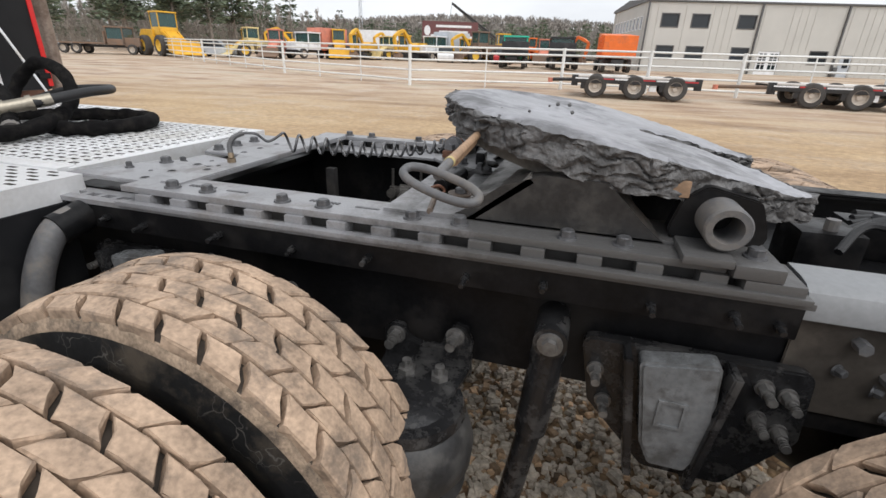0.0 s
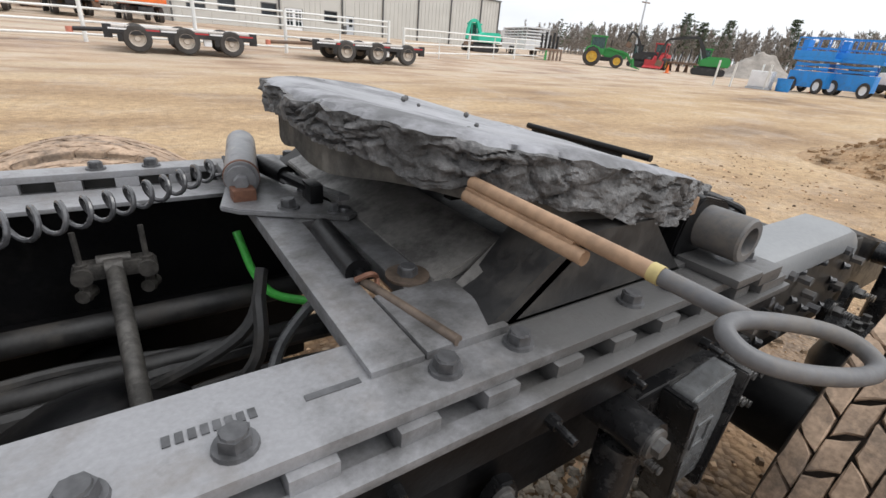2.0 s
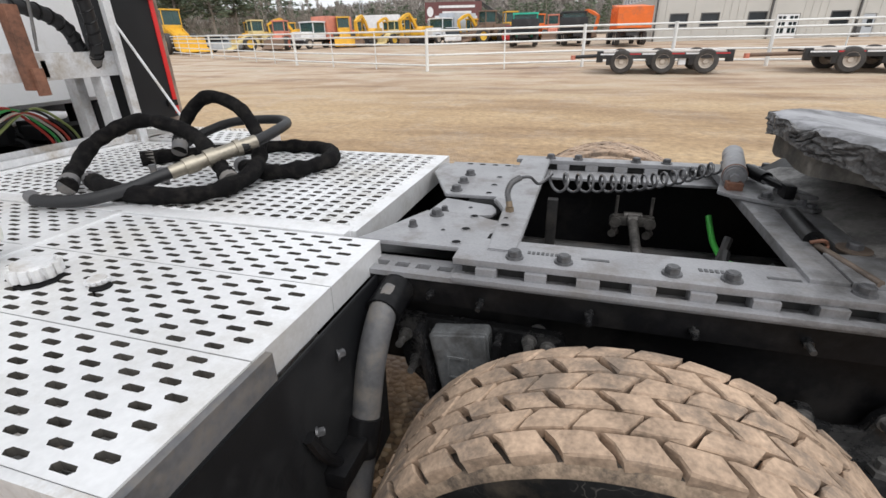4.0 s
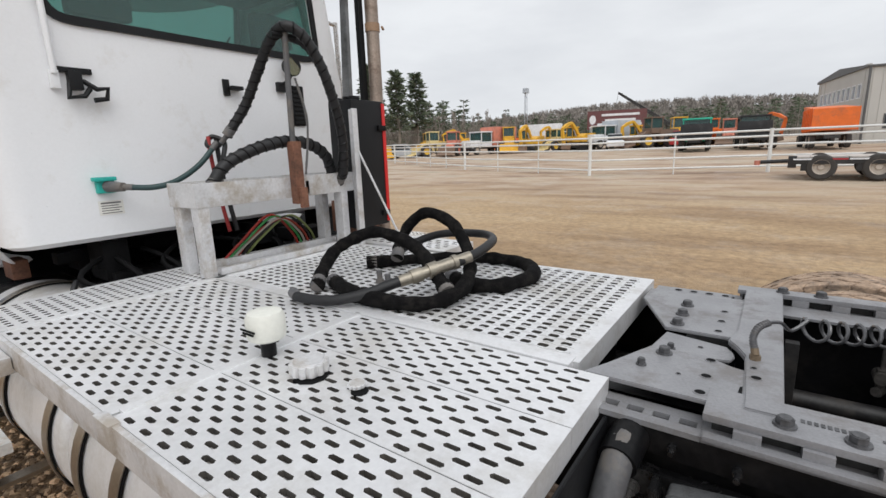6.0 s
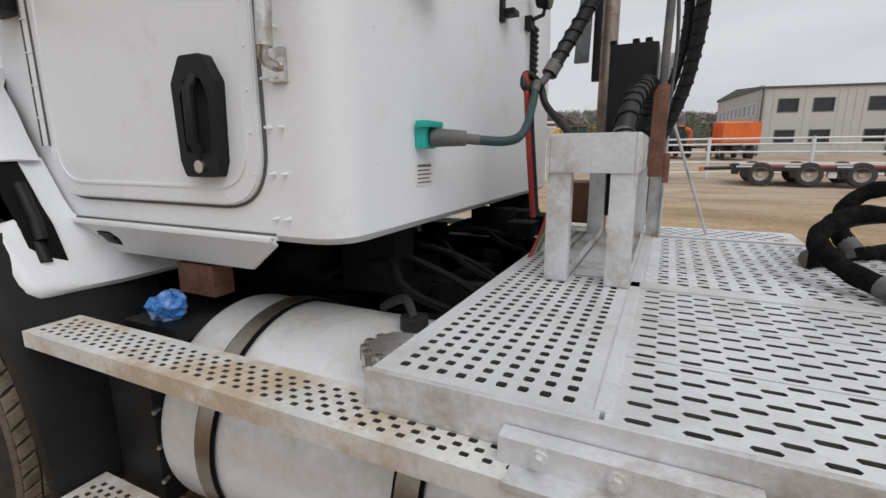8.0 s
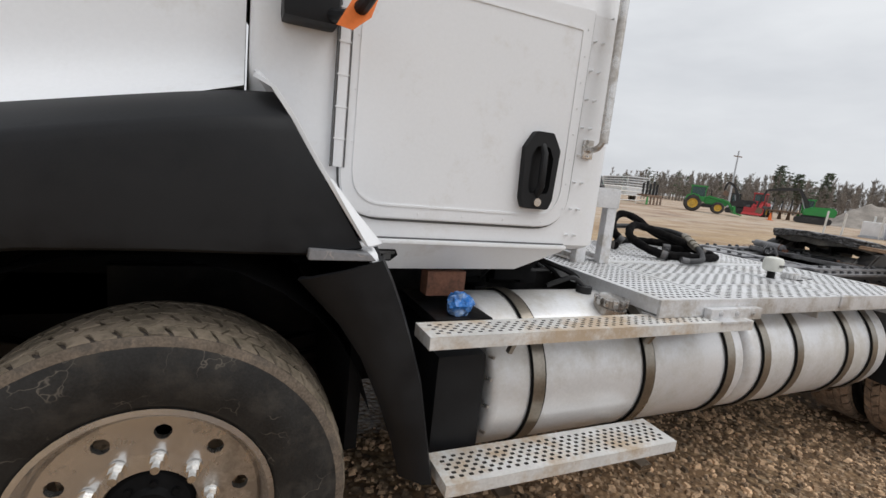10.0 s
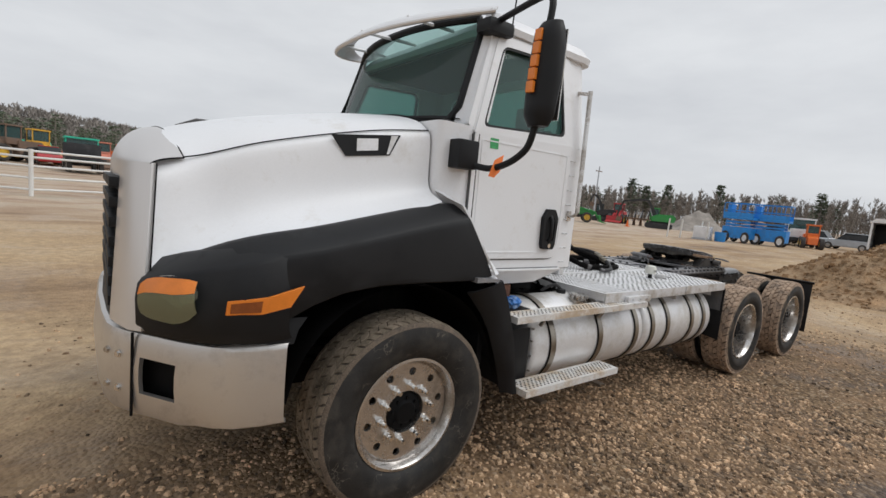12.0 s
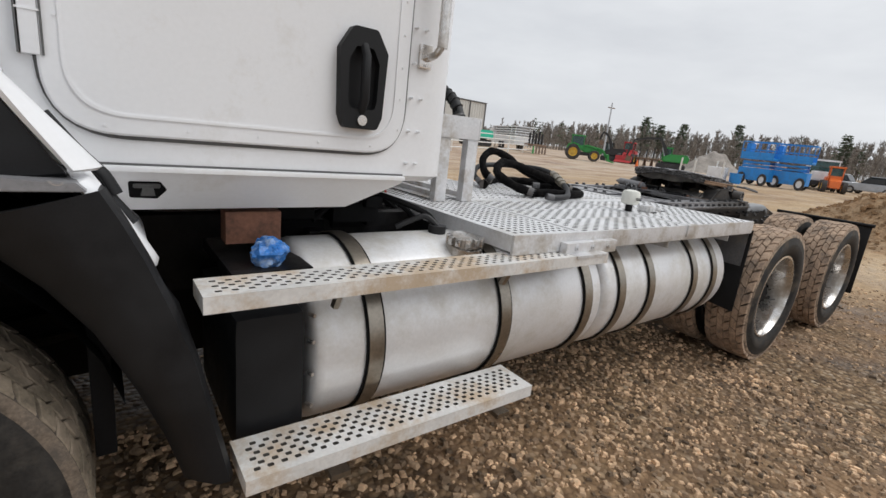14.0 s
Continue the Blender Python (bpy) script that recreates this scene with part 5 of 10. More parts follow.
def mirror(s):
    bm = bmesh.new()
    add_box(bm, -4.385, -4.24, min(s * 0.94, s * 1.04), max(s * 0.94, s * 1.04), 1.74, 1.90, 0.02)
    m = part("mirror", bm, M_BLACKPL, truck, "black mirror bracket on the cowl")
    arm = spline([(-4.26, s * 1.03, 1.765), (-4.22, s * 1.12, 1.755), (-4.20, s * 1.24, 1.79), (-4.19, s * 1.34, 1.86), (-4.19, s * 1.38, 1.96), (-4.18, s * 1.39, 2.05)], 6)
    part("arm", tube(arm, 0.018, 10), M_BLACKPL, m)
    top = spline([(-4.18, s * 1.39, 2.45), (-4.16, s * 1.38, 2.58), (-4.12, s * 1.28, 2.64), (-4.08, s * 1.0, 2.63), (-4.06, s * 0.86, 2.62)], 5)
    part("upper_arm", tube(top, 0.018, 10), M_BLACKPL, m)
    part("arm_mount", box(-4.16, -3.96, min(s * 0.80, s * 0.93), max(s * 0.80, s * 0.93), 2.545, 2.625, 0.03), M_BLACKPL, m)
    rows = []
    for k in range(11):
        t = k / 10
        z = 1.965 + 0.50 * t
        w = 0.098 * (0.72 + 0.28 * math.sin(math.pi * min(1, max(0, t * 0.9 + 0.05)))) * (0.82 if k in (0, 10) else 1)
        d = 0.062 * (0.55 if k in (0, 10) else 1)
        rows.append([(-4.19 + 0.02 * t + d * math.cos(a) * (1.25 if math.cos(a) < 0 else 0.7), s * 1.405 + w * math.sin(a), z) for a in [2 * math.pi * j / 16 for j in range(16)]])
    bm = loft(rows, close=True)
    bm.faces.new(bm.verts[:16])
    bm.faces.new(bm.verts[-16:])
    bmesh.ops.recalc_face_normals(bm, faces=bm.faces[:])
    h = part("mirror_housing", bm, M_BLACKPL, m, "tall black mirror housing with amber repeaters", 50)
    part("mirror_glass", box(-4.142, -4.136, s * 1.405 - 0.075, s * 1.405 + 0.075, 2.0, 2.43), M_CHROME, m)
    for k in range(5):
        z = 2.115 + 0.062 * k
        part("repeater_lamp", box(-4.285 + 0.006 * k, -4.262 + 0.006 * k, s * 1.40 - 0.02, s * 1.40 + 0.02, z, z + 0.054, 0.004), M_ORANGE, m, "square amber repeater lens")


mirror(-1)
flag = prism([(-4.222, 1.80), (-4.155, 1.835), (-4.185, 1.745), (-4.23, 1.705), (-4.27, 1.71)], 0.003, lambda u, v, w: (u, -1.165 - w + (v - 1.70) * 0.15, v))
tagged(part("ribbon", flag, mat("orange_ribbon", (0.95, 0.22, 0.04), 0.6, vary=0.08)), "orange plastic marker ribbon tied to the mirror arm", "ribbon")
part("sticker", prism([(-4.10, 1.885), (-4.035, 1.885), (-4.035, 1.945), (-4.10, 1.945)], 0.002, SIDE(-1, 0.016)), mat("green_sticker", (0.05, 0.35, 0.12), 0.5, vary=0.3, scale=60), truck, "small green sticker")

# ---- tanks and steps ----
TY, TZ, TR = -0.795, 0.625, 0.302


def tank(x0, x1, s):
    n = 10
    prof = [(TR * 0.0, x0 - 0.012)] + [(TR - 0.035 + 0.035 * math.sin(k * math.pi / 2 / 5), x0 + 0.035 - 0.035 * math.cos(k * math.pi / 2 / 5)) for k in range(6)] + [(TR, (x0 + x1) / 2)]
    prof += [(TR - 0.035 + 0.035 * math.cos(k * math.pi / 2 / 5), x1 - 0.035 + 0.035 * math.sin(k * math.pi / 2 / 5)) for k in range(6)] + [(0.0, x1 + 0.012)]
    bm = bmesh.new()
    rings = [[bm.verts.new((x, s * -TY + r * math.cos(2 * math.pi * k / 64), TZ + r * math.sin(2 * math.pi * k / 64))) for k in range(64)] for r, x in prof]
    for a, b in zip(rings, rings[1:]):
        for k in range(64):
            bm.faces.new((a[k], a[(k + 1) % 64], b[(k + 1) % 64], b[k]))
    bmesh.ops.remove_doubles(bm, verts=bm.verts[:], dist=0.0005)
    bmesh.ops.recalc_face_normals(bm, faces=bm.faces[:])
    return part("fuel_tank", bm, M_TANK, truck, "polished aluminium cylindrical tank with straps")


def strap(parent, x, s, w=0.05):
    for nm, dw, rr, m in (("strap_liner", 0.016, TR + 0.004, M_DARK), ("strap", 0.0, TR + 0.009, M_STRAP)):
        rows = []
        for k in range(57):
            a = -math.pi * 0.55 + 2 * math.pi * k / 56
            rows.append([(x - w / 2 - dw / 2, s * -TY + rr * math.cos(a), TZ + rr * math.sin(a)), (x + w / 2 + dw / 2, s * -TY + rr * math.cos(a), TZ + rr * math.sin(a))])
        part(nm, loft(rows, thick=0.003), m, parent)


for s in (-1, 1):
    t1 = tank(-3.655, -2.30, s)
    for x in (-3.465, -2.92, -2.42):
        strap(t1, x, s)
    if s < 0:
        t2 = tank(-2.275, -1.04, s)
        for x in (-2.16, -1.90, -1.45, -1.21):
            strap(t2, x, s)
    part("tank_bracket", box(-3.5, -3.43, min(s * 0.42, s * 0.60), max(s * 0.42, s * 0.60), 0.36, 0.9, 0.01), M_FRAME, truck)
    part("tank_bracket", box(-1.93, -1.87, min(s * 0.42, s * 0.60), max(s * 0.42, s * 0.60), 0.36, 0.9, 0.01), M_FRAME, truck)


def slot_plate(bm, x0, x1, y0, y1, z, px, py, a, b, edge=0.02, side=0.02, shift=0.25):
    """A flat plate with staggered slots cut through it. a, b: half length (along x) and half width of a slot."""
    nx, ny = max(1, int((x1 - x0 - 2 * edge) / px)), max(1, int((y1 - y0 - 2 * side) / py))
    gx0, gy0 = (x0 + x1) / 2 - nx * px / 2, (y0 + y1) / 2 - ny * py / 2
    gx1, gy1 = gx0 + nx * px, gy0 + ny * py
    for j in range(ny):
        yc = gy0 + (j + 0.5) * py
        off = (shift if j % 2 else -shift) * px
        for i in range(nx):
            l, r = gx0 + i * px, gx0 + (i + 1) * px
            xc = (l + r) / 2 + off * 0.96
            xl, xr = (l if i == 0 else l + off), (r if i == nx - 1 else r + off)
            if i == 0:
                xl = gx0
            if i == nx - 1:
                xr = gx1
            xc = min(max(xc, xl + a + 0.002), xr - a - 0.002)
            bo = [(xl, yc - py / 2), (xc, yc - py / 2), (xr, yc - py / 2), (xr, yc), (xr, yc + py / 2), (xc, yc + py / 2), (xl, yc + py / 2), (xl, yc)]
            ho = [(xc - a * 0.75, yc - b), (xc, yc - b), (xc + a * 0.75, yc - b), (xc + a, yc), (xc + a * 0.75, yc + b), (xc, yc + b), (xc - a * 0.75, yc + b), (xc - a, yc)]
            o = [bm.verts.new((u, v, z)) for u, v in bo]
            h = [bm.verts.new((u, v, z)) for u, v in ho]
            d = [bm.verts.new((u, v, z - 0.014)) for u, v in ho]
            w = [bm.verts.new((u, v, z - 0.014)) for u, v in bo]
            for k in range(8):
                q = (k + 1) % 8
                bm.faces.new((o[k], o[q], h[q], h[k]))
                # walls and underside take the dark colour that paints the slots' shade
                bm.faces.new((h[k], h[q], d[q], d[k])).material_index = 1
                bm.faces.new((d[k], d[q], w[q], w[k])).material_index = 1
    for u0, u1, v0, v1 in ((x0, x1, y0, gy0), (x0, x1, gy1, y1), (x0, gx0, gy0, gy1), (gx1, x1, gy0, gy1)):
        bm.faces.new([bm.verts.new((u, v, z)) for u, v in ((u0, v0), (u1, v0), (u1, v1), (u0, v1))])


def skirt(bm, x0, x1, y0, y1, z, h, t=0.005):
    """Folded-down edges of a plate."""
    add_box(bm, x0, x1, y0, y0 + t, z - h, z - 0.0005)
    add_box(bm, x0, x1, y1 - t, y1, z - h, z - 0.0005)
    add_box(bm, x0, x0 + t, y0 + t, y1 - t, z - h, z - 0.0005)
    add_box(bm, x1 - t, x1, y0 + t, y1 - t, z - h, z - 0.0005)


def step(name, x0, x1, y0, y1, z, h, px, py, a, b, s, label):
    bm = bmesh.new()
    ya, yb = (y0, y1) if s < 0 else (-y1, -y0)
    slot_plate(bm, x0, x1, ya, yb, z, px, py, a, b, 0.008)
    skirt(bm, x0, x1, ya, yb, z, h)
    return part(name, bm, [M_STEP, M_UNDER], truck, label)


for s in (-1, 1):
    step("upper_step", -3.955, -2.50, -1.205, -1.075, 0.914, 0.041, 0.036, 0.018, 0.008, 0.0052, s, "perforated aluminium step stained with rust")
    step("lower_step", -3.885, -2.92, -1.275, -1.11, 0.472, 0.042, 0.034, 0.020, 0.0085, 0.0062, s, "perforated aluminium lower step")
    for x in (-3.6, -2.95):
        bm = bmesh.new()
        add_box(bm, x - 0.03, x + 0.03, min(s * 1.19, s * 0.5), max(s * 1.19, s * 0.5), 0.30, 0.318)
        part("step_bracket", bm, M_STRAP, truck)
        part("step_stay", tube([(x, s * 1.12, 0.865), (x, s * 1.085, 0.80)], 0.014, 6), M_STRAP, truck)
    bm = bmesh.new()
    add_box(bm, -3.87, -3.675, min(s * 1.085, s * 0.6), max(s * 1.085, s * 0.6), 0.40, 0.80, 0.05)
    bb = part("battery_box", bm, M_BLACKPL, truck, "black box ahead of the tank")
    bm = bmesh.new()
    for z in (0.42, 0.5, 0.6, 0.7, 0.78):
        add_cyl(bm, (-3.668, s * 1.07, z), (-3.66, s * 1.09, z), 0.006, seg=8)
    tagged(part("rivets", bm, M_CHROME, bb), kind="stuff")
bm = bmesh.new()
add_cyl(bm, (-3.03, -0.935, 0.885), (-3.03, -0.942, 0.915), 0.070, seg=28)
add_cyl(bm, (-3.03, -0.94, 0.914), (-3.03, -0.945, 0.944), 0.058, 0.054, seg=28)
fcap = part("fuel_cap", bm, M_CHROME, truck, "bright ribbed fuel cap")
for k in range(12):
    part("grip_lug", box(-0.010, 0.010, 0.052, 0.072, 0.0, 0.03, 0.003), M_CHROME, fcap).matrix_local = pose(-3.03, -0.942, 0.915) @ pose(0, 0, 0, 0, 0, 30 * k)
bm = bmesh.new()
add_cyl(bm, (-3.06, -0.80, 0.925), (-3.06, -0.80, 0.955), 0.035, seg=14)
add_tube(bm, spline([(-3.06, -0.80, 0.95), (-3.1, -0.77, 0.985), (-3.16, -0.74, 0.96), (-3.2, -0.72, 0.935)], 5), 0.012, 8)
part("tank_sender", bm, M_HOSE, truck)

# ---- deck behind the cab ----
def deck_plate(x0, x1, y0, y1, z, px, py, a, b, label, skirt_h=0.06, ribs=False, side=0.02, shift=0.25):
    bm = bmesh.new()
    slot_plate(bm, x0, x1, y0, y1, z, px, py, a, b, 0.02, side, shift)
    skirt(bm, x0, x1, y0, y1, z, skirt_h)
    if ribs:
        n = int((y1 - y0 - 0.04) / py)
        g0 = (y0 + y1) / 2 - n * py / 2
        for k in range(n + 1):
            # serrated strip: teeth rise between the slots
            yy, m = g0 + k * py, int((x1 - x0 - 0.04) / (px / 2))
            prev = None
            for j in range(m + 1):
                x = x0 + 0.02 + j * px / 2
                h = 0.006 if (j + k) % 2 else 0.0005
                ring = [bm.verts.new((x, yy - 0.0022, z - 0.002)), bm.verts.new((x, yy - 0.0014, z + h)), bm.verts.new((x, yy + 0.0014, z + h)), bm.verts.new((x, yy + 0.0022, z - 0.002))]
                if prev:
                    for i in range(3):
                        bm.faces.new((prev[i], prev[i + 1], ring[i + 1], ring[i]))
                prev = ring
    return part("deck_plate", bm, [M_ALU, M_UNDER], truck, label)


DZ = 0.985
deck_plate(-2.965, -2.592, -1.12, 0.46, DZ, 0.035, 0.035, 0.0092, 0.0086, "perforated aluminium deck plate behind the cab", shift=0.0)
for x0, x1 in ((-2.585, -1.728), (-1.718, -0.925)):
    for y0, y1 in ((-1.12, -0.892), (-0.889, -0.661), (-0.658, -0.43)):
        deck_plate(x0, x1, y0, y1, DZ, 0.074, 0.0245, 0.0185, 0.0062, "slotted aluminium deck plank over the tank", side=0.003)
deck_plate(-2.585, -1.005, -0.395, 0.43, DZ, 0.050, 0.036, 0.0155, 0.0098, "serrated and slotted aluminium deck plate", 0.07, True, shift=0.0)
deck_plate(-2.62, -2.02, 0.47, 0.76, DZ, 0.058, 0.042, 0.0175, 0.0085, "slotted aluminium deck plate over the far tank")
for x0, x1, y0, y1 in ((-1.735, -1.711, -1.10, -0.42), (-2.600, -2.576, -1.10, 0.44), (-2.60, -1.02, -0.425, -0.375)):
    part("deck_seam", box(x0, x1, y0, y1, DZ - 0.02, DZ + 0.004, 0.001), M_ALU, truck)
bm = bmesh.new()
add_box(bm, -2.97, -0.925, -1.135, -1.122, 0.915, 0.988, 0.003)
add_box(bm, -2.97, -0.925, -1.13, -1.05, 0.912, 0.918)
part("deck_edge", bm, M_ALUD, truck, "dull aluminium edge channel of the deck")
bm = bmesh.new()
add_box(bm, -2.72, -2.40, -1.17, -1.137, 0.905, 0.955, 0.004)
add_box(bm, -2.70, -2.52, -1.21, -1.17, 0.905, 0.915)
for x in (-2.66, -2.56, -2.46):
    add_bolt(bm, (x, -1.17, 0.935), (0, -1, 0), 0.009, 0.008)
part("deck_hinge", bm, M_ALUD, truck)
part("deck_end_plate", box(-0.925, -0.912, -1.12, -0.86, 0.70, DZ - 0.004), M_GREYD, truck, "dark steel end plate under the deck")
bm = bmesh.new()
add_box(bm, -1.75, -1.67, -1.142, -1.118, 0.93, DZ + 0.006, 0.004)
part("deck_clip", bm, M_ALUD, truck)
for x0, x1 in ((-2.5, -2.44), (-1.8, -1.74), (-1.1, -1.04)):
    bm = bmesh.new()
    add_box(bm, x0, x1, -1.08, 0.40, 0.925, 0.935)
    add_box(bm, x0, x0 + 0.008, -1.08, 0.40, 0.86, 0.925)
    part("deck_support", bm, M_ALUD, truck)

# black cylinders added between the frame rails to darken the deck slots
for y in (-0.19, 0.19):
    bm = revolve([(0.0, 0.0), (0.09, 0.012), (0.13, 0.05), (0.13, 1.40), (0.09, 1.44), (0.0, 1.45)], (0, 0, 0), 24)
    bmesh.ops.transform(bm, matrix=pose(-1.08, y, 0.77, 0, 0, 90), verts=bm.verts[:])
    part("slot_dark_cylinder", bm, M_DARK, truck, "black cylinder added between the frame rails to darken the slots")

# caps that stand up through the deck
bm = bmesh.new()
add_cyl(bm, (-1.70, -0.765, 0.93), (-1.70, -0.765, 1.04), 0.02, seg=12)
v = part("breather", bm, M_FRAME, truck, "white breather cap on a black stem")
bm = revolve([(0.0, -0.001), (0.038, 0.0), (0.047, 0.006), (0.05, 0.02), (0.05, 0.06), (0.043, 0.074), (0.02, 0.08), (0.0, 0.081)], (0, 0, 0), 28)
bmesh.ops.transform(bm, matrix=pose(-1.70, -0.765, 1.03, 90, 0, 0), verts=bm.verts[:])
cap = part("cap", bm, mat("white_plastic", (0.72, 0.72, 0.66), 0.5, vary=0.05), v)
bm = bmesh.new()
for k, (z, w) in enumerate(((1.066, 0.030), (1.058, 0.022))):
    add_box(bm, -1.70 - w, -1.70 + w, -0.819, -0.8155, z, z + 0.004)
part("print", bm, M_DARK, cap, "small dark printed bars")
for x, y, r, h, lab in ((-1.525, -0.775, 0.042, 0.036, "ribbed steel filler cap on the deck"), (-1.375, -0.765, 0.02, 0.014, "small bright plug on the deck")):
    bm = bmesh.new()
    add_cyl(bm, (x, y, DZ - 0.03), (x, y, DZ + h * 0.5), r * 0.9, seg=18)
    add_cyl(bm, (x, y, DZ + h * 0.4), (x, y, DZ + h), r * 0.95, r * 0.85, seg=18)
    fc = part("filler_cap", bm, M_ALUD, truck, lab)
    for k in range(12):
        a = 2 * math.pi * k / 12
        part("grip_lug", cyl((x + r * 0.9 * math.cos(a), y + r * 0.9 * math.sin(a), DZ + 0.006), (x + r * 0.9 * math.cos(a), y + r * 0.9 * math.sin(a), DZ + h * 0.85), r * 0.22, seg=8), M_ALU, fc)
    part("cap_recess", cyl((x + 0.018, y - 0.010, DZ - 0.02), (x + 0.018, y - 0.010, DZ + 0.003), r * 1.0, seg=9), M_DARK, truck)

# ---- hose stand ----
stand = thing("hose_stand", "pale aluminium stand carrying hydraulic hoses behind the cab", "stand")


def leg(x, y, z1, w=0.045, t=0.032):
    part("leg", box(x - t, x + t, y - w / 2, y + w / 2, DZ + 0.001, z1, 0.004), M_ALUD, stand)


for x, y in ((-2.635, -0.425), (-2.80, -0.422), (-2.635, 0.36), (-2.80, 0.36)):
    leg(x, y, 1.30)
bm = bmesh.new()
add_box(bm, -2.835, -2.825, -0.455, 0.435, 1.29, 1.393, 0.003)
add_box(bm, -2.61, -2.60, -0.455, 0.435, 1.29, 1.393, 0.003)
add_box(bm, -2.825, -2.61, -0.455, -0.445, 1.29, 1.393, 0.003)
add_box(bm, -2.825, -2.61, 0.425, 0.435, 1.29, 1.393, 0.003)
add_box(bm, -2.825, -2.61, -0.445, 0.425, 1.291, 1.299)
part("tray", bm, M_ALUD, stand, "channel tray on top of the stand")
bm = bmesh.new()
add_box(bm, -2.60, -2.595, 0.02, 0.16, 1.30, 1.37, 0.002)
add_box(bm, -2.68, -2.595, 0.10, 0.12, 1.30, 1.365)
part("angle_bracket", bm, M_ALUD, stand)
bm = bmesh.new()
add_box(bm, -2.60, -2.54, 0.43, 0.438, DZ + 0.001, 1.73, 0.002)
add_box(bm, -2.548, -2.54, 0.40, 0.43, DZ + 0.001, 1.73, 0.002)
part("post", bm, M_ALUD, stand, "tall aluminium angle post")
part("brace", tube([(-2.55, 0.43, 1.52), (-2.36, 0.55, 0.99)], 0.006, 8), M_ALUD, stand)
for x in (-2.80, -2.635):
    bm = bmesh.new()
    add_box(bm, x - 0.03, x + 0.03, -0.385, 0.42, DZ + 0.0045, DZ + 0.010, 0.001)
    add_box(bm, x + 0.024, x + 0.03, -0.385, 0.42, DZ + 0.010, DZ + 0.034, 0.001)
    part("base_rail", bm, M_ALUD, stand, "base angle bolted on the deck")
part("base_plate", box(-2.765, -2.67, -0.36, 0.42, DZ + 0.002, DZ + 0.006, 0.001), M_ALUD, stand)
part("spring_pole", tube([(-2.575, 0.03, 1.30), (-2.572, 0.03, 1.60), (-2.565, 0.038, 2.06)], 0.0135, 10), M_GREYD, stand, "grey steel hose pole")
bm = bmesh.new()
add_box(bm, -2.597, -2.55, 0.01, 0.06, 1.26, 1.56, 0.006)
add_box(bm, -2.55, -2.53, 0.02, 0.06, 1.24, 1.34, 0.004)
part("pole_socket", bm, M_DIRT, stand, "rusty brown pole socket")
part("chain", tube(spline([(-2.55, 0.06, 1.85), (-2.54, 0.10, 1.65), (-2.56, 0.08, 1.40)], 8), 0.006, 6, wob=0.6), M_GREYD, stand)
bm = bmesh.new()
add_tube(bm, [(-2.585, -0.02, 2.035), (-2.555, 0.09, 2.035)], 0.012, 8)
add_tube(bm, [(-2.565, 0.038, 2.05), (-2.565, 0.038, 2.09)], 0.018, 8)
part("hanger", bm, M_FRAME, stand)


def hose(pts, r, label, category="hose", wrap=True, material=None, wob=0.05, n=10):
    path = spline(pts, n)
    bm = bmesh.new()
    add_tube(bm, path, r, 12, wob=wob)
    if wrap:
        # spiral guard round the hose
        length, turn, pos = 0.0, [], []
        for i, p in enumerate(path):
            if i:
                length += (p - path[i - 1]).length
            t = (path[min(i + 1, len(path) - 1)] - path[max(i - 1, 0)]).normalized()
            u = t.orthogonal().normalized()
            pos.append((p, u, t.cross(u), length))
        fine = []
        for (p, u, v2, l0), (p1, u1, v1, l1) in zip(pos, pos[1:]):
            for k in range(6):
                f = k / 6
                a = (l0 + (l1 - l0) * f) / 0.045 * 2 * math.pi
                q = p.lerp(p1, f)
                ref = Vector((0, 0, 1)) if abs((p1 - p).normalized().z) < 0.8 else Vector((1, 0, 0))
                tt = (p1 - p).normalized()
                uu = (ref - tt * ref.dot(tt)).normalized()
                vv = tt.cross(uu)
                fine.append(q + (uu * math.cos(a) + vv * math.sin(a)) * (r * 1.02))
        guard = tube(fine, r * 0.16, 5)
    ob = tagged(part("hydraulic_hose", bm, material or M_HOSE, None, "", 60), label, category, "hoses")
    if wrap:
        part("spiral_guard", guard, M_FRAME, ob, "black spiral hose guard")
    for a, b in ((path[0], path[2]), (path[-1], path[-3])):
        part("ferrule", cyl(a, a + (b - a).normalized() * 0.045, r * 1.08, seg=14), M_GREYD, ob, "dark crimped hose end")
    return ob


hose([(-2.655, -0.36, 1.36), (-2.645, -0.27, 1.47), (-2.62, -0.06, 1.55), (-2.61, 0.12, 1.555), (-2.62, 0.25, 1.50), (-2.64, 0.31, 1.41), (-2.65, 0.32, 1.33)], 0.027, "thick black spiral-wrapped hose arched over the stand")
hose([(-2.92, -0.10, 1.60), (-2.86, -0.02, 1.74), (-2.78, 0.01, 1.88), (-2.66, 0.02, 2.02), (-2.55, 0.03, 2.07), (-2.50, 0.09, 2.03), (-2.475, 0.15, 1.92), (-2.475, 0.21, 1.78), (-2.50, 0.28, 1.60), (-2.56, 0.33, 1.42), (-2.62, 0.34, 1.34)], 0.024, "black spiral-wrapped hose hung over the pole")
hose([(-2.62, 0.06, 2.05), (-2.54, 0.13, 2.00), (-2.515, 0.20, 1.88), (-2.52, 0.26, 1.72), (-2.56, 0.33, 1.55), (-2.62, 0.35, 1.36)], 0.017, "black spiral-wrapped hose hung over the pole")
hose([(-2.92, -0.10, 1.60), (-2.96, -0.14, 1.545), (-2.985, -0.17, 1.56), (-2.985, -0.14, 1.60), (-2.95, -0.10, 1.57), (-2.92, -0.13, 1.50), (-2.84, -0.20, 1.42), (-2.78, -0.24, 1.36)], 0.012, "black air hose curled at the hose stand", wrap=False)

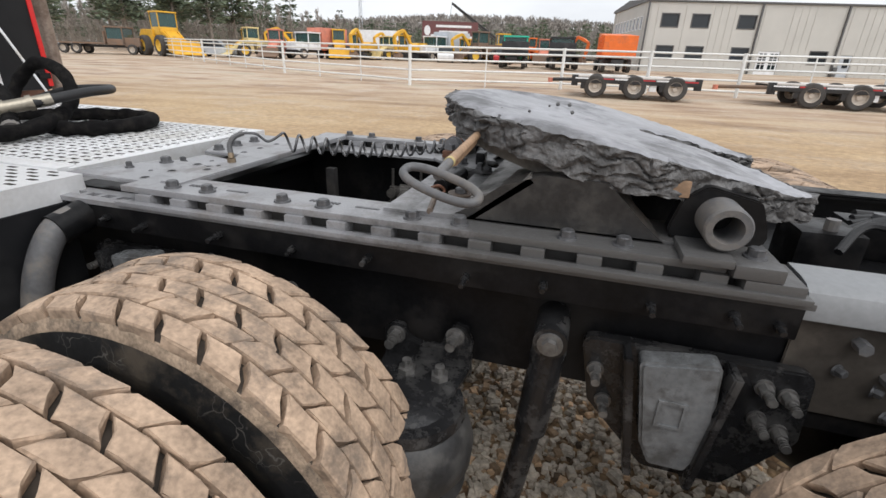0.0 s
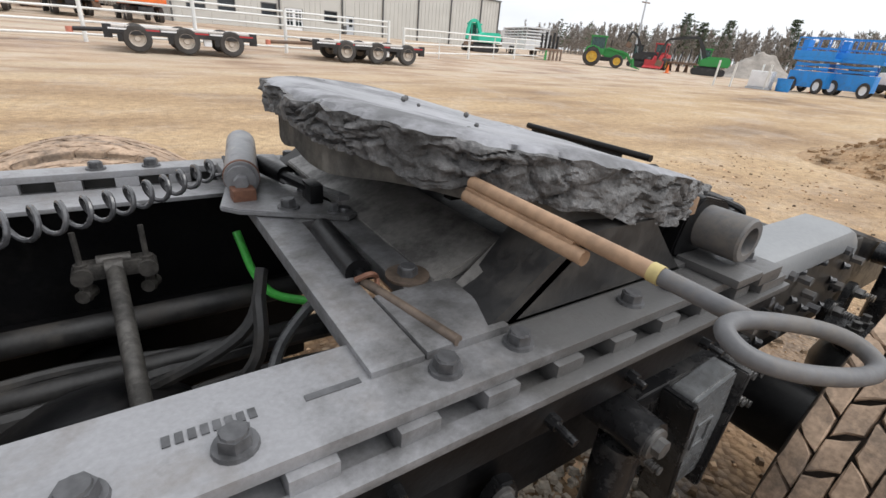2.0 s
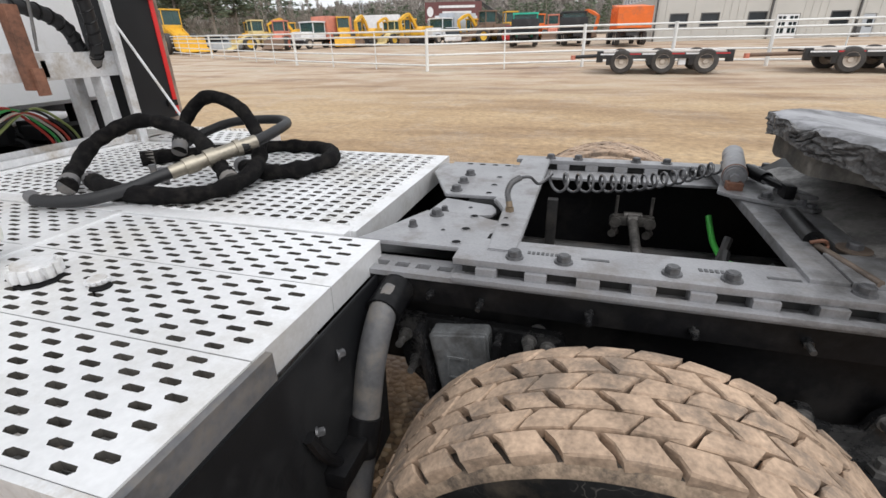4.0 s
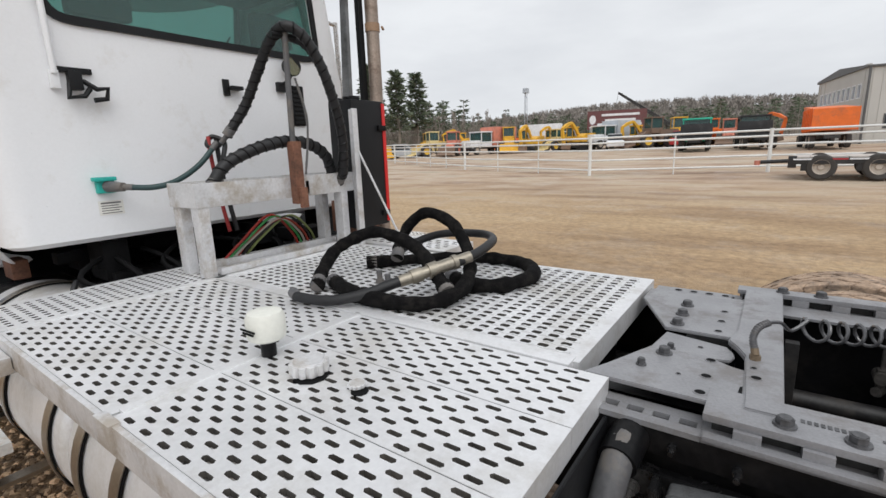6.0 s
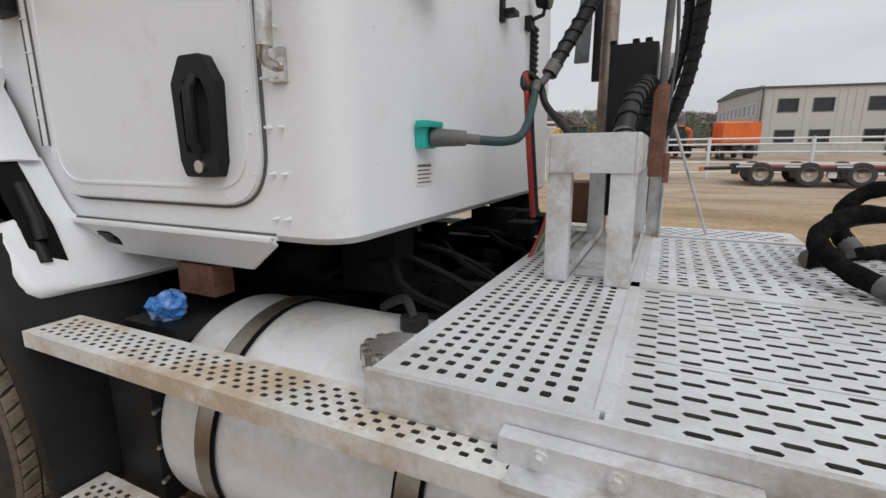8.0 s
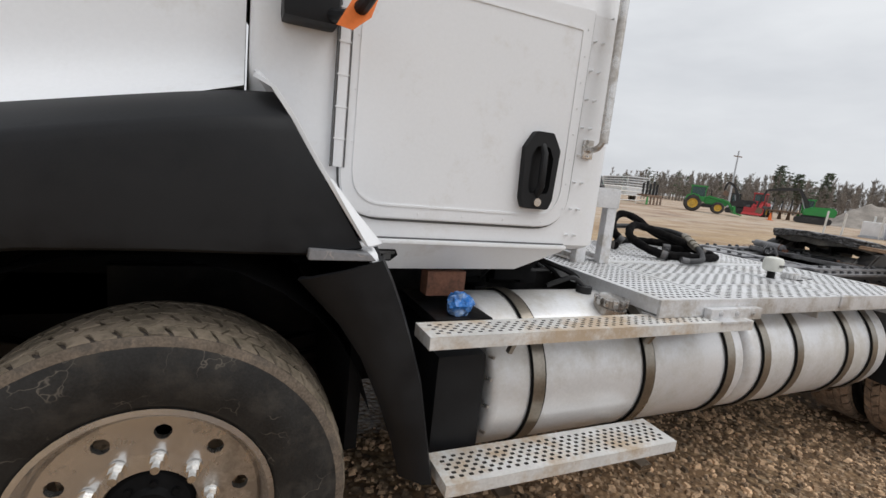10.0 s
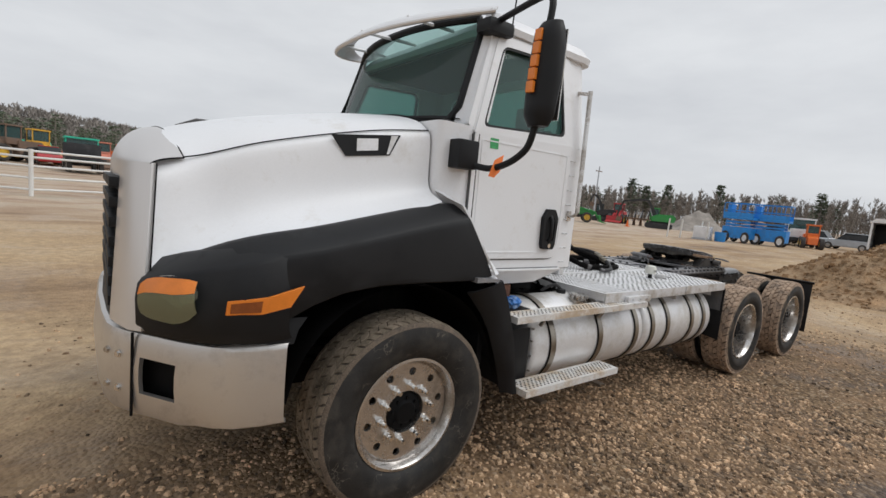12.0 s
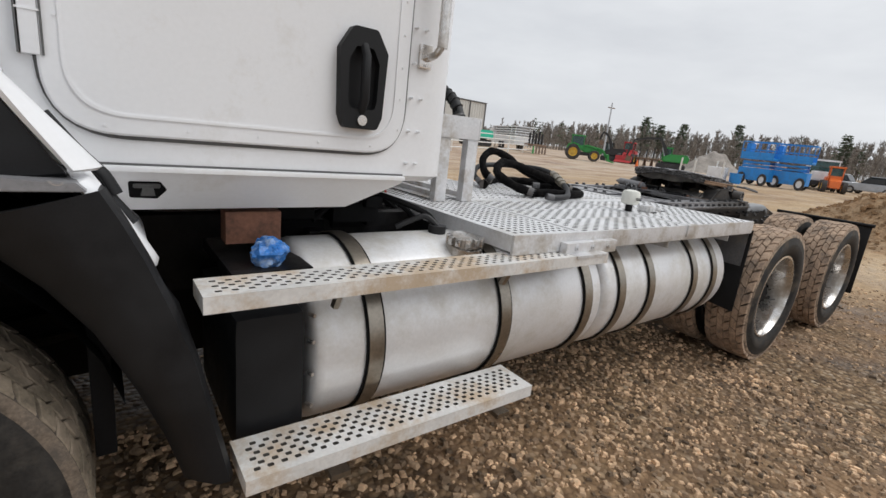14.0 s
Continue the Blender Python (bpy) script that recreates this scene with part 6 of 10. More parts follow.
# ---- rear face of the cab ----
plug = part("trailer_socket", bmesh.new(), M_TEAL, truck, "teal trailer plug in its socket")
bm = bmesh.new()
add_box(bm, CAB_R - 0.002, CAB_R + 0.03, -0.62, -0.55, 1.355, 1.42, 0.008)
add_box(bm, CAB_R + 0.01, CAB_R + 0.05, -0.635, -0.545, 1.41, 1.428, 0.006)
bm.to_mesh(plug.data)
bm.free()
bm = bmesh.new()
add_cyl(bm, (CAB_R + 0.03, -0.58, 1.385), (CAB_R + 0.12, -0.55, 1.382), 0.026, 0.02, seg=14)
part("plug_grip", bm, M_GREYD, plug)
hose([(CAB_R + 0.11, -0.55, 1.382), (CAB_R + 0.20, -0.46, 1.375), (-2.93, -0.36, 1.40), (-2.94, -0.24, 1.47), (-2.95, -0.14, 1.57)], 0.013, "dark green coiled trailer cable", "cable", False, mat("dark_cable", (0.02, 0.05, 0.05), 0.5), n=8)
part("caution_sticker", prism([(-0.62, 1.255), (-0.52, 1.255), (-0.52, 1.32), (-0.62, 1.32)], 0.0015, YZ(CAB_R + 0.0005)), mat("sticker_white", (0.75, 0.74, 0.70), 0.5, vary=0.03), truck, "white caution sticker with printed bars")
for k in range(5):
    part("print", box(CAB_R + 0.0018, CAB_R + 0.0024, -0.61, -0.53 - 0.01 * (k % 2), 1.262 + 0.011 * k, 1.266 + 0.011 * k + (0.003 if k == 4 else 0)), M_GREYD, truck)


def latch(y, z, w, h):
    bm = bmesh.new()
    x = CAB_R
    add_box(bm, x, x + 0.014, y - w * 0.55, y + w * 0.30, z + h * 0.86, z + h * 1.05, 0.003)
    add_box(bm, x + 0.004, x + 0.045, y - w * 0.34, y - w * 0.02, z + h * 0.30, z + h * 0.92, 0.006)
    add_tube(bm, [(x + 0.02, y - w * 0.30, z + h * 0.5), (x + 0.045, y - w * 0.42, z + h * 0.02), (x + 0.05, y - w * 0.05, z + h * 0.10), (x + 0.05, y + w * 0.10, z + h * 0.35)], 0.011, 8)
    add_tube(bm, [(x + 0.02, y + w * 0.02, z + h * 0.62), (x + 0.05, y + w * 0.28, z + h * 0.34), (x + 0.05, y + w * 0.55, z + h * 0.40), (x + 0.045, y + w * 0.50, z + h * 0.05), (x + 0.04, y + w * 0.18, z - h * 0.02)], 0.011, 8)
    part("glad_hand_bracket", bm, M_BLACKPL, truck, "black air coupling bracket on the cab wall")


latch(-0.60, 1.76, 0.15, 0.125)
bm = bmesh.new()
add_tube(bm, [(CAB_R + 0.02, -0.692, 1.86), (CAB_R + 0.03, -0.695, 2.1), (CAB_R + 0.03, -0.70, 2.52), (CAB_R, -0.70, 2.56)], 0.012, 10)
add_box(bm, CAB_R, CAB_R + 0.02, -0.71, -0.675, 1.80, 1.875, 0.006)
part("wall_grab_rail", bm, M_WHITE, truck, "thin white grab rail on the cab wall")
bm = bmesh.new()
add_box(bm, CAB_R, CAB_R + 0.014, 0.045, 0.08, 1.825, 1.91, 0.003)
add_box(bm, CAB_R, CAB_R + 0.05, 0.07, 0.14, 1.855, 1.875, 0.004)
part("bracket", bm, M_BLACKPL, truck)
bm = bmesh.new()
add_box(bm, CAB_R, CAB_R + 0.03, 0.38, 0.44, 1.87, 1.925, 0.004)
add_tube(bm, [(CAB_R + 0.03, 0.40, 1.91), (CAB_R + 0.07, 0.425, 1.93), (CAB_R + 0.07, 0.45, 1.965)], 0.009, 8)
add_cyl(bm, (CAB_R + 0.04, 0.455, 2.015), (CAB_R + 0.09, 0.45, 2.01), 0.045, 0.055, seg=24)
wk = part("work_lamp", bm, M_BLACKPL, truck, "round work lamp on the cab wall")
part("lens", cyl((CAB_R + 0.09, 0.45, 2.01), (CAB_R + 0.094, 0.45, 2.01), 0.05, seg=24), M_LENS, wk)
vent = part("cab_vent", box(CAB_R, CAB_R + 0.012, 0.478, 0.572, 1.675, 1.915, 0.01), M_BLACKPL, truck, "black louvred cab vent")
for k in range(9):
    z = 1.68 + 0.026 * k
    part("slat", box(CAB_R + 0.008, CAB_R + 0.02, 0.488, 0.562, z + 0.008, z + 0.020, 0.003), M_BLACKPL, vent)
bm = bmesh.new()
for y in [-0.8 + 0.115 * k for k in range(15)]:
    for z in (1.32, 1.62, 1.92):
        add_cyl(bm, (CAB_R - 0.001, y, z), (CAB_R + 0.002, y, z), 0.0035, 0.002, seg=8)
tagged(part("rivets", bm, M_WHITE, truck), kind="stuff")
for y, col, r in ((-0.15, mat("dark_red_hose", (0.30, 0.02, 0.02), 0.5, vary=0.2), 0.010), (-0.11, M_HOSE, 0.012)):
    part("air_line", tube(spline([(-2.985, y - 0.01, 1.60), (-2.975, y - 0.015, 1.52), (-2.97, y - 0.01, 1.42), (-2.96, y, 1.28), (-2.95, y + 0.02, 1.12)], 6), r, 8), col, stand)
rnd = random.Random(8)
for k, col in enumerate(((0.35, 0.03, 0.02), (0.05, 0.30, 0.08), (0.5, 0.45, 0.4), (0.4, 0.05, 0.03), (0.02, 0.02, 0.02), (0.25, 0.30, 0.10))):
    o = 0.025 * k
    pts = [(-2.95, -0.19 + o, 0.97), (-2.93, -0.09 + o, 1.05 + rnd.uniform(0, 0.03)), (-2.92, 0.09 + o, 1.14 + rnd.uniform(0, 0.04)), (-2.93, 0.22 + o, 1.07), (-2.95, 0.28 + o, 0.97), (-3.0, 0.29 + o, 0.88)]
    tagged(part("air_hose", tube(spline(pts, 8), 0.0065, 8), mat("hose_colour", col, 0.5, vary=0.15)), "coloured air hose looped behind the cab", "hose", "air hoses")

# exhaust side: stack with clamps, mounting struts, black box with a red edge
stack = part("exhaust_pipe", tube([(-2.86, 0.94, 0.90), (-2.86, 0.94, 3.2)], 0.042, 20), mat("dirty_exhaust", (0.33, 0.265, 0.22), 0.45, 0.55, vary=0.2, scale=5, dirt=(0.15, 0.10, 0.075), dirt_amount=0.4, dirt_scale=6), truck, "tall dirty metal exhaust stack")
for z in (2.25, 2.95):
    bm = bmesh.new()
    add_cyl(bm, (-2.86, 0.94, z), (-2.86, 0.94, z + 0.05), 0.047, seg=20)
    add_cyl(bm, (-2.80, 0.965, z + 0.025), (-2.83, 1.01, z + 0.025), 0.008, seg=8)
    part("stack_clamp", bm, M_TANROD, stack, "rust-brown band clamp")
part("stack_guard", prism([(-3.005, 1.78), (-2.935, 1.78), (-2.90, 3.0), (-2.93, 3.0)], 0.03, XZ(0.80, -1), 0.003), M_PAD, truck, "dark sloping strut beside the stack")
part("stack_mount", box(-2.93, -2.895, 0.86, 0.90, 1.70, 3.0, 0.006), M_BLACKPL, truck)
bx = part("after_treatment_box", box(-2.80, -2.605, 0.462, 0.722, 1.06, 1.79, 0.022), M_BLACKPL, truck, "black box beside the cab with a red edge strip")
part("red_strip", box(-2.618, -2.600, 0.700, 0.7245, 1.08, 1.775, 0.003), M_RED, bx, "red reflective strip")
for z in (1.12, 1.62):
    part("hinge", box(-2.607, -2.590, 0.655, 0.715, z, z + 0.03, 0.003), M_FRAME, bx)
for x in (-2.79, -2.70, -2.65):
    part("lifting_lug", box(x - 0.014, x + 0.014, 0.50, 0.56, 1.785, 1.812, 0.006), M_FRAME, bx)
part("stack_bracket", box(-3.0, -2.81, 0.60, 0.84, 1.0, 1.20, 0.01), M_DIRT, truck)

# dark clutter under the back of the cab
rnd = random.Random(21)
bm = bmesh.new()
for k in range(26):
    x, y, z = rnd.uniform(-3.6, -3.02), rnd.uniform(-0.7, 0.6), rnd.uniform(0.78, 1.08)
    a, b, c = rnd.uniform(0.02, 0.09), rnd.uniform(0.02, 0.1), rnd.uniform(0.02, 0.06)
    add_box(bm, x - a, x + a, y - b, y + b, z - c, z + c, 0.008)
for k in range(9):
    y = rnd.uniform(-0.7, 0.5)
    add_tube(bm, spline([(-3.5, y, 0.95), (-3.3, y + rnd.uniform(-0.1, 0.1), 1.05), (-3.1, y + rnd.uniform(-0.2, 0.2), 1.0), (-2.95, y, 0.9)], 5), 0.012, 6)
tagged(part("underbody_clutter", bm, M_DARK, truck, "dark hoses and brackets under the cab"), kind="stuff")
part("cab_mount", box(-3.42, -3.22, -0.62, -0.50, 0.93, 1.13, 0.03), M_DARK, truck)
part("cab_mount", box(-3.42, -3.18, 0.70, 0.86, 0.93, 1.13, 0.03), M_BLACKPL, truck)
part("brown_bracket", box(-3.84, -3.685, -0.86, -0.79, 0.935, 1.03, 0.006), M_DIRT, truck, "brown rusty bracket")
part("dark_tray", box(-3.86, -3.64, -1.02, -0.62, 0.86, 0.90, 0.01), M_FRAME, truck)


def rag():
    bm = bmesh.new()
    bmesh.ops.create_icosphere(bm, subdivisions=4, radius=0.048, matrix=pose(-3.745, -0.96, 0.932))
    for v in bm.verts:
        d = v.co - Vector((-3.745, -0.96, 0.932))
        k = noise.noise(v.co * 17) * 0.022 - abs(noise.noise(v.co * 33)) * 0.022 + 0.008 - abs(noise.noise(v.co * 70)) * 0.008
        v.co += d.normalized() * k
        if v.co.z < 0.895:
            v.co.z = 0.897
    m = mat("blue_tarp", (0.03, 0.17, 0.50), 0.35, vary=0.4, scale=16, bump=0.4, dirt=(0.5, 0.6, 0.7), dirt_amount=0.25, dirt_scale=14)
    tagged(part("bundled_rag", bm, m, None, "", 25), "crumpled blue plastic wrapped over a filler neck", "rag")


rag()

# ---- hose bundle on the deck ----
HR = 0.026
Z0 = DZ + HR + 0.004
hose([(-2.02, -0.34, Z0), (-2.10, -0.24, Z0 + 0.03), (-2.14, -0.12, Z0 + 0.09), (-2.035, -0.03, 1.165), (-1.90, -0.02, 1.155), (-1.76, -0.05, 1.12), (-1.63, -0.13, 1.07), (-1.52, -0.20, Z0 + 0.01)],
     HR, "thick black sleeved hydraulic hose coiled on the deck", wrap=False, wob=0.28, material=M_SLEEVE)
hose([(-2.02, -0.26, Z0), (-1.86, -0.33, Z0), (-1.68, -0.35, Z0), (-1.54, -0.30, Z0), (-1.50, -0.16, Z0 + 0.01), (-1.56, 0.0, Z0 + 0.04), (-1.66, 0.13, 1.11), (-1.77, 0.19, 1.19), (-1.91, 0.207, 1.225), (-2.00, 0.19, 1.17), (-2.02, 0.14, 1.09), (-1.99, 0.08, Z0 + 0.02)],
     HR, "thick black sleeved hydraulic hose coiled on the deck", wrap=False, wob=0.28, material=M_SLEEVE)
hose([(-2.12, 0.02, Z0), (-1.95, 0.18, Z0), (-1.78, 0.30, Z0), (-1.62, 0.35, Z0), (-1.48, 0.31, Z0), (-1.385, 0.17, Z0), (-1.42, 0.0, Z0), (-1.54, -0.05, Z0), (-1.66, 0.02, Z0)],
     HR, "thick black sleeved hydraulic hose coiled on the deck", wrap=False, wob=0.28, material=M_SLEEVE)
hose([(-2.03, -0.44, DZ + 0.03), (-1.97, -0.455, DZ + 0.025), (-1.84, -0.43, DZ + 0.028), (-1.75, -0.36, DZ + 0.045), (-1.69, -0.29, 1.055), (-1.61, -0.16, 1.085), (-1.54, -0.04, 1.112), (-1.54, 0.10, 1.13), (-1.60, 0.24, 1.13), (-1.72, 0.33, 1.125), (-1.92, 0.31, 1.11), (-2.04, 0.22, 1.06), (-2.06, 0.12, DZ + 0.03)],
     0.018, "smooth black hydraulic hose with a coupling on the deck", wrap=False, wob=0.02)
c0, c1 = Vector((-1.82, -0.50, 1.004)), Vector((-1.535, -0.035, 1.115))
M_CPL = mat("dull_brass", (0.30, 0.27, 0.22), 0.4, 0.7, vary=0.15)
cpl = thing("hose_coupling", "dull metal quick coupling on the coiled hose", "coupling")
for a, b, r in ((0.0, 0.16, 0.021), (0.16, 0.3, 0.026), (0.3, 0.4, 0.021), (0.4, 0.52, 0.028), (0.52, 0.74, 0.023), (0.74, 0.80, 0.027), (0.80, 1.0, 0.021)):
    part("collar" if r > 0.025 else "sleeve", cyl(c0.lerp(c1, 0.5 + a * 0.5), c0.lerp(c1, 0.5 + b * 0.5), r, seg=18), M_CPL, cpl)
for x, y, a in ((-1.90, -0.13, 20), (-1.83, -0.16, 60)):
    bm = bmesh.new()
    add_cyl(bm, (x, y, DZ + 0.02), (x, y, DZ + 0.055), 0.010, 0.012, seg=12)
    add_cyl(bm, (x, y, DZ + 0.005), (x, y, DZ + 0.02), 0.016, seg=6)
    tagged(part("hose_fitting", bm, M_GREYD), "dark threaded hose fitting standing on the deck", "fitting")
part("antenna", tube([(-3.96, -0.90, 2.62), (-3.95, -0.91, 2.9), (-3.93, -0.925, 3.35)], 0.005, 6), M_DARK, truck, "thin black whip antenna")

# ---- slider rails and fifth wheel ----
fifth = new("fifth_wheel")
fifth.empty_display_size = 0.1
fifth.parent = truck
fifth["label"] = "sliding fifth wheel caked with grey grease"
M_SLIDE = mat("dusty_slider_steel", (0.25, 0.25, 0.262), 0.36, 0.1, vary=0.12, scale=9, fine=180, bump=0.35, dirt=(0.17, 0.155, 0.145), dirt_amount=0.3, dirt_scale=6, spec=0.6)


def greased(m, x0, x1, tone):
    """Spreads dark grease over the rear end of the slider, with a ragged border along x."""
    n, l = m.node_tree.nodes, m.node_tree.links
    b = n["Principled BSDF"]
    tc, sep, rag_n = n.new("ShaderNodeTexCoord"), n.new("ShaderNodeSeparateXYZ"), n.new("ShaderNodeTexNoise")
    rag_n.inputs["Scale"].default_value, rag_n.inputs["Detail"].default_value, rag_n.inputs["Roughness"].default_value = 9.0, 8.0, 0.7
    l.new(tc.outputs["Object"], sep.inputs[0])
    l.new(tc.outputs["Object"], rag_n.inputs["Vector"])
    add, rng, mixc = n.new("ShaderNodeMath"), n.new("ShaderNodeMapRange"), n.new("ShaderNodeMix")
    add.operation = "MULTIPLY_ADD"
    add.inputs[1].default_value = 1.1
    l.new(rag_n.outputs["Fac"], add.inputs[0])
    l.new(sep.outputs["X"], add.inputs[2])
    rng.inputs["From Min"].default_value, rng.inputs["From Max"].default_value = x0 + 0.55, x1 + 0.55
    rng.inputs["To Max"].default_value = 0.88
    l.new(add.outputs[0], rng.inputs["Value"])
    mixc.data_type = "RGBA"
    mixc.inputs[7].default_value = (*tone, 1)
    l.new(rng.outputs[0], mixc.inputs["Factor"])
    l.new(b.inputs["Base Color"].links[0].from_socket, mixc.inputs[6])
    l.new(mixc.outputs[2], b.inputs["Base Color"])


greased(M_SLIDE, -0.16, 0.12, (0.062, 0.060, 0.058))
# dirty bar behind the teeth; shade under the top plate is in its colour
M_TOOTH = mat("shaded_dirty_rail_bar", (0.035, 0.034, 0.033), 0.5, vary=0.3, scale=14, bump=0.4, dirt=(0.07, 0.063, 0.058), dirt_amount=0.3, dirt_scale=9)
greased(M_TOOTH, -0.05, 0.25, (0.035, 0.033, 0.032))
M_LINE = mat("dusty_air_line", (0.028, 0.027, 0.027), 0.45, vary=0.35, scale=14, bump=0.2, dirt=(0.07, 0.062, 0.055), dirt_amount=0.3, dirt_scale=10)
M_BOLT = mat("greasy_bolt", (0.10, 0.10, 0.105), 0.42, 0.4, vary=0.3, scale=30, bump=0.4)
M_COIL = mat("black_coil_line", (0.075, 0.075, 0.08), 0.22, vary=0.2, scale=30, bump=0.1, spec=0.9)


def hex_bolt(r=0.019, h=0.016):
    bm = bmesh.new()
    add_cyl(bm, (0, 0, 0), (0, 0, 0.004), r * 1.32, r * 1.26, seg=18)
    add_cyl(bm, (0, 0, 0.004), (0, 0, 0.006 + h), r, r * 0.97, seg=6)
    add_cyl(bm, (0, 0, 0.006 + h), (0, 0, 0.008 + h), r * 0.8, r * 0.74, seg=12)
    me = bpy.data.meshes.new("bolt")
    bm.to_mesh(me)
    bm.free()
    me.materials.append(M_BOLT)
    return me


BOLT, BOLT_S = hex_bolt(0.0145, 0.0095), hex_bolt(0.009, 0.009)
rb = random.Random(3)


def bolt_at(parent, x, y, z, small=False, turn=(0, 0), jitter=True):
    return shared("bolt", BOLT_S if small else BOLT, parent, pose(x, y, z, turn[0], turn[1], rb.uniform(0, 60) if jitter else 0))


BOLTS_X = (-0.609, -0.509, -0.307, -0.205, 0.0, 0.101, 0.31, 0.41)


def slider_rail(s):
    """The slotted rail on one side of the frame: s = -1 near, 1 far."""
    holes = (-0.91, -0.86, -0.81, -0.76)
    far = s > 0
    Y = lambda a, b: (min(a * s, b * s), max(a * s, b * s))
    bm = bmesh.new()
    # base angle, with slots in the length ahead of the rail
    y0, y1 = Y(0.405, 0.498)
    add_box(bm, -0.735, 0.712, y0, y1, 0.933, 0.945, 0.002)
    ym = 0.46 * s
    for a, b in ((y0, ym - 0.011), (ym + 0.011, y1)):
        add_box(bm, -1.0, -0.735, a, b, 0.933, 0.945)
    xs = [-1.0] + [v for h in holes for v in (h - 0.016, h + 0.016)] + [-0.735]
    for k in range(0, len(xs), 2):
        add_box(bm, xs[k], xs[k + 1], ym - 0.011, ym + 0.011, 0.933, 0.945)
    rail = part("slider_rail", bm, M_SLIDE, fifth, "dusty steel slider rail with square teeth")
    y0, y1 = Y(0.484, 0.496)
    part("base_angle", box(-1.0, 0.70, y0, y1, 0.875, 0.934, 0.002), M_FRAME, rail, "black angle under the slider rail")
    # toothed bar
    bm = bmesh.new()
    y0, y1 = Y(0.455, 0.494)
    add_box(bm, -0.72, 0.66, *(Y(0.458, 0.48) if far else Y(0.40, 0.458)), 0.945, 0.972)
    part("toothed_bar", bm, M_TOOTH, rail)
    if far:
        y0, y1 = 0.422, 0.46
    x = -0.70
    while x < 0.58:
        part("tooth", box(x + 0.016, x + 0.060, y0, y1, 0.945, 0.9728, 0.002), M_SLIDE, rail)
        x += 0.1016
    # lips under and over the teeth
    bm = bmesh.new()
    add_box(bm, -0.73, 0.70, *Y(0.49, 0.512), 0.945, 0.956, 0.002)
    part("lower_lip", bm, M_SLIDE, rail)
    bm = bmesh.new()
    add_box(bm, -0.735, 0.575, *Y(0.365 if not far else 0.425, 0.485), 0.973, 0.988, 0.003)
    top = part("top_plate", bm, M_SLIDE, rail, "flat grey top plate with embossed letters")
    if far:
        part("inner_plate", box(-0.72, 0.2, 0.315, 0.42, 0.944, 0.953, 0.002), M_SLIDE, rail)
    for x in BOLTS_X:
        bolt_at(top, x, 0.452 * s, 0.988)
    return rail, top


rail_near, top_near = slider_rail(-1)
slider_rail(1)
# embossed maker's word and part marks, as plain bars
bm = bmesh.new()
for k in range(8):
    add_box(bm, -0.585 + k * 0.0095 + 0.0, -0.585 + k * 0.0095 + 0.0062, -0.428, -0.416, 0.987, 0.9895)
for k in range(8):
    add_box(bm, -0.255 + k * 0.0095, -0.255 + k * 0.0095 + 0.0062, -0.428, -0.416, 0.987, 0.9895)
for x0 in (-0.475, -0.14):
    add_box(bm, x0, x0 + 0.055, -0.430, -0.422, 0.987, 0.9892)
tagged(part("embossing", bm, M_BOLT, top_near), kind="stuff")

# stop blocks at the rail's rear end
for x0, x1, z0, z1 in ((0.58, 0.655, 0.974, 0.998), (0.60, 0.69, 0.945, 0.974), (0.50, 0.58, 0.988, 1.003)):
    part("stop_block", box(x0, x1, -0.505, -0.40, z0, z1, 0.005), M_SLIDE, rail_near)
bolt_at(rail_near, 0.62, -0.455, 0.998)

# bolts through the angle under the rail
for k, x in enumerate((-0.78, -0.67, -0.45, -0.26, -0.08, 0.13, 0.28, 0.47, 0.60, 0.67)):
    bm = bmesh.new()
    z = 0.905 - 0.008 * (k % 2)
    add_cyl(bm, (x, -0.496, z), (x, -0.510, z), 0.0095, 0.009, seg=6)
    add_cyl(bm, (x, -0.508, z), (x, -0.522 - 0.008 * (k % 3), z - 0.002), 0.0055, seg=10)
    part("stud", bm, M_CAST, rail_near)

# plates ahead of the rails
gp = part("gusset_plate", prism([(-0.985, -0.43), (-0.95, -0.36), (-0.885, -0.207), (-0.762, -0.203), (-0.707, -0.235), (-0.66, -0.25), (-0.66, -0.43)], 0.010, XY(0.976), 0.002), M_SLIDE, fifth, "grey frame gusset plate with bolts and holes")
bm = prism([(-0.89, -0.20), (-0.872, -0.062), (-0.725, -0.098), (-0.71, -0.125), (-0.704, -0.155), (-0.712, -0.182), (-0.762, -0.196)], 0.008, XY(0.968), 0.002)
cpl_ = part("center_plate", bm, M_SLIDE, fifth)
gp2 = part("gusset_plate", prism([(-0.99, 0.19), (-0.878, -0.055), (-0.66, -0.05), (-0.66, 0.31), (-0.99, 0.31)], 0.010, XY(0.976), 0.002), M_SLIDE, fifth, "grey frame gusset plate with bolts and holes")
bolt_at(gp, -0.847, -0.238, 0.986)
bolt_at(gp, -0.88, -0.33, 0.986, True)
bolt_at(cpl_, -0.842, -0.182, 0.976, True)
for y in (0.167, 0.073, -0.015):
    bolt_at(gp2, -0.854, y, 0.986)


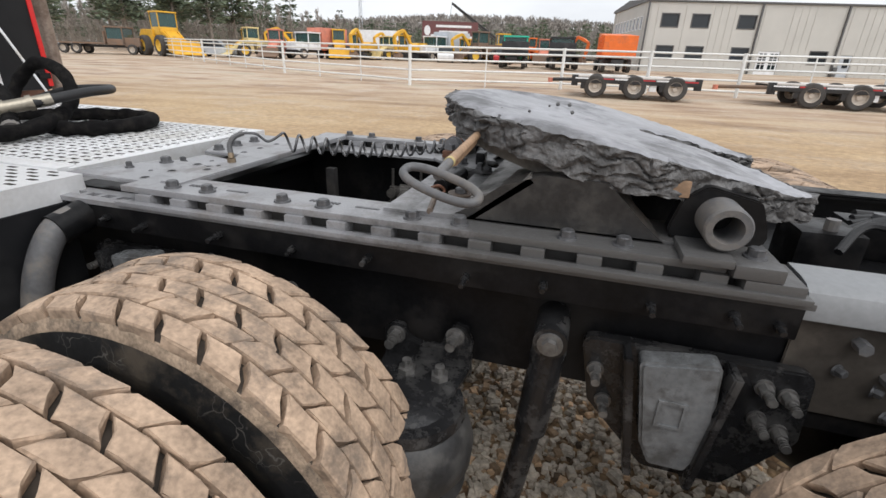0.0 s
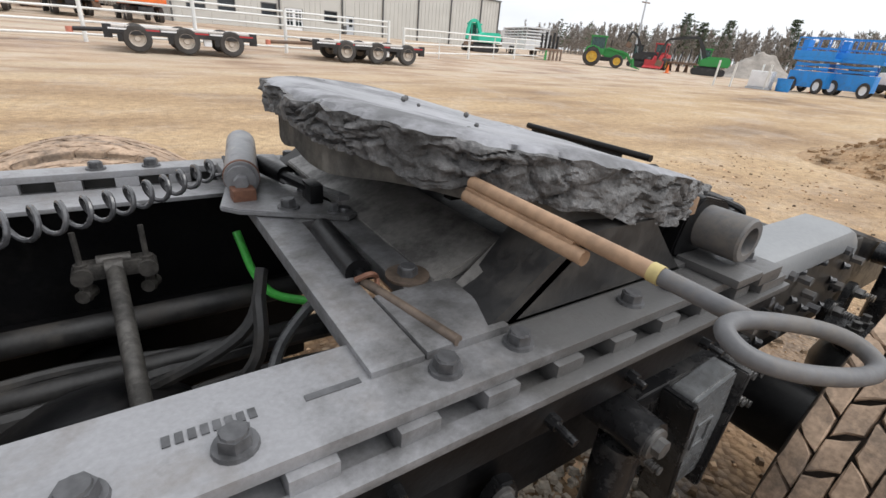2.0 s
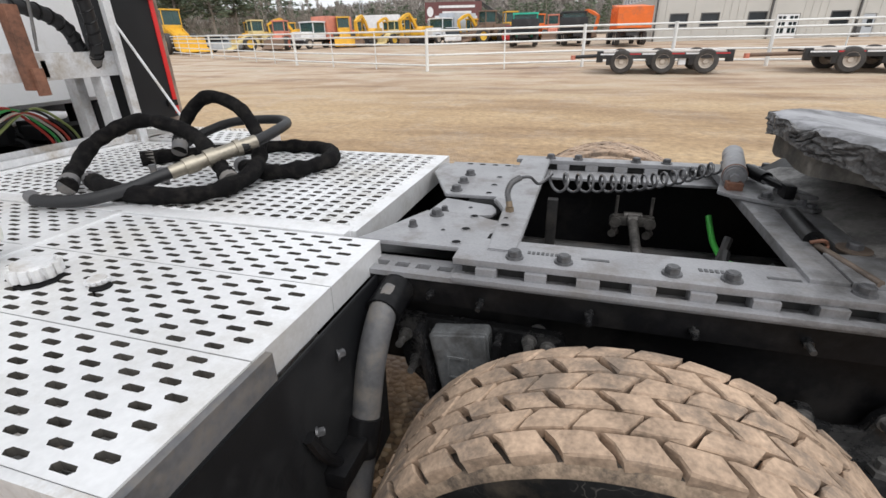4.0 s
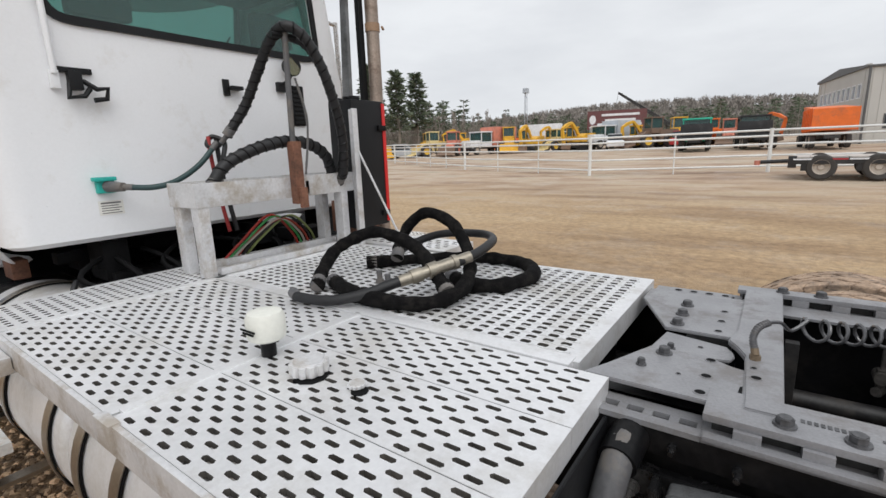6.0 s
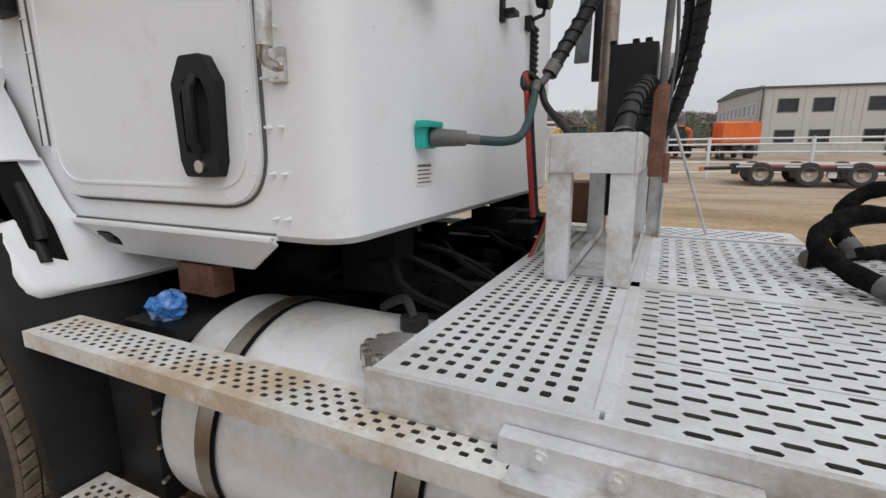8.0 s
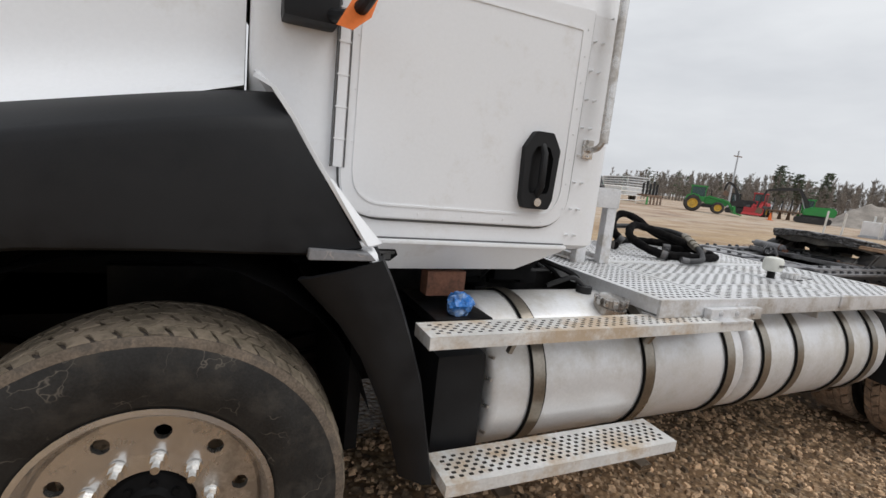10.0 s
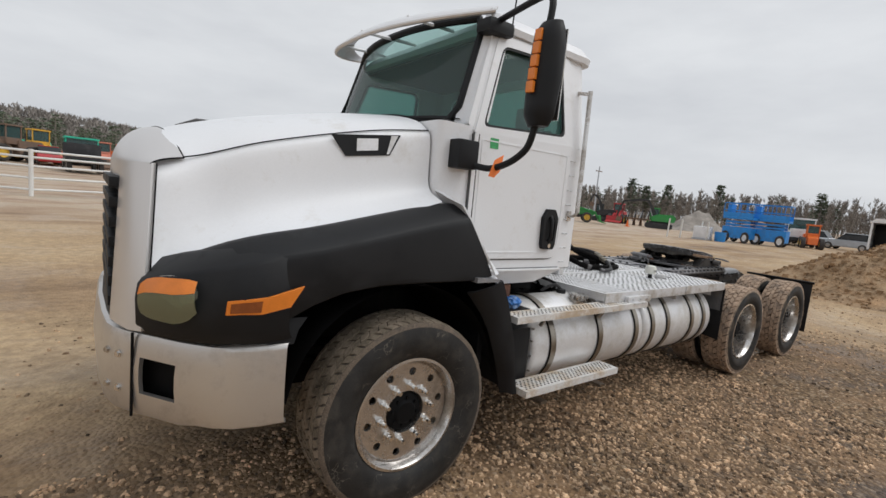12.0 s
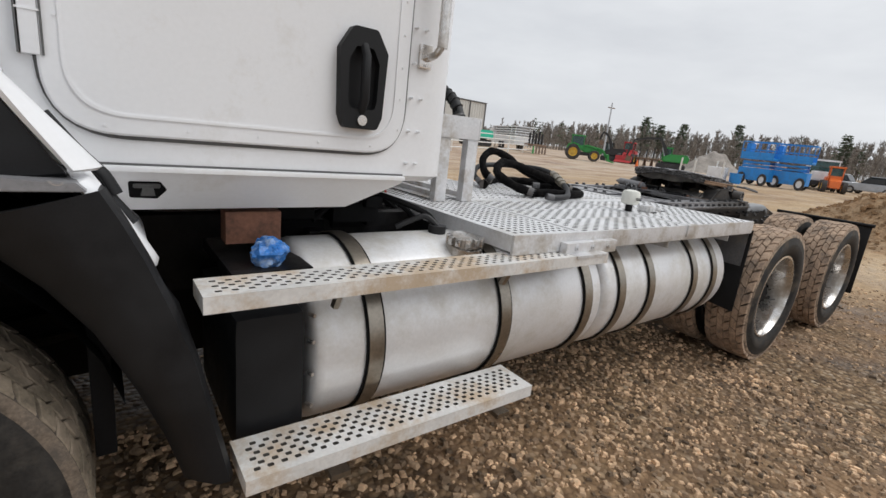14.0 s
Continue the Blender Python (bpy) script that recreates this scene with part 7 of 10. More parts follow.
def hole(x, y, z, r, parent):
    bm = bmesh.new()
    add_ring(bm, [(x + r * 1.25 * math.cos(a), y + r * 1.25 * math.sin(a)) for a in [k * math.pi / 8 for k in range(16)]],
             [(x + r * math.cos(a), y + r * math.sin(a)) for a in [k * math.pi / 8 for k in range(16)]], 0.0015, XY(z), 0)
    # no hole is cut: a flat near-black disc paints its shaded depth
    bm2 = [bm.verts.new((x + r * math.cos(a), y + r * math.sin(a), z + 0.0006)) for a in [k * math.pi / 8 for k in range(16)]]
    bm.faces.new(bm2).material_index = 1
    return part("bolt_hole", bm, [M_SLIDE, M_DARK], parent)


for x, y in ((-0.748, -0.317), (-0.75, -0.40), (-0.748, -0.226), (-0.80, -0.336)):
    hole(x, y, 0.986, 0.0105 if x > -0.79 else 0.005, gp)
for y in (0.157, 0.065, -0.02):
    hole(-0.752, y, 0.986, 0.009, gp2)
hole(-0.78, -0.134, 0.976, 0.006, cpl_)
bm = prism([(-0.71, 0.43), (-0.71, 0.0), (-0.724, -0.085), (-0.702, -0.125), (-0.684, -0.17), (-0.674, -0.39), (-0.674, -0.43), (-0.609, -0.43), (-0.609, 0.43)], 0.016, XY(0.976), 0.003)
fcp = part("front_cross_plate", bm, M_SLIDE, fifth, "pale grey cross plate of the slider frame")
hole(-0.658, -0.286, 0.992, 0.010, fcp)
hole(-0.664, -0.236, 0.992, 0.006, fcp)
bm = prism([(-0.6885, -0.405), (-0.6775, -0.405), (-0.679, -0.33), (-0.684, -0.335)], 0.0012, XY(0.986))
part("slit", bm, M_DARK, gp)
part("far_angle", box(-0.955, -0.75, 0.40, 0.478, 0.935, 0.953, 0.008), M_SLIDE, fifth)
for x in (-0.92, -0.87, -0.82, -0.77):
    hole(x, 0.44, 0.953, 0.012, fcp)

# air line: brass elbow, lead and coil
bm = bmesh.new()
add_cyl(bm, (-0.664, -0.182, 0.991), (-0.664, -0.182, 1.003), 0.012, seg=6)
add_cyl(bm, (-0.664, -0.182, 1.003), (-0.667, -0.178, 1.018), 0.0085, seg=10)
part("line_fitting", bm, mat("tarnished_brass", (0.20, 0.15, 0.10), 0.5, 0.4, vary=0.25), fifth, "tarnished brass hose fitting")
sleeve = spline([(-0.667, -0.178, 1.016), (-0.672, -0.172, 1.04), (-0.664, -0.158, 1.062), (-0.645, -0.14, 1.072)], 10)
bm = bmesh.new()
for k in range(len(sleeve) - 1):
    add_cyl(bm, sleeve[k], sleeve[k + 1], 0.0085 if k % 2 else 0.0068, seg=10)
part("ribbed_sleeve", bm, M_GREYD, fifth, "grey ribbed sleeve over the air line")
A, B = Vector((-0.575, -0.055, 1.04)), Vector((-0.085, 0.27, 1.028))
turns = 16
pts = [(-0.645, -0.14, 1.072), (-0.622, -0.115, 1.068), (-0.60, -0.09, 1.044)]
d = (B - A).normalized()
side = d.cross(Vector((0, 0, 1))).normalized()
for k in range(turns * 14 + 1):
    u = k / (turns * 14)
    a = 2 * math.pi * turns * u + 1.2
    r = 0.027 * (1 - 0.35 * u)
    c = A.lerp(B, u ** 0.9) - Vector((0, 0, 0.026 * math.sin(math.pi * u)))
    pts.append(c + side * (r * math.cos(a)) + Vector((0, 0, r * math.sin(a))))
pts += [B + Vector((0.02, 0.02, 0.0)), B + Vector((0.05, 0.05, -0.02))]
part("coiled_air_line", tube(spline(pts[:4], 6)[:-1] + pts[3:], 0.0042, 7), M_COIL, fifth, "coiled black air line")

# lock cylinder on its bracket plate
bp = part("bracket_plate", prism([(-0.125, 0.075), (-0.10, 0.045), (0.06, -0.05), (0.085, -0.035), (0.05, 0.06), (0.06, 0.42), (-0.03, 0.44)], 0.009, XY(0.998), 0.002), M_SLIDE, fifth)
bm = bmesh.new()
add_cyl(bm, (-0.075, 0.13, 1.037), (-0.02, 0.40, 1.042), 0.031, seg=24)
add_cyl(bm, (-0.078, 0.118, 1.037), (-0.075, 0.133, 1.037), 0.026, seg=24)
add_cyl(bm, (-0.082, 0.10, 1.036), (-0.078, 0.12, 1.037), 0.013, seg=6)
add_cyl(bm, (-0.02, 0.40, 1.042), (-0.012, 0.44, 1.043), 0.012, seg=12)
lc = part("lock_cylinder", bm, M_GREY, fifth, "grey pneumatic lock cylinder")
bm = bmesh.new()
add_cyl(bm, (-0.074, 0.136, 1.037), (-0.072, 0.145, 1.037), 0.0325, seg=24)
part("end_band", bm, M_DIRT, lc)
bm = bmesh.new()
add_box(bm, -0.10, -0.06, 0.085, 0.12, 1.005, 1.028, 0.004)
part("cylinder_foot", bm, M_DIRT, lc, "rust-brown mounting foot")
for x, y in ((-0.02, 0.03), (0.045, -0.02), (0.035, 0.12), (0.02, 0.27)):
    bolt_at(bp, x, y, 1.007, x > 0.03)
bm = bmesh.new()
add_cyl(bm, (-0.015, 0.25, 1.03), (0.03, 0.06, 1.03), 0.011, seg=10)
add_cyl(bm, (-0.015, 0.25, 1.03), (0.01, 0.15, 1.03), 0.018, seg=12)
add_box(bm, 0.02, 0.045, 0.03, 0.08, 1.007, 1.042, 0.004)
part("lock_rod", bm, M_FRAME, fifth)
part("lock_lever", prism([(-0.01, 0.18), (0.0, 0.14), (0.06, -0.0), (0.085, -0.0), (0.075, 0.03), (0.02, 0.17)], 0.010, XY(1.018), 0.002), M_SLIDE, fifth)

# rear cross members
bm = bmesh.new()
add_box(bm, -0.075, -0.012, -0.43, 0.42, 0.972, 0.996, 0.003)
rcp = part("rear_cross_plate", bm, M_SLIDE, fifth, "dark steel cross plate of the slider")
bm = bmesh.new()
add_box(bm, -0.01, 0.105, -0.43, -0.30, 0.976, 0.999, 0.003)
add_box(bm, 0.035, 0.095, -0.30, 0.06, 0.976, 0.997, 0.003)
add_box(bm, -0.02, 0.035, -0.02, 0.06, 0.976, 0.997, 0.003)
part("slot_plate", bm, M_SLIDE, rcp)
bolt_at(rcp, 0.065, -0.02, 0.997)
rbolt = bolt_at(rcp, 0.055, -0.27, 0.997)
M_RODB = mat("dull_brown_steel", (0.12, 0.09, 0.07), 0.55, 0.2, vary=0.3, scale=20, bump=0.3)
bm = bmesh.new()
add_cyl(bm, (0.055, -0.27, 0.9975), (0.055, -0.27, 1.0015), 0.031, seg=18)
part("rusty_washer", bm, M_RODB, rcp)
bm = bmesh.new()
add_cyl(bm, (0.005, -0.07, 1.0), (-0.005, -0.24, 1.002), 0.019, seg=16)
add_cyl(bm, (-0.005, -0.24, 1.002), (-0.006, -0.26, 1.0), 0.008, seg=8)
sp = part("plunger", bm, M_FRAME, fifth, "small black spring plunger")
bm = bmesh.new()
add_tube(bm, spline([(-0.02, -0.262, 1.004), (0.0, -0.268, 1.012), (0.012, -0.262, 1.0), (0.006, -0.275, 0.99)], 6), 0.004, 6)
part("cotter", bm, M_DIRT, sp)
part("pull_rod", cyl((-0.006, -0.26, 0.998), (0.03, -0.43, 1.0), 0.0065), M_RODB, fifth, "dull brown pull rod")

M_PED = mat("dusty_pedestal", (0.020, 0.0195, 0.020), 0.4, vary=0.3, scale=10, bump=0.3, dirt=(0.06, 0.054, 0.048), dirt_amount=0.3, dirt_scale=9)
# saddle: an inclined channel across, and a pedestal on each side
M_SADDLE = mat("dusty_saddle_steel", (0.19, 0.18, 0.17), 0.4, 0.2, vary=0.25, scale=9, bump=0.3, dirt=(0.05, 0.047, 0.045), dirt_amount=0.4, dirt_scale=8)
part("saddle_channel", prism([(0.078, 0.988), (0.095, 0.988), (0.205, 1.030), (0.203, 1.040), (0.190, 1.040), (0.080, 0.999)], 0.68, XZ(-0.30, 1), 0.002), M_SADDLE, fifth, "inclined dusty steel channel under the plate")
for s in (-1, 1):
    a = 0.42 * s
    bm = bmesh.new()
    lo = [(0.06, 0.988), (0.485, 0.988), (0.44, 1.025), (0.37, 1.092), (0.25, 1.094), (0.17, 1.065), (0.10, 1.01)]
    hi = [(0.10, 0.988), (0.48, 0.988), (0.435, 1.03), (0.375, 1.098), (0.26, 1.10), (0.19, 1.08), (0.13, 1.01)]
    va = [bm.verts.new((x, a, z)) for x, z in lo]
    vb = [bm.verts.new((x, a - 0.10 * s, z)) for x, z in hi]
    bm.faces.new(va)
    bm.faces.new(vb)
    for k in range(7):
        bm.faces.new((va[k], va[(k + 1) % 7], vb[(k + 1) % 7], vb[k]))
    bmesh.ops.recalc_face_normals(bm, faces=bm.faces[:])
    ped = part("pedestal", bm, M_PED, fifth, "dark cast pedestal under the fifth wheel")
    part("sloping_plate", prism([(0.105, 0.993), (0.122, 0.989), (0.238, 1.078), (0.226, 1.091)], 0.11, XZ(a, -s), 0.002), M_SADDLE, ped, "dusty grey sloping plate")
    part("foot", box(0.09, 0.655, min(a, a - 0.13 * s), max(a, a - 0.13 * s), 0.988, 0.996, 0.002), M_SLIDE, ped)
    part("gusset", prism([(0.12, 0.996), (0.26, 0.996), (0.35, 1.075), (0.32, 1.085)], 0.02, XZ(a - 0.12 * s, -s), 0.003), M_GREYD, ped)
    y0, y1 = 0.33 * s, 0.475 * s
    pin = part("pivot_pin", revolve([(0.044, y0), (0.044, y0 + 0.05 * s), (0.038, y0 + 0.055 * s), (0.038, y1 - 0.004 * s), (0.035, y1), (0.024, y1), (0.022, y1 - 0.01 * s), (0.022, y1 - 0.10 * s), (0.0, y1 - 0.101 * s)], (0.565, 0, 1.045), 32), M_GREYD, fifth, "hollow grey pivot pin tube")
    part("pin_bracket", prism(rounded([(0.48, 0.996), (0.66, 0.996), (0.63, 1.08), (0.54, 1.10), (0.50, 1.07)], 0.025, 4), 0.03, XZ(0.37 * s, -1), 0.003), M_FRAME, pin)
    part("clip", box(0.47, 0.51, min(0.375 * s, 0.405 * s), max(0.375 * s, 0.405 * s), 1.075, 1.105, 0.004), M_TANROD, ped, "tan rusty bracket clip")

# the plate: outline of the near half, mirrored
half = [(-0.03, 0.0), (-0.026, -0.08), (-0.01, -0.165), (0.03, -0.25), (0.09, -0.32), (0.165, -0.37), (0.25, -0.405), (0.35, -0.418), (0.44, -0.412), (0.53, -0.385), (0.63, -0.345), (0.71, -0.305), (0.758, -0.26), (0.765, -0.20), (0.75, -0.145), (0.69, -0.085), (0.60, -0.052), (0.52, -0.045), (0.462, -0.03), (0.448, 0.0)]
hs = [Vector((x, y, 0)) for x, y in half]
near_side = spline(hs, 24)
loop = [(p.x, p.y) for p in near_side] + [(p.x, -p.y) for p in near_side[-2:0:-1]]
top_z = lambda x: 1.214 - 0.115 * (x + 0.02) - 0.155 * max(0.0, x - 0.25) ** 1.5


def grease_plate():
    bm = bmesh.new()
    n = len(loop)
    P = [Vector((x, y, 0)) for x, y in loop]
    nrm = []
    for k in range(n):
        t = (P[(k + 1) % n] - P[k - 1]).normalized()
        nrm.append(Vector((-t.y, t.x, 0)))
    area = sum(P[k].x * P[(k + 1) % n].y - P[(k + 1) % n].x * P[k].y for k in range(n))
    if area > 0:
        nrm = [-v for v in nrm]
    lump = lambda q, f: noise.noise(q * f)
    rows = []
    # inner top ring, edge of the top, then the caked skirt down to its lip
    spec = [(-0.055, 0.0, 0), (-0.028, 0.001, 0), (-0.010, -0.001, 0), (0.0, -0.006, 0)] + [(0.004, -k / 27, 1) for k in range(2, 28)] + [(-0.014, -1.0, 1), (-0.03, -0.9, 1)]
    for off, dz, rel in spec:
        row = []
        for k in range(n):
            p = P[k]
            front = max(0.0, min(1.0, (0.34 - p.x) / 0.12))
            depth = 0.062 + 0.026 * min(1.0, abs(p.y) / 0.3) - 0.03 * max(0.0, min(1.0, (p.x - 0.25) / 0.5)) - 0.022 * front + (0.010 + 0.008 * front) * lump(Vector((p.x, p.y, 3)), 9)
            z = top_z(p.x) + (dz * depth if rel else dz)
            q = Vector((p.x, p.y, z))
            bend = q + Vector((lump(q, 17), lump(q + Vector((5, 0, 0)), 17), lump(q + Vector((0, 7, 0)), 17))) * 0.02
            # flaking layers, torn cracks between them and fine crumbs
            layers = lump(Vector((bend.x * 10, bend.y * 10, bend.z * 60)), 1)
            ledge = 0.0055 * max(-1.0, min(1.0, layers * 7))
            crack = -0.013 * max(0.0, 1 - abs(lump(Vector((bend.x * 15, bend.y * 15, bend.z * 45)), 1)) / 0.10)
            tear = -0.008 * max(0.0, 1 - abs(lump(bend + Vector((3, 1, 0)), 13)) / 0.07)
            big = lump(q, 8) * 0.008 + ledge * max(0.0, 0.5 + lump(q + Vector((2, 2, 2)), 6) * 1.4) + (crack + tear) * max(0.0, min(1.0, 0.6 + lump(q + Vector((8, 1, 2)), 9) * 2)) + lump(q, 42) * 0.0065 + lump(q, 95) * 0.0045
            edge = 1.0 if rel else 0.0 if off < -0.05 else max(0.1, 1 + off / 0.03)
            o = off + (big if rel else big * edge * 0.7) + (0.013 * max(0, lump(q + Vector((9, 0, 0)), 14)) if dz > -0.35 and rel else 0)
            w = p + nrm[k] * o
            zz = z + (lump(q + Vector((4, 4, 4)), 20) * 0.006 + lump(q, 60) * 0.003) * (1 if rel else edge * 0.8)
            row.append(bm.verts.new((w.x, w.y, zz)))
        rows.append(row)
    for i in range(len(rows) - 1):
        for k in range(n):
            f = bm.faces.new((rows[i][k], rows[i][(k + 1) % n], rows[i + 1][(k + 1) % n], rows[i + 1][k]))
            f.material_index = 1 if i >= 3 else 0
    bmesh.ops.triangle_fill(bm, edges=[e for e in bm.edges if e.is_boundary and all(v in set(rows[0]) for v in e.verts)], use_beauty=True)
    bmesh.ops.recalc_face_normals(bm, faces=bm.faces[:])
    return bm


pl = part("top_plate", grease_plate(), [M_PLATE, M_GREASE], fifth, "greasy grey fifth wheel plate with caked sides", 32)
# grey web below the caked skirt
inner = [(x * 0.945 + 0.016, y * 0.955) for x, y in loop[::10]]
bm = bmesh.new()
n = len(inner)
r0 = [bm.verts.new((x, y, top_z(x) - 0.03)) for x, y in inner]
r1 = [bm.verts.new((x, y, top_z(x) - 0.058 - 0.034 * max(0.0, min(1.0, (0.36 - x) / 0.1)) - 0.012 * math.sin(abs(y) * 17))) for x, y in inner]
for k in range(n):
    bm.faces.new((r0[k], r0[(k + 1) % n], r1[(k + 1) % n], r1[k]))
bmesh.ops.solidify(bm, geom=bm.faces[:], thickness=0.012)
part("skirt_web", bm, mat("dusty_web_steel", (0.20, 0.185, 0.165), 0.5, vary=0.2, scale=8, bump=0.2, dirt=(0.09, 0.085, 0.08), dirt_amount=0.5, dirt_scale=7), pl, "smooth grey web under the plate")
bm = bmesh.new()
for p in (1, -1):
    add_box(bm, 0.26, 0.5, 0.06 * p - 0.012, 0.06 * p + 0.012, 1.02, 1.10)
add_box(bm, 0.30, 0.50, -0.12, 0.12, 1.02, 1.06)
part("lock_jaw", bm, M_FRAME, pl)
# crumbs of grease on the top
bm = bmesh.new()
rg = random.Random(8)
for k in range(9):
    x, y = rg.uniform(0.05, 0.42), rg.uniform(-0.28, 0.28)
    s = rg.uniform(0.003, 0.007)
    v = bmesh.ops.create_icosphere(bm, subdivisions=1, radius=s, matrix=pose(x, y, top_z(x) + s * 0.2, rg.uniform(0, 90), rg.uniform(0, 90), 0))
tagged(part("grease_crumbs", bm, M_GREASE, pl), kind="stuff")

# release handle
hd = part("release_handle", tube(spline([(0.111, -0.58, 1.138), (0.113, -0.62, 1.136), (0.116, -0.66, 1.134)], 6), 0.008, 12), M_GREYD, fifth, "release handle with a rusty bar and grey loop")
bm = bmesh.new()
a, b = Vector((0.10, -0.335, 1.147)), Vector((0.111, -0.585, 1.138))
add_cyl(bm, a, b, 0.008, seg=12)
off = Vector((-0.007, 0.0, -0.0155))
add_cyl(bm, a + off * 1.0, a.lerp(b, 0.72) + off, 0.008, seg=12)
d, u, v = basis(b - a)
add_box(bm, 0, (b - a).length * 0.66, -0.006, 0.006, -0.003, 0.003, 0.0, Matrix.Translation(a + off * 0.5) @ (b - a).to_track_quat("X", "Z").to_matrix().to_4x4())
part("bar", bm, M_TANROD, hd, "rusty tan round bars")
part("tape", cyl(a.lerp(b, 0.96), a.lerp(b, 1.0), 0.0088), mat("dull_yellow_tape", (0.42, 0.34, 0.15), 0.6, vary=0.15), hd, "yellowish tape ring")
cx = Vector((0.127, -0.686, 1.128))
ex, ey = Vector((1, -0.38, -0.18)).normalized(), Vector((-0.3, -1, -0.35)).normalized()
lp = []
for k in range(40):
    t = 2 * math.pi * k / 40
    c, s = math.cos(t), math.sin(t)
    lp.append(cx + ex * 0.066 * math.copysign(abs(c) ** 0.85, c) + ey * 0.0225 * math.copysign(abs(s) ** 0.8, s))
part("loop", tube(lp, 0.0066, 12, closed=True), M_GREYD, hd)

# levelling valve and lines in the frame
M_OLDST = mat("dirty_link_steel", (0.10, 0.093, 0.086), 0.45, 0.3, vary=0.3, scale=20, bump=0.3, dirt=(0.03, 0.028, 0.026), dirt_amount=0.4, dirt_scale=14)
bm = bmesh.new()
add_box(bm, -0.365, -0.245, 0.305, 0.345, 0.795, 0.828, 0.006)
add_cyl(bm, (-0.335, 0.325, 0.828), (-0.275, 0.325, 0.828), 0.013, seg=12)
lv = part("levelling_valve", bm, M_OLDST, truck, "levelling valve with links between the frame rails")
for x in (-0.362, -0.248):
    bm = bmesh.new()
    add_cyl(bm, (x, 0.315, 0.81), (x, 0.318, 0.90), 0.0055, seg=8)
    add_cyl(bm, (x, 0.315, 0.812), (x, 0.315, 0.832), 0.013, seg=6)
    add_cyl(bm, (x, 0.295, 0.808), (x, 0.345, 0.808), 0.019, seg=12)
    add_cyl(bm, (x, 0.312, 0.792), (x, 0.312, 0.752), 0.012, 0.009, seg=8)
    add_cyl(bm, (x - 0.008, 0.30, 0.765), (x + 0.008, 0.335, 0.762), 0.014, seg=10)
    part("link", bm, M_OLDST, lv)
bm = bmesh.new()
add_cyl(bm, (-0.306, 0.305, 0.818), (-0.29, -0.05, 0.72), 0.0165, seg=14)
add_cyl(bm, (-0.322, 0.305, 0.818), (-0.290, 0.305, 0.818), 0.020, seg=14)
part("arm_rod", bm, M_OLDST, lv, "grey steel rod")
part("equalizer_beam", box(-0.95, 0.12, 0.44, 0.50, 0.36, 0.665, 0.03), M_FRAME, truck, "black suspension beam under the frame rail")
for z, y, r in ((0.70, 0.30, 0.028), (0.655, 0.18, 0.022), (0.60, 0.02, 0.03)):
    part("frame_pipe", tube([(-1.3, y, z), (-0.5, y - 0.01, z - 0.004), (0.55, y - 0.03, z + 0.012)], r, 12), M_LINE, truck, "straight black pipe along the frame")
part("air_hose", tube(spline([(0.06, 0.06, 0.80), (0.0, 0.05, 0.765), (-0.06, 0.02, 0.71), (-0.10, -0.06, 0.66), (-0.12, -0.20, 0.63)], 8), 0.012, 8), M_PAD, truck, "grey hose beside the green one")
part("green_air_hose", tube(spline([(-0.055, 0.38, 0.83), (-0.048, 0.354, 0.795), (-0.04, 0.29, 0.755), (-0.02, 0.20, 0.74), (0.031, 0.108, 0.757), (0.07, 0.04, 0.77)], 8), 0.010, 10), M_GREENH, truck, "bright green air hose")
rh = random.Random(11)
for k in range(9):
    y, z = -0.20 + 0.055 * k, 0.60 + 0.02 * (k % 4)
    r = (0.014, 0.010, 0.02, 0.012)[k % 4]
    pts = [(-1.1, y, z)] + [(-0.95 + 0.27 * i, y + rh.uniform(-0.025, 0.025), z + rh.uniform(-0.012, 0.016)) for i in range(8)]
    part("air_hose", tube(spline(pts, 6), r, 8), M_LINE, truck)
for k in range(2):
    y = 0.0 + 0.1 * k
    part("air_hose", tube(spline([(-0.09 + 0.03 * k, y, 0.86), (-0.12, y - 0.06, 0.76), (-0.25 - 0.08 * k, y - 0.03, 0.66), (-0.5, y, 0.63)], 8), 0.013, 8), M_LINE, truck)
part("rusty_bracket", box(-0.595, -0.56, 0.22, 0.25, 0.66, 0.90, 0.004), M_LINE, truck, "rust-brown upright bracket")

# suspension seen past the wheels
M_SPRING = mat("air_spring_rubber", (0.03, 0.03, 0.031), 0.4, vary=0.3, scale=10, bump=0.3, dirt=(0.09, 0.085, 0.08), dirt_amount=0.35, dirt_scale=9)


def long_stud(parent, x, y, z, length=0.042, r=0.0075):
    bm = bmesh.new()
    add_cyl(bm, (x, y, z), (x, y - 0.006, z), r * 2.2, seg=16)
    add_cyl(bm, (x, y - 0.005, z), (x, y - 0.024, z), r * 1.75, r * 1.65, seg=6)
    add_cyl(bm, (x, y - 0.022, z), (x, y - length, z - 0.004), r, seg=10)
    for k in range(4):
        add_cyl(bm, (x, y - 0.028 - 0.006 * k, z), (x, y - 0.031 - 0.006 * k, z), r * 1.12, seg=10)
    return part("stud", bm, M_STUD, parent, "grey threaded stud with a nut")


M_STUD = mat("grey_stud", (0.16, 0.155, 0.15), 0.3, 0.5, vary=0.3, scale=40, bump=0.3)


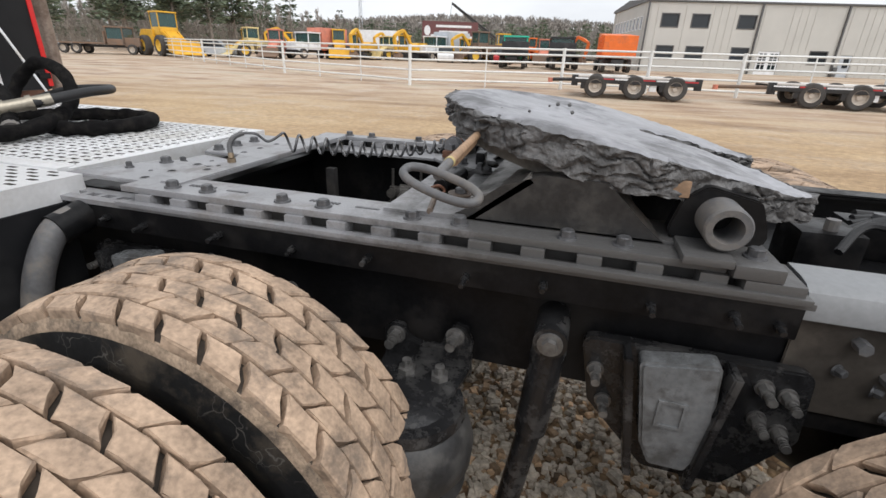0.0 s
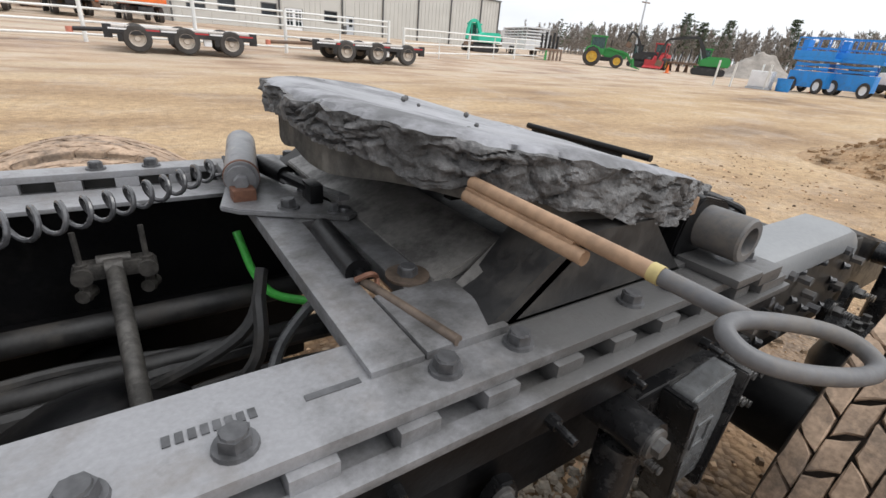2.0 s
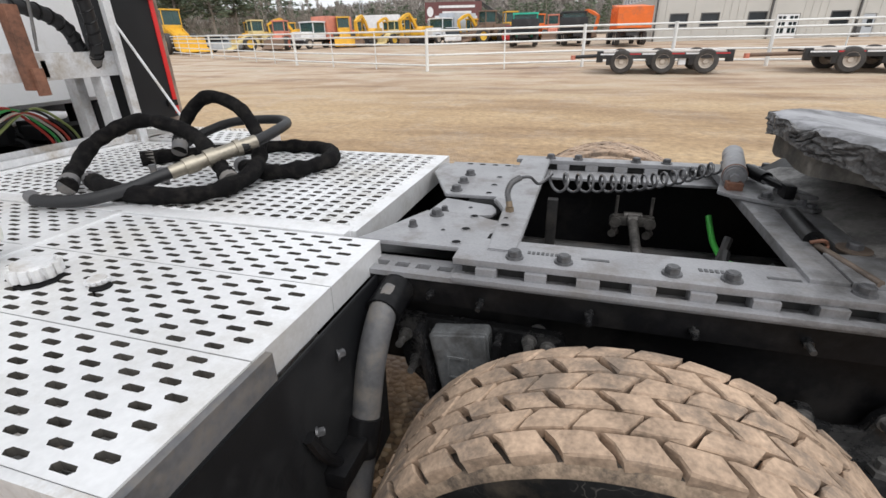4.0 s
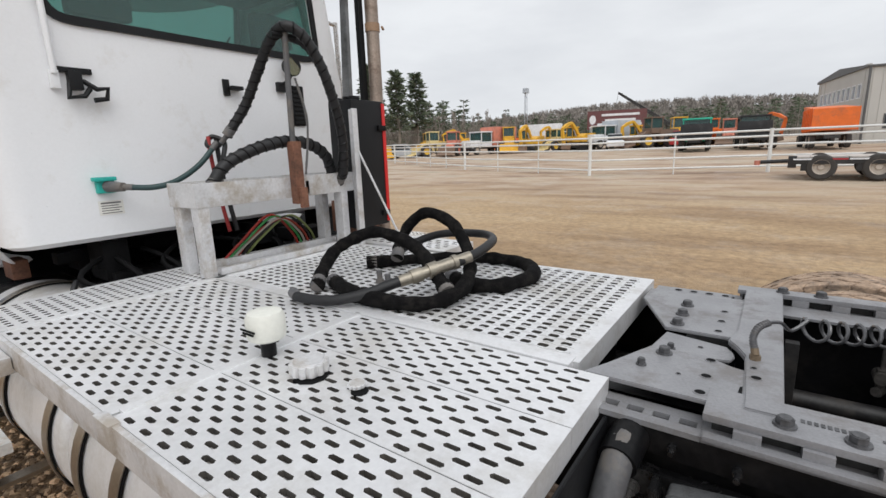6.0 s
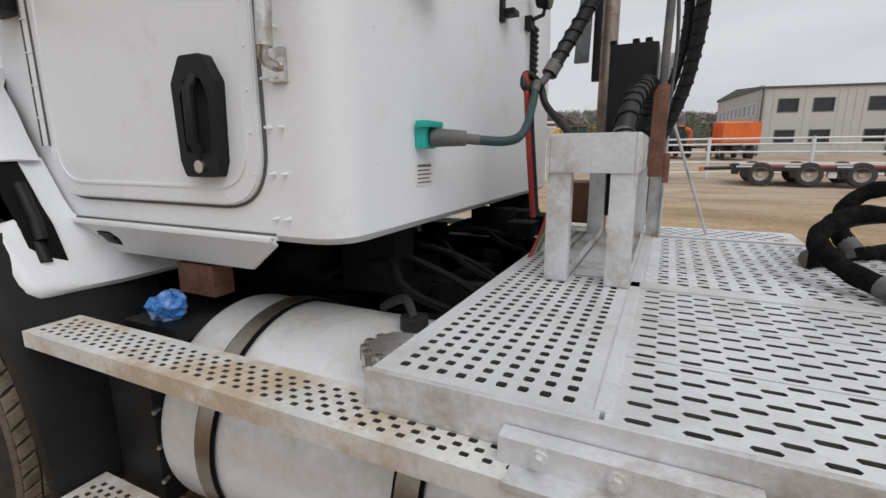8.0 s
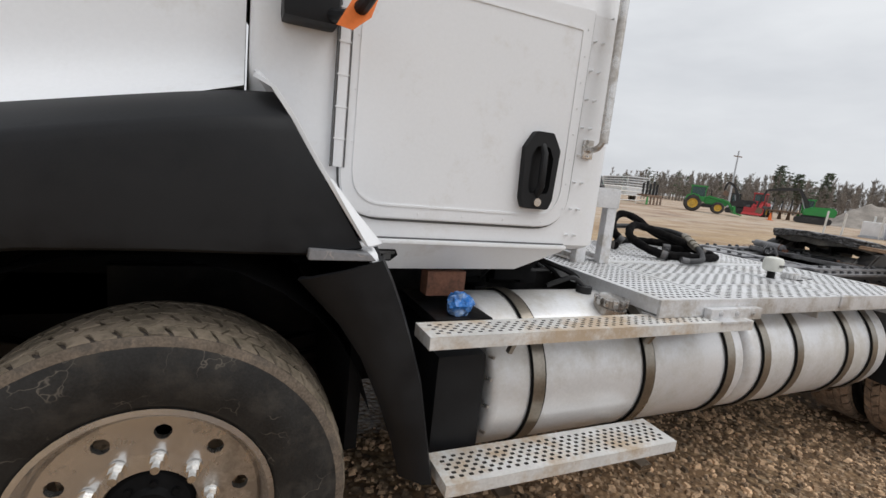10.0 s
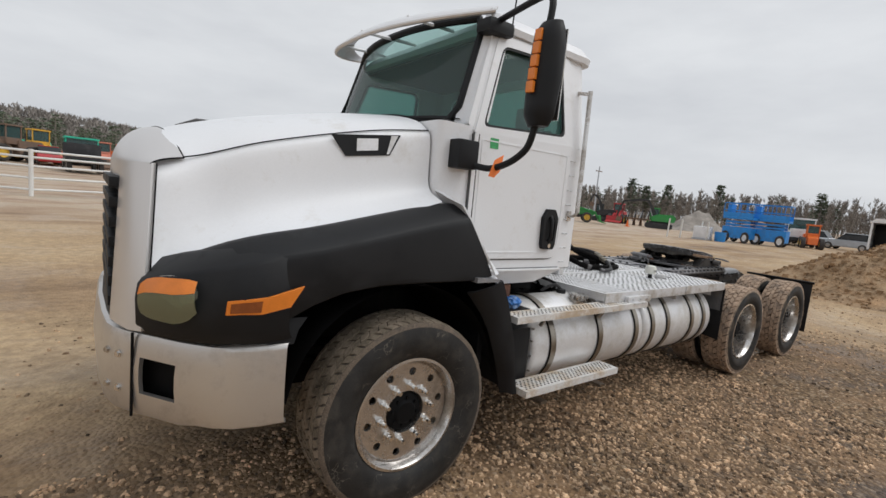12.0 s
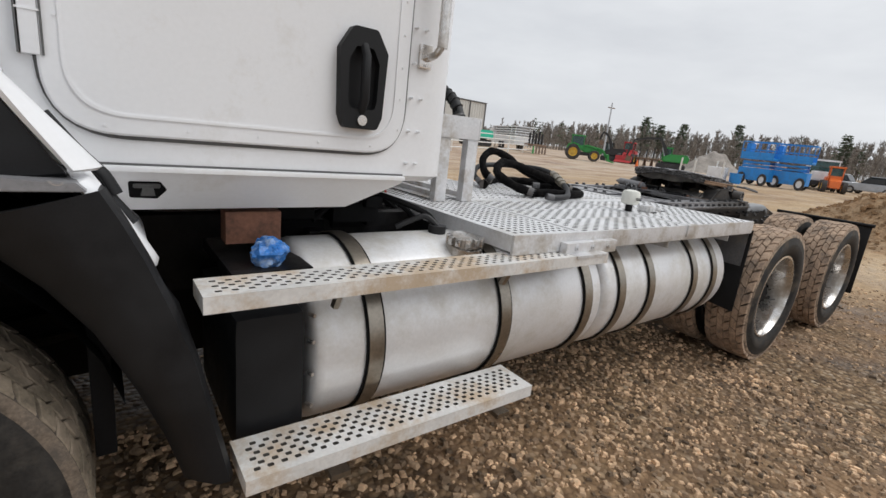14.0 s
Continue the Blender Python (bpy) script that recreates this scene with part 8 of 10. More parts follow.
def hanger(x, z0, z1):
    y = -0.445
    bm = prism(rounded([(x - 0.18, z1 - 0.01), (x + 0.22, z1 - 0.01), (x + 0.23, z1 - 0.16), (x + 0.13, z0 - 0.05), (x - 0.02, z0 - 0.05), (x - 0.15, z1 - 0.16)], 0.025, 4), 0.03, XZ(y, -1), 0.004)
    h = part("spring_hanger", bm, M_CAST, truck, "black cast suspension hanger")
    pad = part("pad", prism(rounded([(x - 0.075, z1 - 0.02), (x + 0.06, z1), (x + 0.075, z0 + 0.06), (x + 0.045, z0), (x - 0.02, z0), (x - 0.045, z0 + 0.05)], 0.012, 4), 0.05, XZ(y - 0.025, -1), 0.006), M_PAD, h, "smooth grey face of the casting")
    for u in (-0.105, 0.075):
        part("rib", prism([(x + u, z1 - 0.01), (x + u + 0.016, z1 - 0.01), (x + u * 0.6 + 0.016, z0 - 0.03), (x + u * 0.6, z0 - 0.03)], 0.06, XZ(y - 0.028, -1), 0.003), M_CAST, h)
    part("cast_mark", ringmesh([(x - 0.03, z0 + 0.10), (x + 0.02, z0 + 0.10), (x + 0.02, z0 + 0.16), (x - 0.03, z0 + 0.16)], [(x - 0.024, z0 + 0.106), (x + 0.014, z0 + 0.106), (x + 0.014, z0 + 0.154), (x - 0.024, z0 + 0.154)], 0.003, XZ(y - 0.0755)), M_PAD, pad)
    for bx, bz in ((-0.145, 0.17), (-0.12, 0.10), (0.145, 0.20), (0.185, 0.19), (0.15, 0.13), (0.19, 0.11)):
        long_stud(h, x + bx, y - 0.03, z0 + bz)


hanger(-0.71, 0.60, 0.83)
hanger(0.545, 0.56, 0.81)
for x in (0.045, 1.37):
    bm = revolve([(0.0, 0.0), (0.10, 0.0), (0.125, 0.02), (0.115, 0.045), (0.135, 0.08), (0.138, 0.12), (0.125, 0.17), (0.112, 0.185), (0.112, 0.20), (0.0, 0.20)], (0, 0, 0), 32)
    bmesh.ops.transform(bm, matrix=pose(x, -0.585, 0.43, 90, 0, 0), verts=bm.verts[:])
    ab = part("air_spring", bm, M_SPRING, truck, "black rubber air spring")
    bm = bmesh.new()
    add_cyl(bm, (x, -0.585, 0.625), (x, -0.585, 0.645), 0.118, 0.112, seg=32)
    add_cyl(bm, (x, -0.585, 0.645), (x, -0.585, 0.655), 0.085, 0.06, seg=24)
    part("bead_plate", bm, M_CAST, ab, "oily steel plate on top of the air spring")
    # bracket with a sagging upper edge between its two bolt bosses
    edge = [(-0.105, 0.635), (-0.105, 0.72), (-0.085, 0.738), (-0.06, 0.735), (-0.045, 0.705), (-0.01, 0.695), (0.03, 0.702), (0.04, 0.74), (0.06, 0.762), (0.085, 0.755), (0.10, 0.72), (0.10, 0.635)]
    br = part("spring_bracket", prism([(x + u, z) for u, z in edge], 0.02, XZ(-0.445, -1), 0.003), M_CAST, ab)
    part("shelf", prism([(x - 0.105, -0.46), (x + 0.10, -0.46), (x + 0.08, -0.60), (x - 0.085, -0.60)], 0.014, XY(0.645), 0.003), M_CAST, br)
    for u, z in ((-0.075, 0.712), (0.062, 0.735)):
        long_stud(br, x + u, -0.465, z, 0.03, 0.0095)
    for u in (-0.03, 0.045):
        bm = bmesh.new()
        add_cyl(bm, (x + u, -0.52, 0.655), (x + u, -0.52, 0.69), 0.011, seg=8)
        add_cyl(bm, (x + u, -0.52, 0.655), (x + u, -0.52, 0.672), 0.02, seg=6)
        part("stud", bm, M_STUD, br)
    bm = bmesh.new()
    add_cyl(bm, (x + 0.262, -0.50, 0.775), (x + 0.245, -0.505, 0.57), 0.034, seg=20)
    add_cyl(bm, (x + 0.245, -0.505, 0.57), (x + 0.21, -0.52, 0.32), 0.026, seg=16)
    sa = part("shock_absorber", bm, M_CAST, truck, "black shock absorber")
    bm = bmesh.new()
    add_cyl(bm, (x + 0.262, -0.435, 0.81), (x + 0.262, -0.545, 0.81), 0.034, 0.032, seg=20)
    part("eye", bm, M_CAST, sa)
    bm = bmesh.new()
    add_cyl(bm, (x + 0.262, -0.545, 0.81), (x + 0.262, -0.550, 0.81), 0.024, seg=16)
    add_cyl(bm, (x + 0.262, -0.549, 0.81), (x + 0.262, -0.562, 0.81), 0.015, seg=6)
    part("eye_bolt", bm, M_STUD, sa)

# bolts along the frame behind the slider
for x, z in ((0.98, 0.885), (1.10, 0.885), (0.80, 0.80), (0.86, 0.77), (0.95, 0.80), (1.02, 0.80), (0.90, 0.72), (0.985, 0.74), (1.05, 0.735), (1.12, 0.75), (1.25, 0.80), (1.29, 0.77), (1.31, 0.83), (1.27, 0.72), (1.35, 0.75)):
    bolt_at(truck, x + rb.uniform(-0.008, 0.008), -0.438, z, True, (90, 0))
for x0, x1, y0, y1, z0, z1 in ((0.80, 0.93, -0.16, -0.02, 0.86, 0.97), (0.98, 1.10, 0.02, 0.14, 0.86, 0.95), (1.12, 1.2, -0.2, -0.08, 0.86, 0.93)):
    vb = part("brake_valve", box(x0, x1, y0, y1, z0, z1, 0.012), M_FRAME, truck, "black brake valve on a cross member")
    part("port", cyl(((x0 + x1) / 2, y0 + 0.03, z1 - 0.004), ((x0 + x1) / 2, y0 + 0.03, z1 + 0.025), 0.014, seg=10), M_GREYD, vb)
for k in range(7):
    y = -0.22 + 0.06 * k
    part("air_hose", tube(spline([(0.85 + 0.03 * k, y, 0.95), (0.92 + 0.04 * k, y + 0.05, 1.0 - 0.01 * k), (1.03 + 0.03 * k, y - 0.04, 0.97), (1.12, y, 0.90), (1.3, y * 0.6, 0.84)], 8), 0.009, 8), M_HOSE, truck)
part("cross_member", box(0.76, 1.30, -0.42, 0.42, 0.80, 0.86, 0.004), M_FRAME, truck)

# mudguard ahead of the drive wheels, with its pipe and clamp
mg = part("mudguard", prism([(-1.14, 0.40), (-0.50, 0.46), (-0.49, 0.93), (-1.14, 0.93)], 0.008, YZ(-0.915), 0.002), M_BLACKPL, truck, "dusty black mudguard panel")
part("guard_pipe", tube(spline([(-0.86, -0.47, 0.905), (-0.865, -0.56, 0.89), (-0.875, -0.62, 0.80), (-0.885, -0.66, 0.66), (-0.895, -0.72, 0.48), (-0.90, -0.78, 0.36)], 8), 0.031, 18), M_GREYD, mg, "dark steel pipe down the mudguard")
part("pipe_collar", tube([(-0.8605, -0.49, 0.902), (-0.866, -0.57, 0.882)], 0.039, 18), M_FRAME, mg)
bm = bmesh.new()
add_cyl(bm, (-0.886, -0.655, 0.675), (-0.891, -0.69, 0.60), 0.040, seg=18)
add_box(bm, -0.905, -0.86, -0.80, -0.70, 0.62, 0.66, 0.005)
add_tube(bm, spline([(-0.89, -0.77, 0.66), (-0.89, -0.81, 0.72), (-0.90, -0.83, 0.78)], 5), 0.012, 8)
part("clamp", bm, M_FRAME, mg)
for y, z in ((-0.80, 0.76), (-0.95, 0.70), (-1.05, 0.85), (-0.70, 0.86)):
    bolt_at(mg, -0.907, y, z, True, (0, 90))

# mud flaps behind the rear wheels
for s in (-1, 1):
    fl = part("mud_flap", box(1.70, 1.71, min(0.58 * s, 1.2 * s), max(0.58 * s, 1.2 * s), 0.22, 0.88, 0.003), M_BLACKPL, truck, "black rubber mud flap")
    part("flap_hanger", cyl((1.69, 0.42 * s, 0.89), (1.69, 1.22 * s, 0.89), 0.016), M_FRAME, fl)

# ---- the yard beyond ----
def paint(name, c, rough=0.5, dirt=0.25):
    return mat(name, c, rough, vary=0.08, scale=2, bump=0.05, dirt=tuple(v * 0.5 + 0.06 for v in c), dirt_amount=dirt, dirt_scale=1.6)


P_FENCE = paint("fence_white", (0.72, 0.72, 0.70), 0.5, 0.1)
P_YEL = paint("machine_yellow", (0.72, 0.40, 0.03))
P_CREAM = paint("machine_cream", (0.72, 0.58, 0.28))
P_ORA = paint("machine_orange", (0.80, 0.17, 0.03))
P_SALMON = paint("faded_red", (0.62, 0.22, 0.15))
P_RED = paint("machine_red", (0.45, 0.03, 0.035))
P_GRN = paint("tractor_green", (0.03, 0.27, 0.06))
P_TEAL = paint("teal_machine", (0.03, 0.50, 0.34))
P_BLU = paint("lift_blue", (0.02, 0.25, 0.68))
P_WHT = paint("vehicle_white", (0.75, 0.76, 0.78), 0.4, 0.1)
P_SILV = paint("silver_truck", (0.45, 0.48, 0.52), 0.35, 0.1)
P_BLK = paint("vehicle_black", (0.02, 0.02, 0.022), 0.4, 0.2)
P_RIMY = paint("wheel_yellow", (0.70, 0.45, 0.06))
P_MUD = paint("muddy_steel", (0.20, 0.13, 0.09), 0.8, 0.4)
P_DARKG = glass("machine_glass", (0.05, 0.10, 0.10), 0.08, 0.75)
P_TYRE = paint("dusty_tyre", (0.045, 0.04, 0.037), 0.85, 0.4)


def yard_wheel(parent, x, y, z, r, w, rim):
    h = w / 2
    bm = revolve([(r * 0.58, -h), (r * 0.9, -h), (r, -h * 0.7), (r, h * 0.7), (r * 0.9, h), (r * 0.58, h)], (x, y, z), 24)
    wh = part("wheel", bm, P_TYRE, parent)
    bm = revolve([(0.0, -h * 0.55), (r * 0.2, -h * 0.6), (r * 0.25, -h * 0.25), (r * 0.5, -h * 0.35), (r * 0.56, -h * 0.95), (r * 0.6, -h * 0.95), (r * 0.6, h * 0.95), (r * 0.5, h * 0.4), (0.0, h * 0.4)], (x, y, z), 20)
    part("rim", bm, rim, wh)
    return wh


def on_land(x, y):
    return (x, y, land(x, y))


# white pipe fence: posts and rails, one bay after another
def fence(name, posts, h, rails, label):
    f = thing(name, label, "fence", "white pipe fences round the yard")
    for k, (x, y) in enumerate(posts):
        z = land(x, y)
        part("post", cyl((x, y, z - 0.05), (x, y, z + h), 0.075, seg=12), P_FENCE, f)
        if k:
            a, b = posts[k - 1], posts[k]
            za, zb = land(*a), land(*b)
            n = max(1, round(math.hypot(b[0] - a[0], b[1] - a[1]) / 3.4))
            for q in range(1, n):
                u = q / n
                mx, my = a[0] + (b[0] - a[0]) * u, a[1] + (b[1] - a[1]) * u
                part("stay", cyl((mx, my, land(mx, my)), (mx, my, land(mx, my) + h - 0.05), 0.03, seg=8), P_FENCE, f)
            for r in rails:
                part("rail", cyl((a[0], a[1], za + r), (b[0], b[1], zb + r), 0.042, seg=8), P_FENCE, f)
    return f


fence("pipe_fence", [(-44, 41), (-30.5, 32.5), (-17.2, 24.2), (-7.75, 20.2), (-0.98, 22.0), (2.7, 22.0), (6.3, 22.0), (11.4, 22.0)], 1.75, (0.25, 0.68, 1.12, 1.45, 1.68), "white pipe fence with round posts along the yard")
fence("pipe_fence", [(12.6, 22.6), (19, 25.5), (26, 29.0), (33, 32.0)], 1.5, (0.3, 0.75, 1.1, 1.45), "white pipe fence past a gate opening")


# three-axle trailer dollies
def trailer(x0, x1, y0, y1, axles, bar, label, tilt):
    at = on_land((x0 + x1) / 2, (y0 + y1) / 2)
    d = thing("trailer_dolly", label, "trailer", "trailer dollies before the fence", at=at, turn=tilt)
    hx, w = (x1 - x0) / 2, (y1 - y0) / 2
    cxm = (x0 + x1) / 2
    for s in (-1, 1):
        part("side_beam", box(-hx, hx, s * w - 0.08, s * w + 0.08, 0.52, 0.72, 0.01), P_BLK, d)
        n = 6
        for k in range(n):
            a, b = -hx + 2 * hx * k / n, -hx + 2 * hx * (k + 1) / n
            part("reflector_strip", box(a + 0.02, b - 0.02, s * w + (s * 0.082 if s < 0 else 0.07), s * w + (0.09 * s if s > 0 else -0.088) + (0.005 if s > 0 else 0.004), 0.66, 0.71), P_RED if k % 2 else P_WHT, d)
    for k in range(9):
        a = -hx + 2 * hx * k / 9
        part("deck_board", box(a + 0.01, a + 2 * hx / 9 - 0.01, -w, w, 0.72, 0.77, 0.006), P_WOOD, d)
    for x in axles:
        part("axle", cyl((x - cxm, -w, 0.42), (x - cxm, w, 0.42), 0.06), P_BLK, d)
        for s in (-1, 1):
            yard_wheel(d, x - cxm, s * (w - 0.05), 0.42, 0.42, 0.28, P_RIM)
        part("spring_box", box(x - cxm - 0.55, x - cxm - 0.40, -w - 0.06, -w + 0.1, 0.30, 0.62, 0.02), P_BLK, d)
    for s in (-1, 1):
        part("bumper_block", box(s * hx - 0.12, s * hx + 0.12, -w - 0.05, -w + 0.15, 0.40, 0.80, 0.02), P_BLK, d)
    part("drawbar", cyl((-hx, 0.0, 0.60), (-hx - bar, 0.0, 0.56), 0.07), P_MUD if bar > 1.2 else P_BLK, d, "drawbar of the dolly")
    if bar > 1.2:
        part("drawbar", cyl((-hx, -w * 0.7, 0.62), (-hx - bar, 0.0, 0.56), 0.06), P_MUD, d)
    part("hitch", cyl((-hx - bar - 0.1, 0, 0.45), (-hx - bar - 0.1, 0, 0.62), 0.1, seg=12), P_SALMON, d, "faded red hitch ring")
    part("toolbox", box(0.55, 0.80, -w - 0.02, -w + 0.2, 0.30, 0.62, 0.02), P_WHT, d)
    return d


P_WOOD = paint("pale_deck_boards", (0.55, 0.50, 0.46), 0.8, 0.3)
P_RIM = paint("dusty_rim", (0.50, 0.44, 0.38), 0.6, 0.3)
trailer(-0.25, 4.15, 18.6, 20.9, (0.54, 1.97, 3.40), 0.95, "black three-axle trailer dolly with dusty wheels", -1)
trailer(6.6, 11.4, 18.7, 20.9, (7.85, 9.25, 10.68), 1.5, "three-axle trailer dolly with a muddy red drawbar", -2)


# metal building
def building():
    b = thing("metal_building", "grey metal-clad commercial building with dark windows", "building", at=(4.4, 48.6, 0.0), turn=math.degrees(math.atan2(8.4, 42.6)))
    M_CLAD = mat("grey_cladding", (0.50, 0.49, 0.46), 0.55, vary=0.05, scale=0.6, bump=0.05)
    M_TRIM = paint("dark_trim", (0.09, 0.09, 0.09), 0.5, 0.1)
    L, D, H = 43.2, 12.4, 6.68
    win = [(1.3, 2.9, 4.62, 5.8), (3.95, 5.55, 4.62, 5.8), (7.95, 9.55, 4.62, 5.8), (1.3, 2.9, 2.02, 3.15), (3.95, 5.55, 2.02, 3.15), (7.95, 9.55, 2.02, 3.15), (14.75, 16.35, 1.87, 3.05)]
    doors = [(10.35, 12.3, 0.9, 2.9), (17.45, 18.5, 0.9, 2.75)]

    def wall_with(open_, u0, u1, v0, v1, to3, name):
        us = sorted({u0, u1} | {v for o in open_ for v in o[:2]})
        vs = sorted({v0, v1} | {v for o in open_ for v in o[2:]})
        bm = bmesh.new()
        for i in range(len(us) - 1):
            for k in range(len(vs) - 1):
                cu, cv = (us[i] + us[i + 1]) / 2, (vs[k] + vs[k + 1]) / 2
                if any(o[0] < cu < o[1] and o[2] < cv < o[3] for o in open_):
                    continue
                add_prism(bm, [(us[i], vs[k]), (us[i + 1], vs[k]), (us[i + 1], vs[k + 1]), (us[i], vs[k + 1])], 0.25, to3)
        # standing seams of the cladding
        u = u0 + 0.3
        while u < u1:
            if not any(o[0] - 0.05 < u < o[1] + 0.05 for o in open_):
                add_prism(bm, [(u, v0), (u + 0.06, v0), (u + 0.06, v1), (u, v1)], 0.03, lambda a, c, w: to3(a, c, -w))
            u += 0.61
        bmesh.ops.recalc_face_normals(bm, faces=bm.faces[:])
        return part(name, bm, M_CLAD, b)

    front = wall_with(win + doors, 0.0, L, 0.0, H, lambda u, v, w: (u, w, v), "wall")
    sidew = [(1.0 + 1.2 * k, 1.85 + 1.2 * k, 4.45, 5.6) for k in range(9)]
    side = wall_with(sidew, 0.25, D, 0.0, H + 0.3, lambda u, v, w: (w, u, v), "wall")
    part("wall", box(0.25, L, D - 0.25, D, 0, H), M_CLAD, b)
    part("wall", box(L - 0.25, L, 0.25, D - 0.25, 0, H), M_CLAD, b)
    bm = prism([(-0.15, H + 0.02), (D + 0.1, H + 0.02), (D + 0.1, H + 0.25), (D * 0.5, H + 0.7), (-0.15, H + 0.16)], L + 0.3, lambda u, v, w: (-0.15 + w, u, v))
    part("roof", bm, M_TRIM, b, "low-pitched roof with dark trim")
    for u in (0.06, 9.78, 16.95, 22.4, 27.8, 33.4, 39.2, L - 0.1):
        part("downpipe", box(u - 0.07, u + 0.07, -0.17, -0.04, 0.4, H, 0.01), M_TRIM, b)
    for o in win:
        w = part("window", ringmesh([(o[0], o[2]), (o[1], o[2]), (o[1], o[3]), (o[0], o[3])], [(o[0] + 0.09, o[2] + 0.09), (o[1] - 0.09, o[2] + 0.09), (o[1] - 0.09, o[3] - 0.09), (o[0] + 0.09, o[3] - 0.09)], 0.12, lambda u, v, q: (u, q - 0.03, v)), M_TRIM, b)
        part("pane", box(o[0] + 0.08, o[1] - 0.08, 0.06, 0.08, o[2] + 0.08, o[3] - 0.08), P_PANE, w)
    for o in sidew:
        w = part("window", ringmesh([(o[0], o[2]), (o[1], o[2]), (o[1], o[3]), (o[0], o[3])], [(o[0] + 0.08, o[2] + 0.08), (o[1] - 0.08, o[2] + 0.08), (o[1] - 0.08, o[3] - 0.08), (o[0] + 0.08, o[3] - 0.08)], 0.12, lambda u, v, q: (q - 0.03, u, v)), P_WHT, b)
        part("pane", box(0.06, 0.08, o[0] + 0.07, o[1] - 0.07, o[2] + 0.07, o[3] - 0.07), P_PANEW, w)
    d = part("door", box(10.4, 12.25, 0.03, 0.09, 0.9, 2.88), P_WHT, b, "white double door with small panes")
    for k in range(2):
        for i in range(3):
            x = 10.55 + 0.95 * k
            for s in (0, 0.36):
                part("pane", box(x + s, x + s + 0.26, 0.0, 0.035, 1.35 + 0.48 * i, 1.75 + 0.48 * i), P_PANE, d)
    d = part("door", box(17.5, 18.45, 0.03, 0.09, 0.9, 2.72), P_SILV, b, "grey service door")
    part("pane", box(17.85, 18.3, 0.0, 0.035, 1.7, 2.5), P_PANE, d)
    part("wall_box", box(17.0, 17.35, -0.3, 0.0, 0.95, 1.75, 0.02), M_TRIM, b)


P_PANE = mat("dark_window_pane", (0.02, 0.024, 0.028), 0.06, vary=0.1, scale=1, bump=0.0)
P_PANEW = mat("pale_window_pane", (0.35, 0.38, 0.42), 0.1, vary=0.1, scale=1, bump=0.0)
building()


# vehicles and machines; local x points forward
def machine_cab(parent, x0, x1, y0, y1, z0, z1, colour):
    c = part("cab", box(x0, x1, y0, y1, z0, z0 + (z1 - z0) * 0.35, 0.03), colour, parent)
    for x in (x0 + 0.04, x1 - 0.04):
        for y in (y0 + 0.04, y1 - 0.04):
            part("pillar", box(x - 0.04, x + 0.04, y - 0.04, y + 0.04, z0, z1), colour, c)
    part("window", box(x0 + 0.05, x1 - 0.05, y0 + 0.05, y1 - 0.05, z0 + (z1 - z0) * 0.35, z1 - 0.05), P_DARKG, c)
    part("roof", box(x0 - 0.08, x1 + 0.08, y0 - 0.06, y1 + 0.06, z1 - 0.06, z1 + 0.08, 0.03), colour, c)
    return c


def loader(x, y, turn, colour, k=1.0, label="", arms=True, name="wheel_loader"):
    m = thing(name, label, "loader", at=on_land(x, y), turn=turn)
    part("rear_body", prism([(-3.0 * k, 0.75 * k), (-0.6 * k, 0.75 * k), (-0.5 * k, 2.0 * k), (-2.7 * k, 2.05 * k), (-3.1 * k, 1.6 * k)], 1.7 * k, lambda u, v, w: (u, -0.85 * k + w, v), 0.05), colour, m)
    part("front_frame", prism([(-0.3 * k, 0.6 * k), (1.6 * k, 0.6 * k), (1.4 * k, 1.5 * k), (0.5 * k, 1.9 * k), (-0.2 * k, 1.4 * k)], 1.2 * k, lambda u, v, w: (u, -0.6 * k + w, v), 0.04), colour, m)
    machine_cab(m, -0.9 * k, 0.5 * k, -0.75 * k, 0.75 * k, 1.6 * k, 3.3 * k, colour)
    for wx in (-1.7 * k, 1.1 * k):
        for s in (-1, 1):
            yard_wheel(m, wx, s * 1.05 * k, 0.78 * k, 0.78 * k, 0.55 * k, P_RIMY if colour is not P_SALMON else P_SALMON)
    if arms:
        for s in (-0.5, 0.5):
            part("lift_arm", prism([(0.6 * k, 1.75 * k), (0.8 * k, 1.95 * k), (2.7 * k, 0.7 * k), (2.6 * k, 0.45 * k)], 0.14, lambda u, v, w, s=s: (u, s * k + w, v), 0.02), colour, m)
        part("bucket", prism([(2.5 * k, 1.15 * k), (2.6 * k, 0.35 * k), (3.6 * k, 0.12 * k), (3.62 * k, 0.2 * k), (2.85 * k, 0.5 * k), (2.75 * k, 1.2 * k)], 2.5 * k, lambda u, v, w: (u, -1.25 * k + w, v), 0.02), P_MUD if colour is P_SALMON else colour, m)
    part("exhaust_stack", cyl((-1.6 * k, 0.3 * k, 2.0 * k), (-1.6 * k, 0.3 * k, 2.75 * k), 0.06 * k), P_BLK, m)
    return m


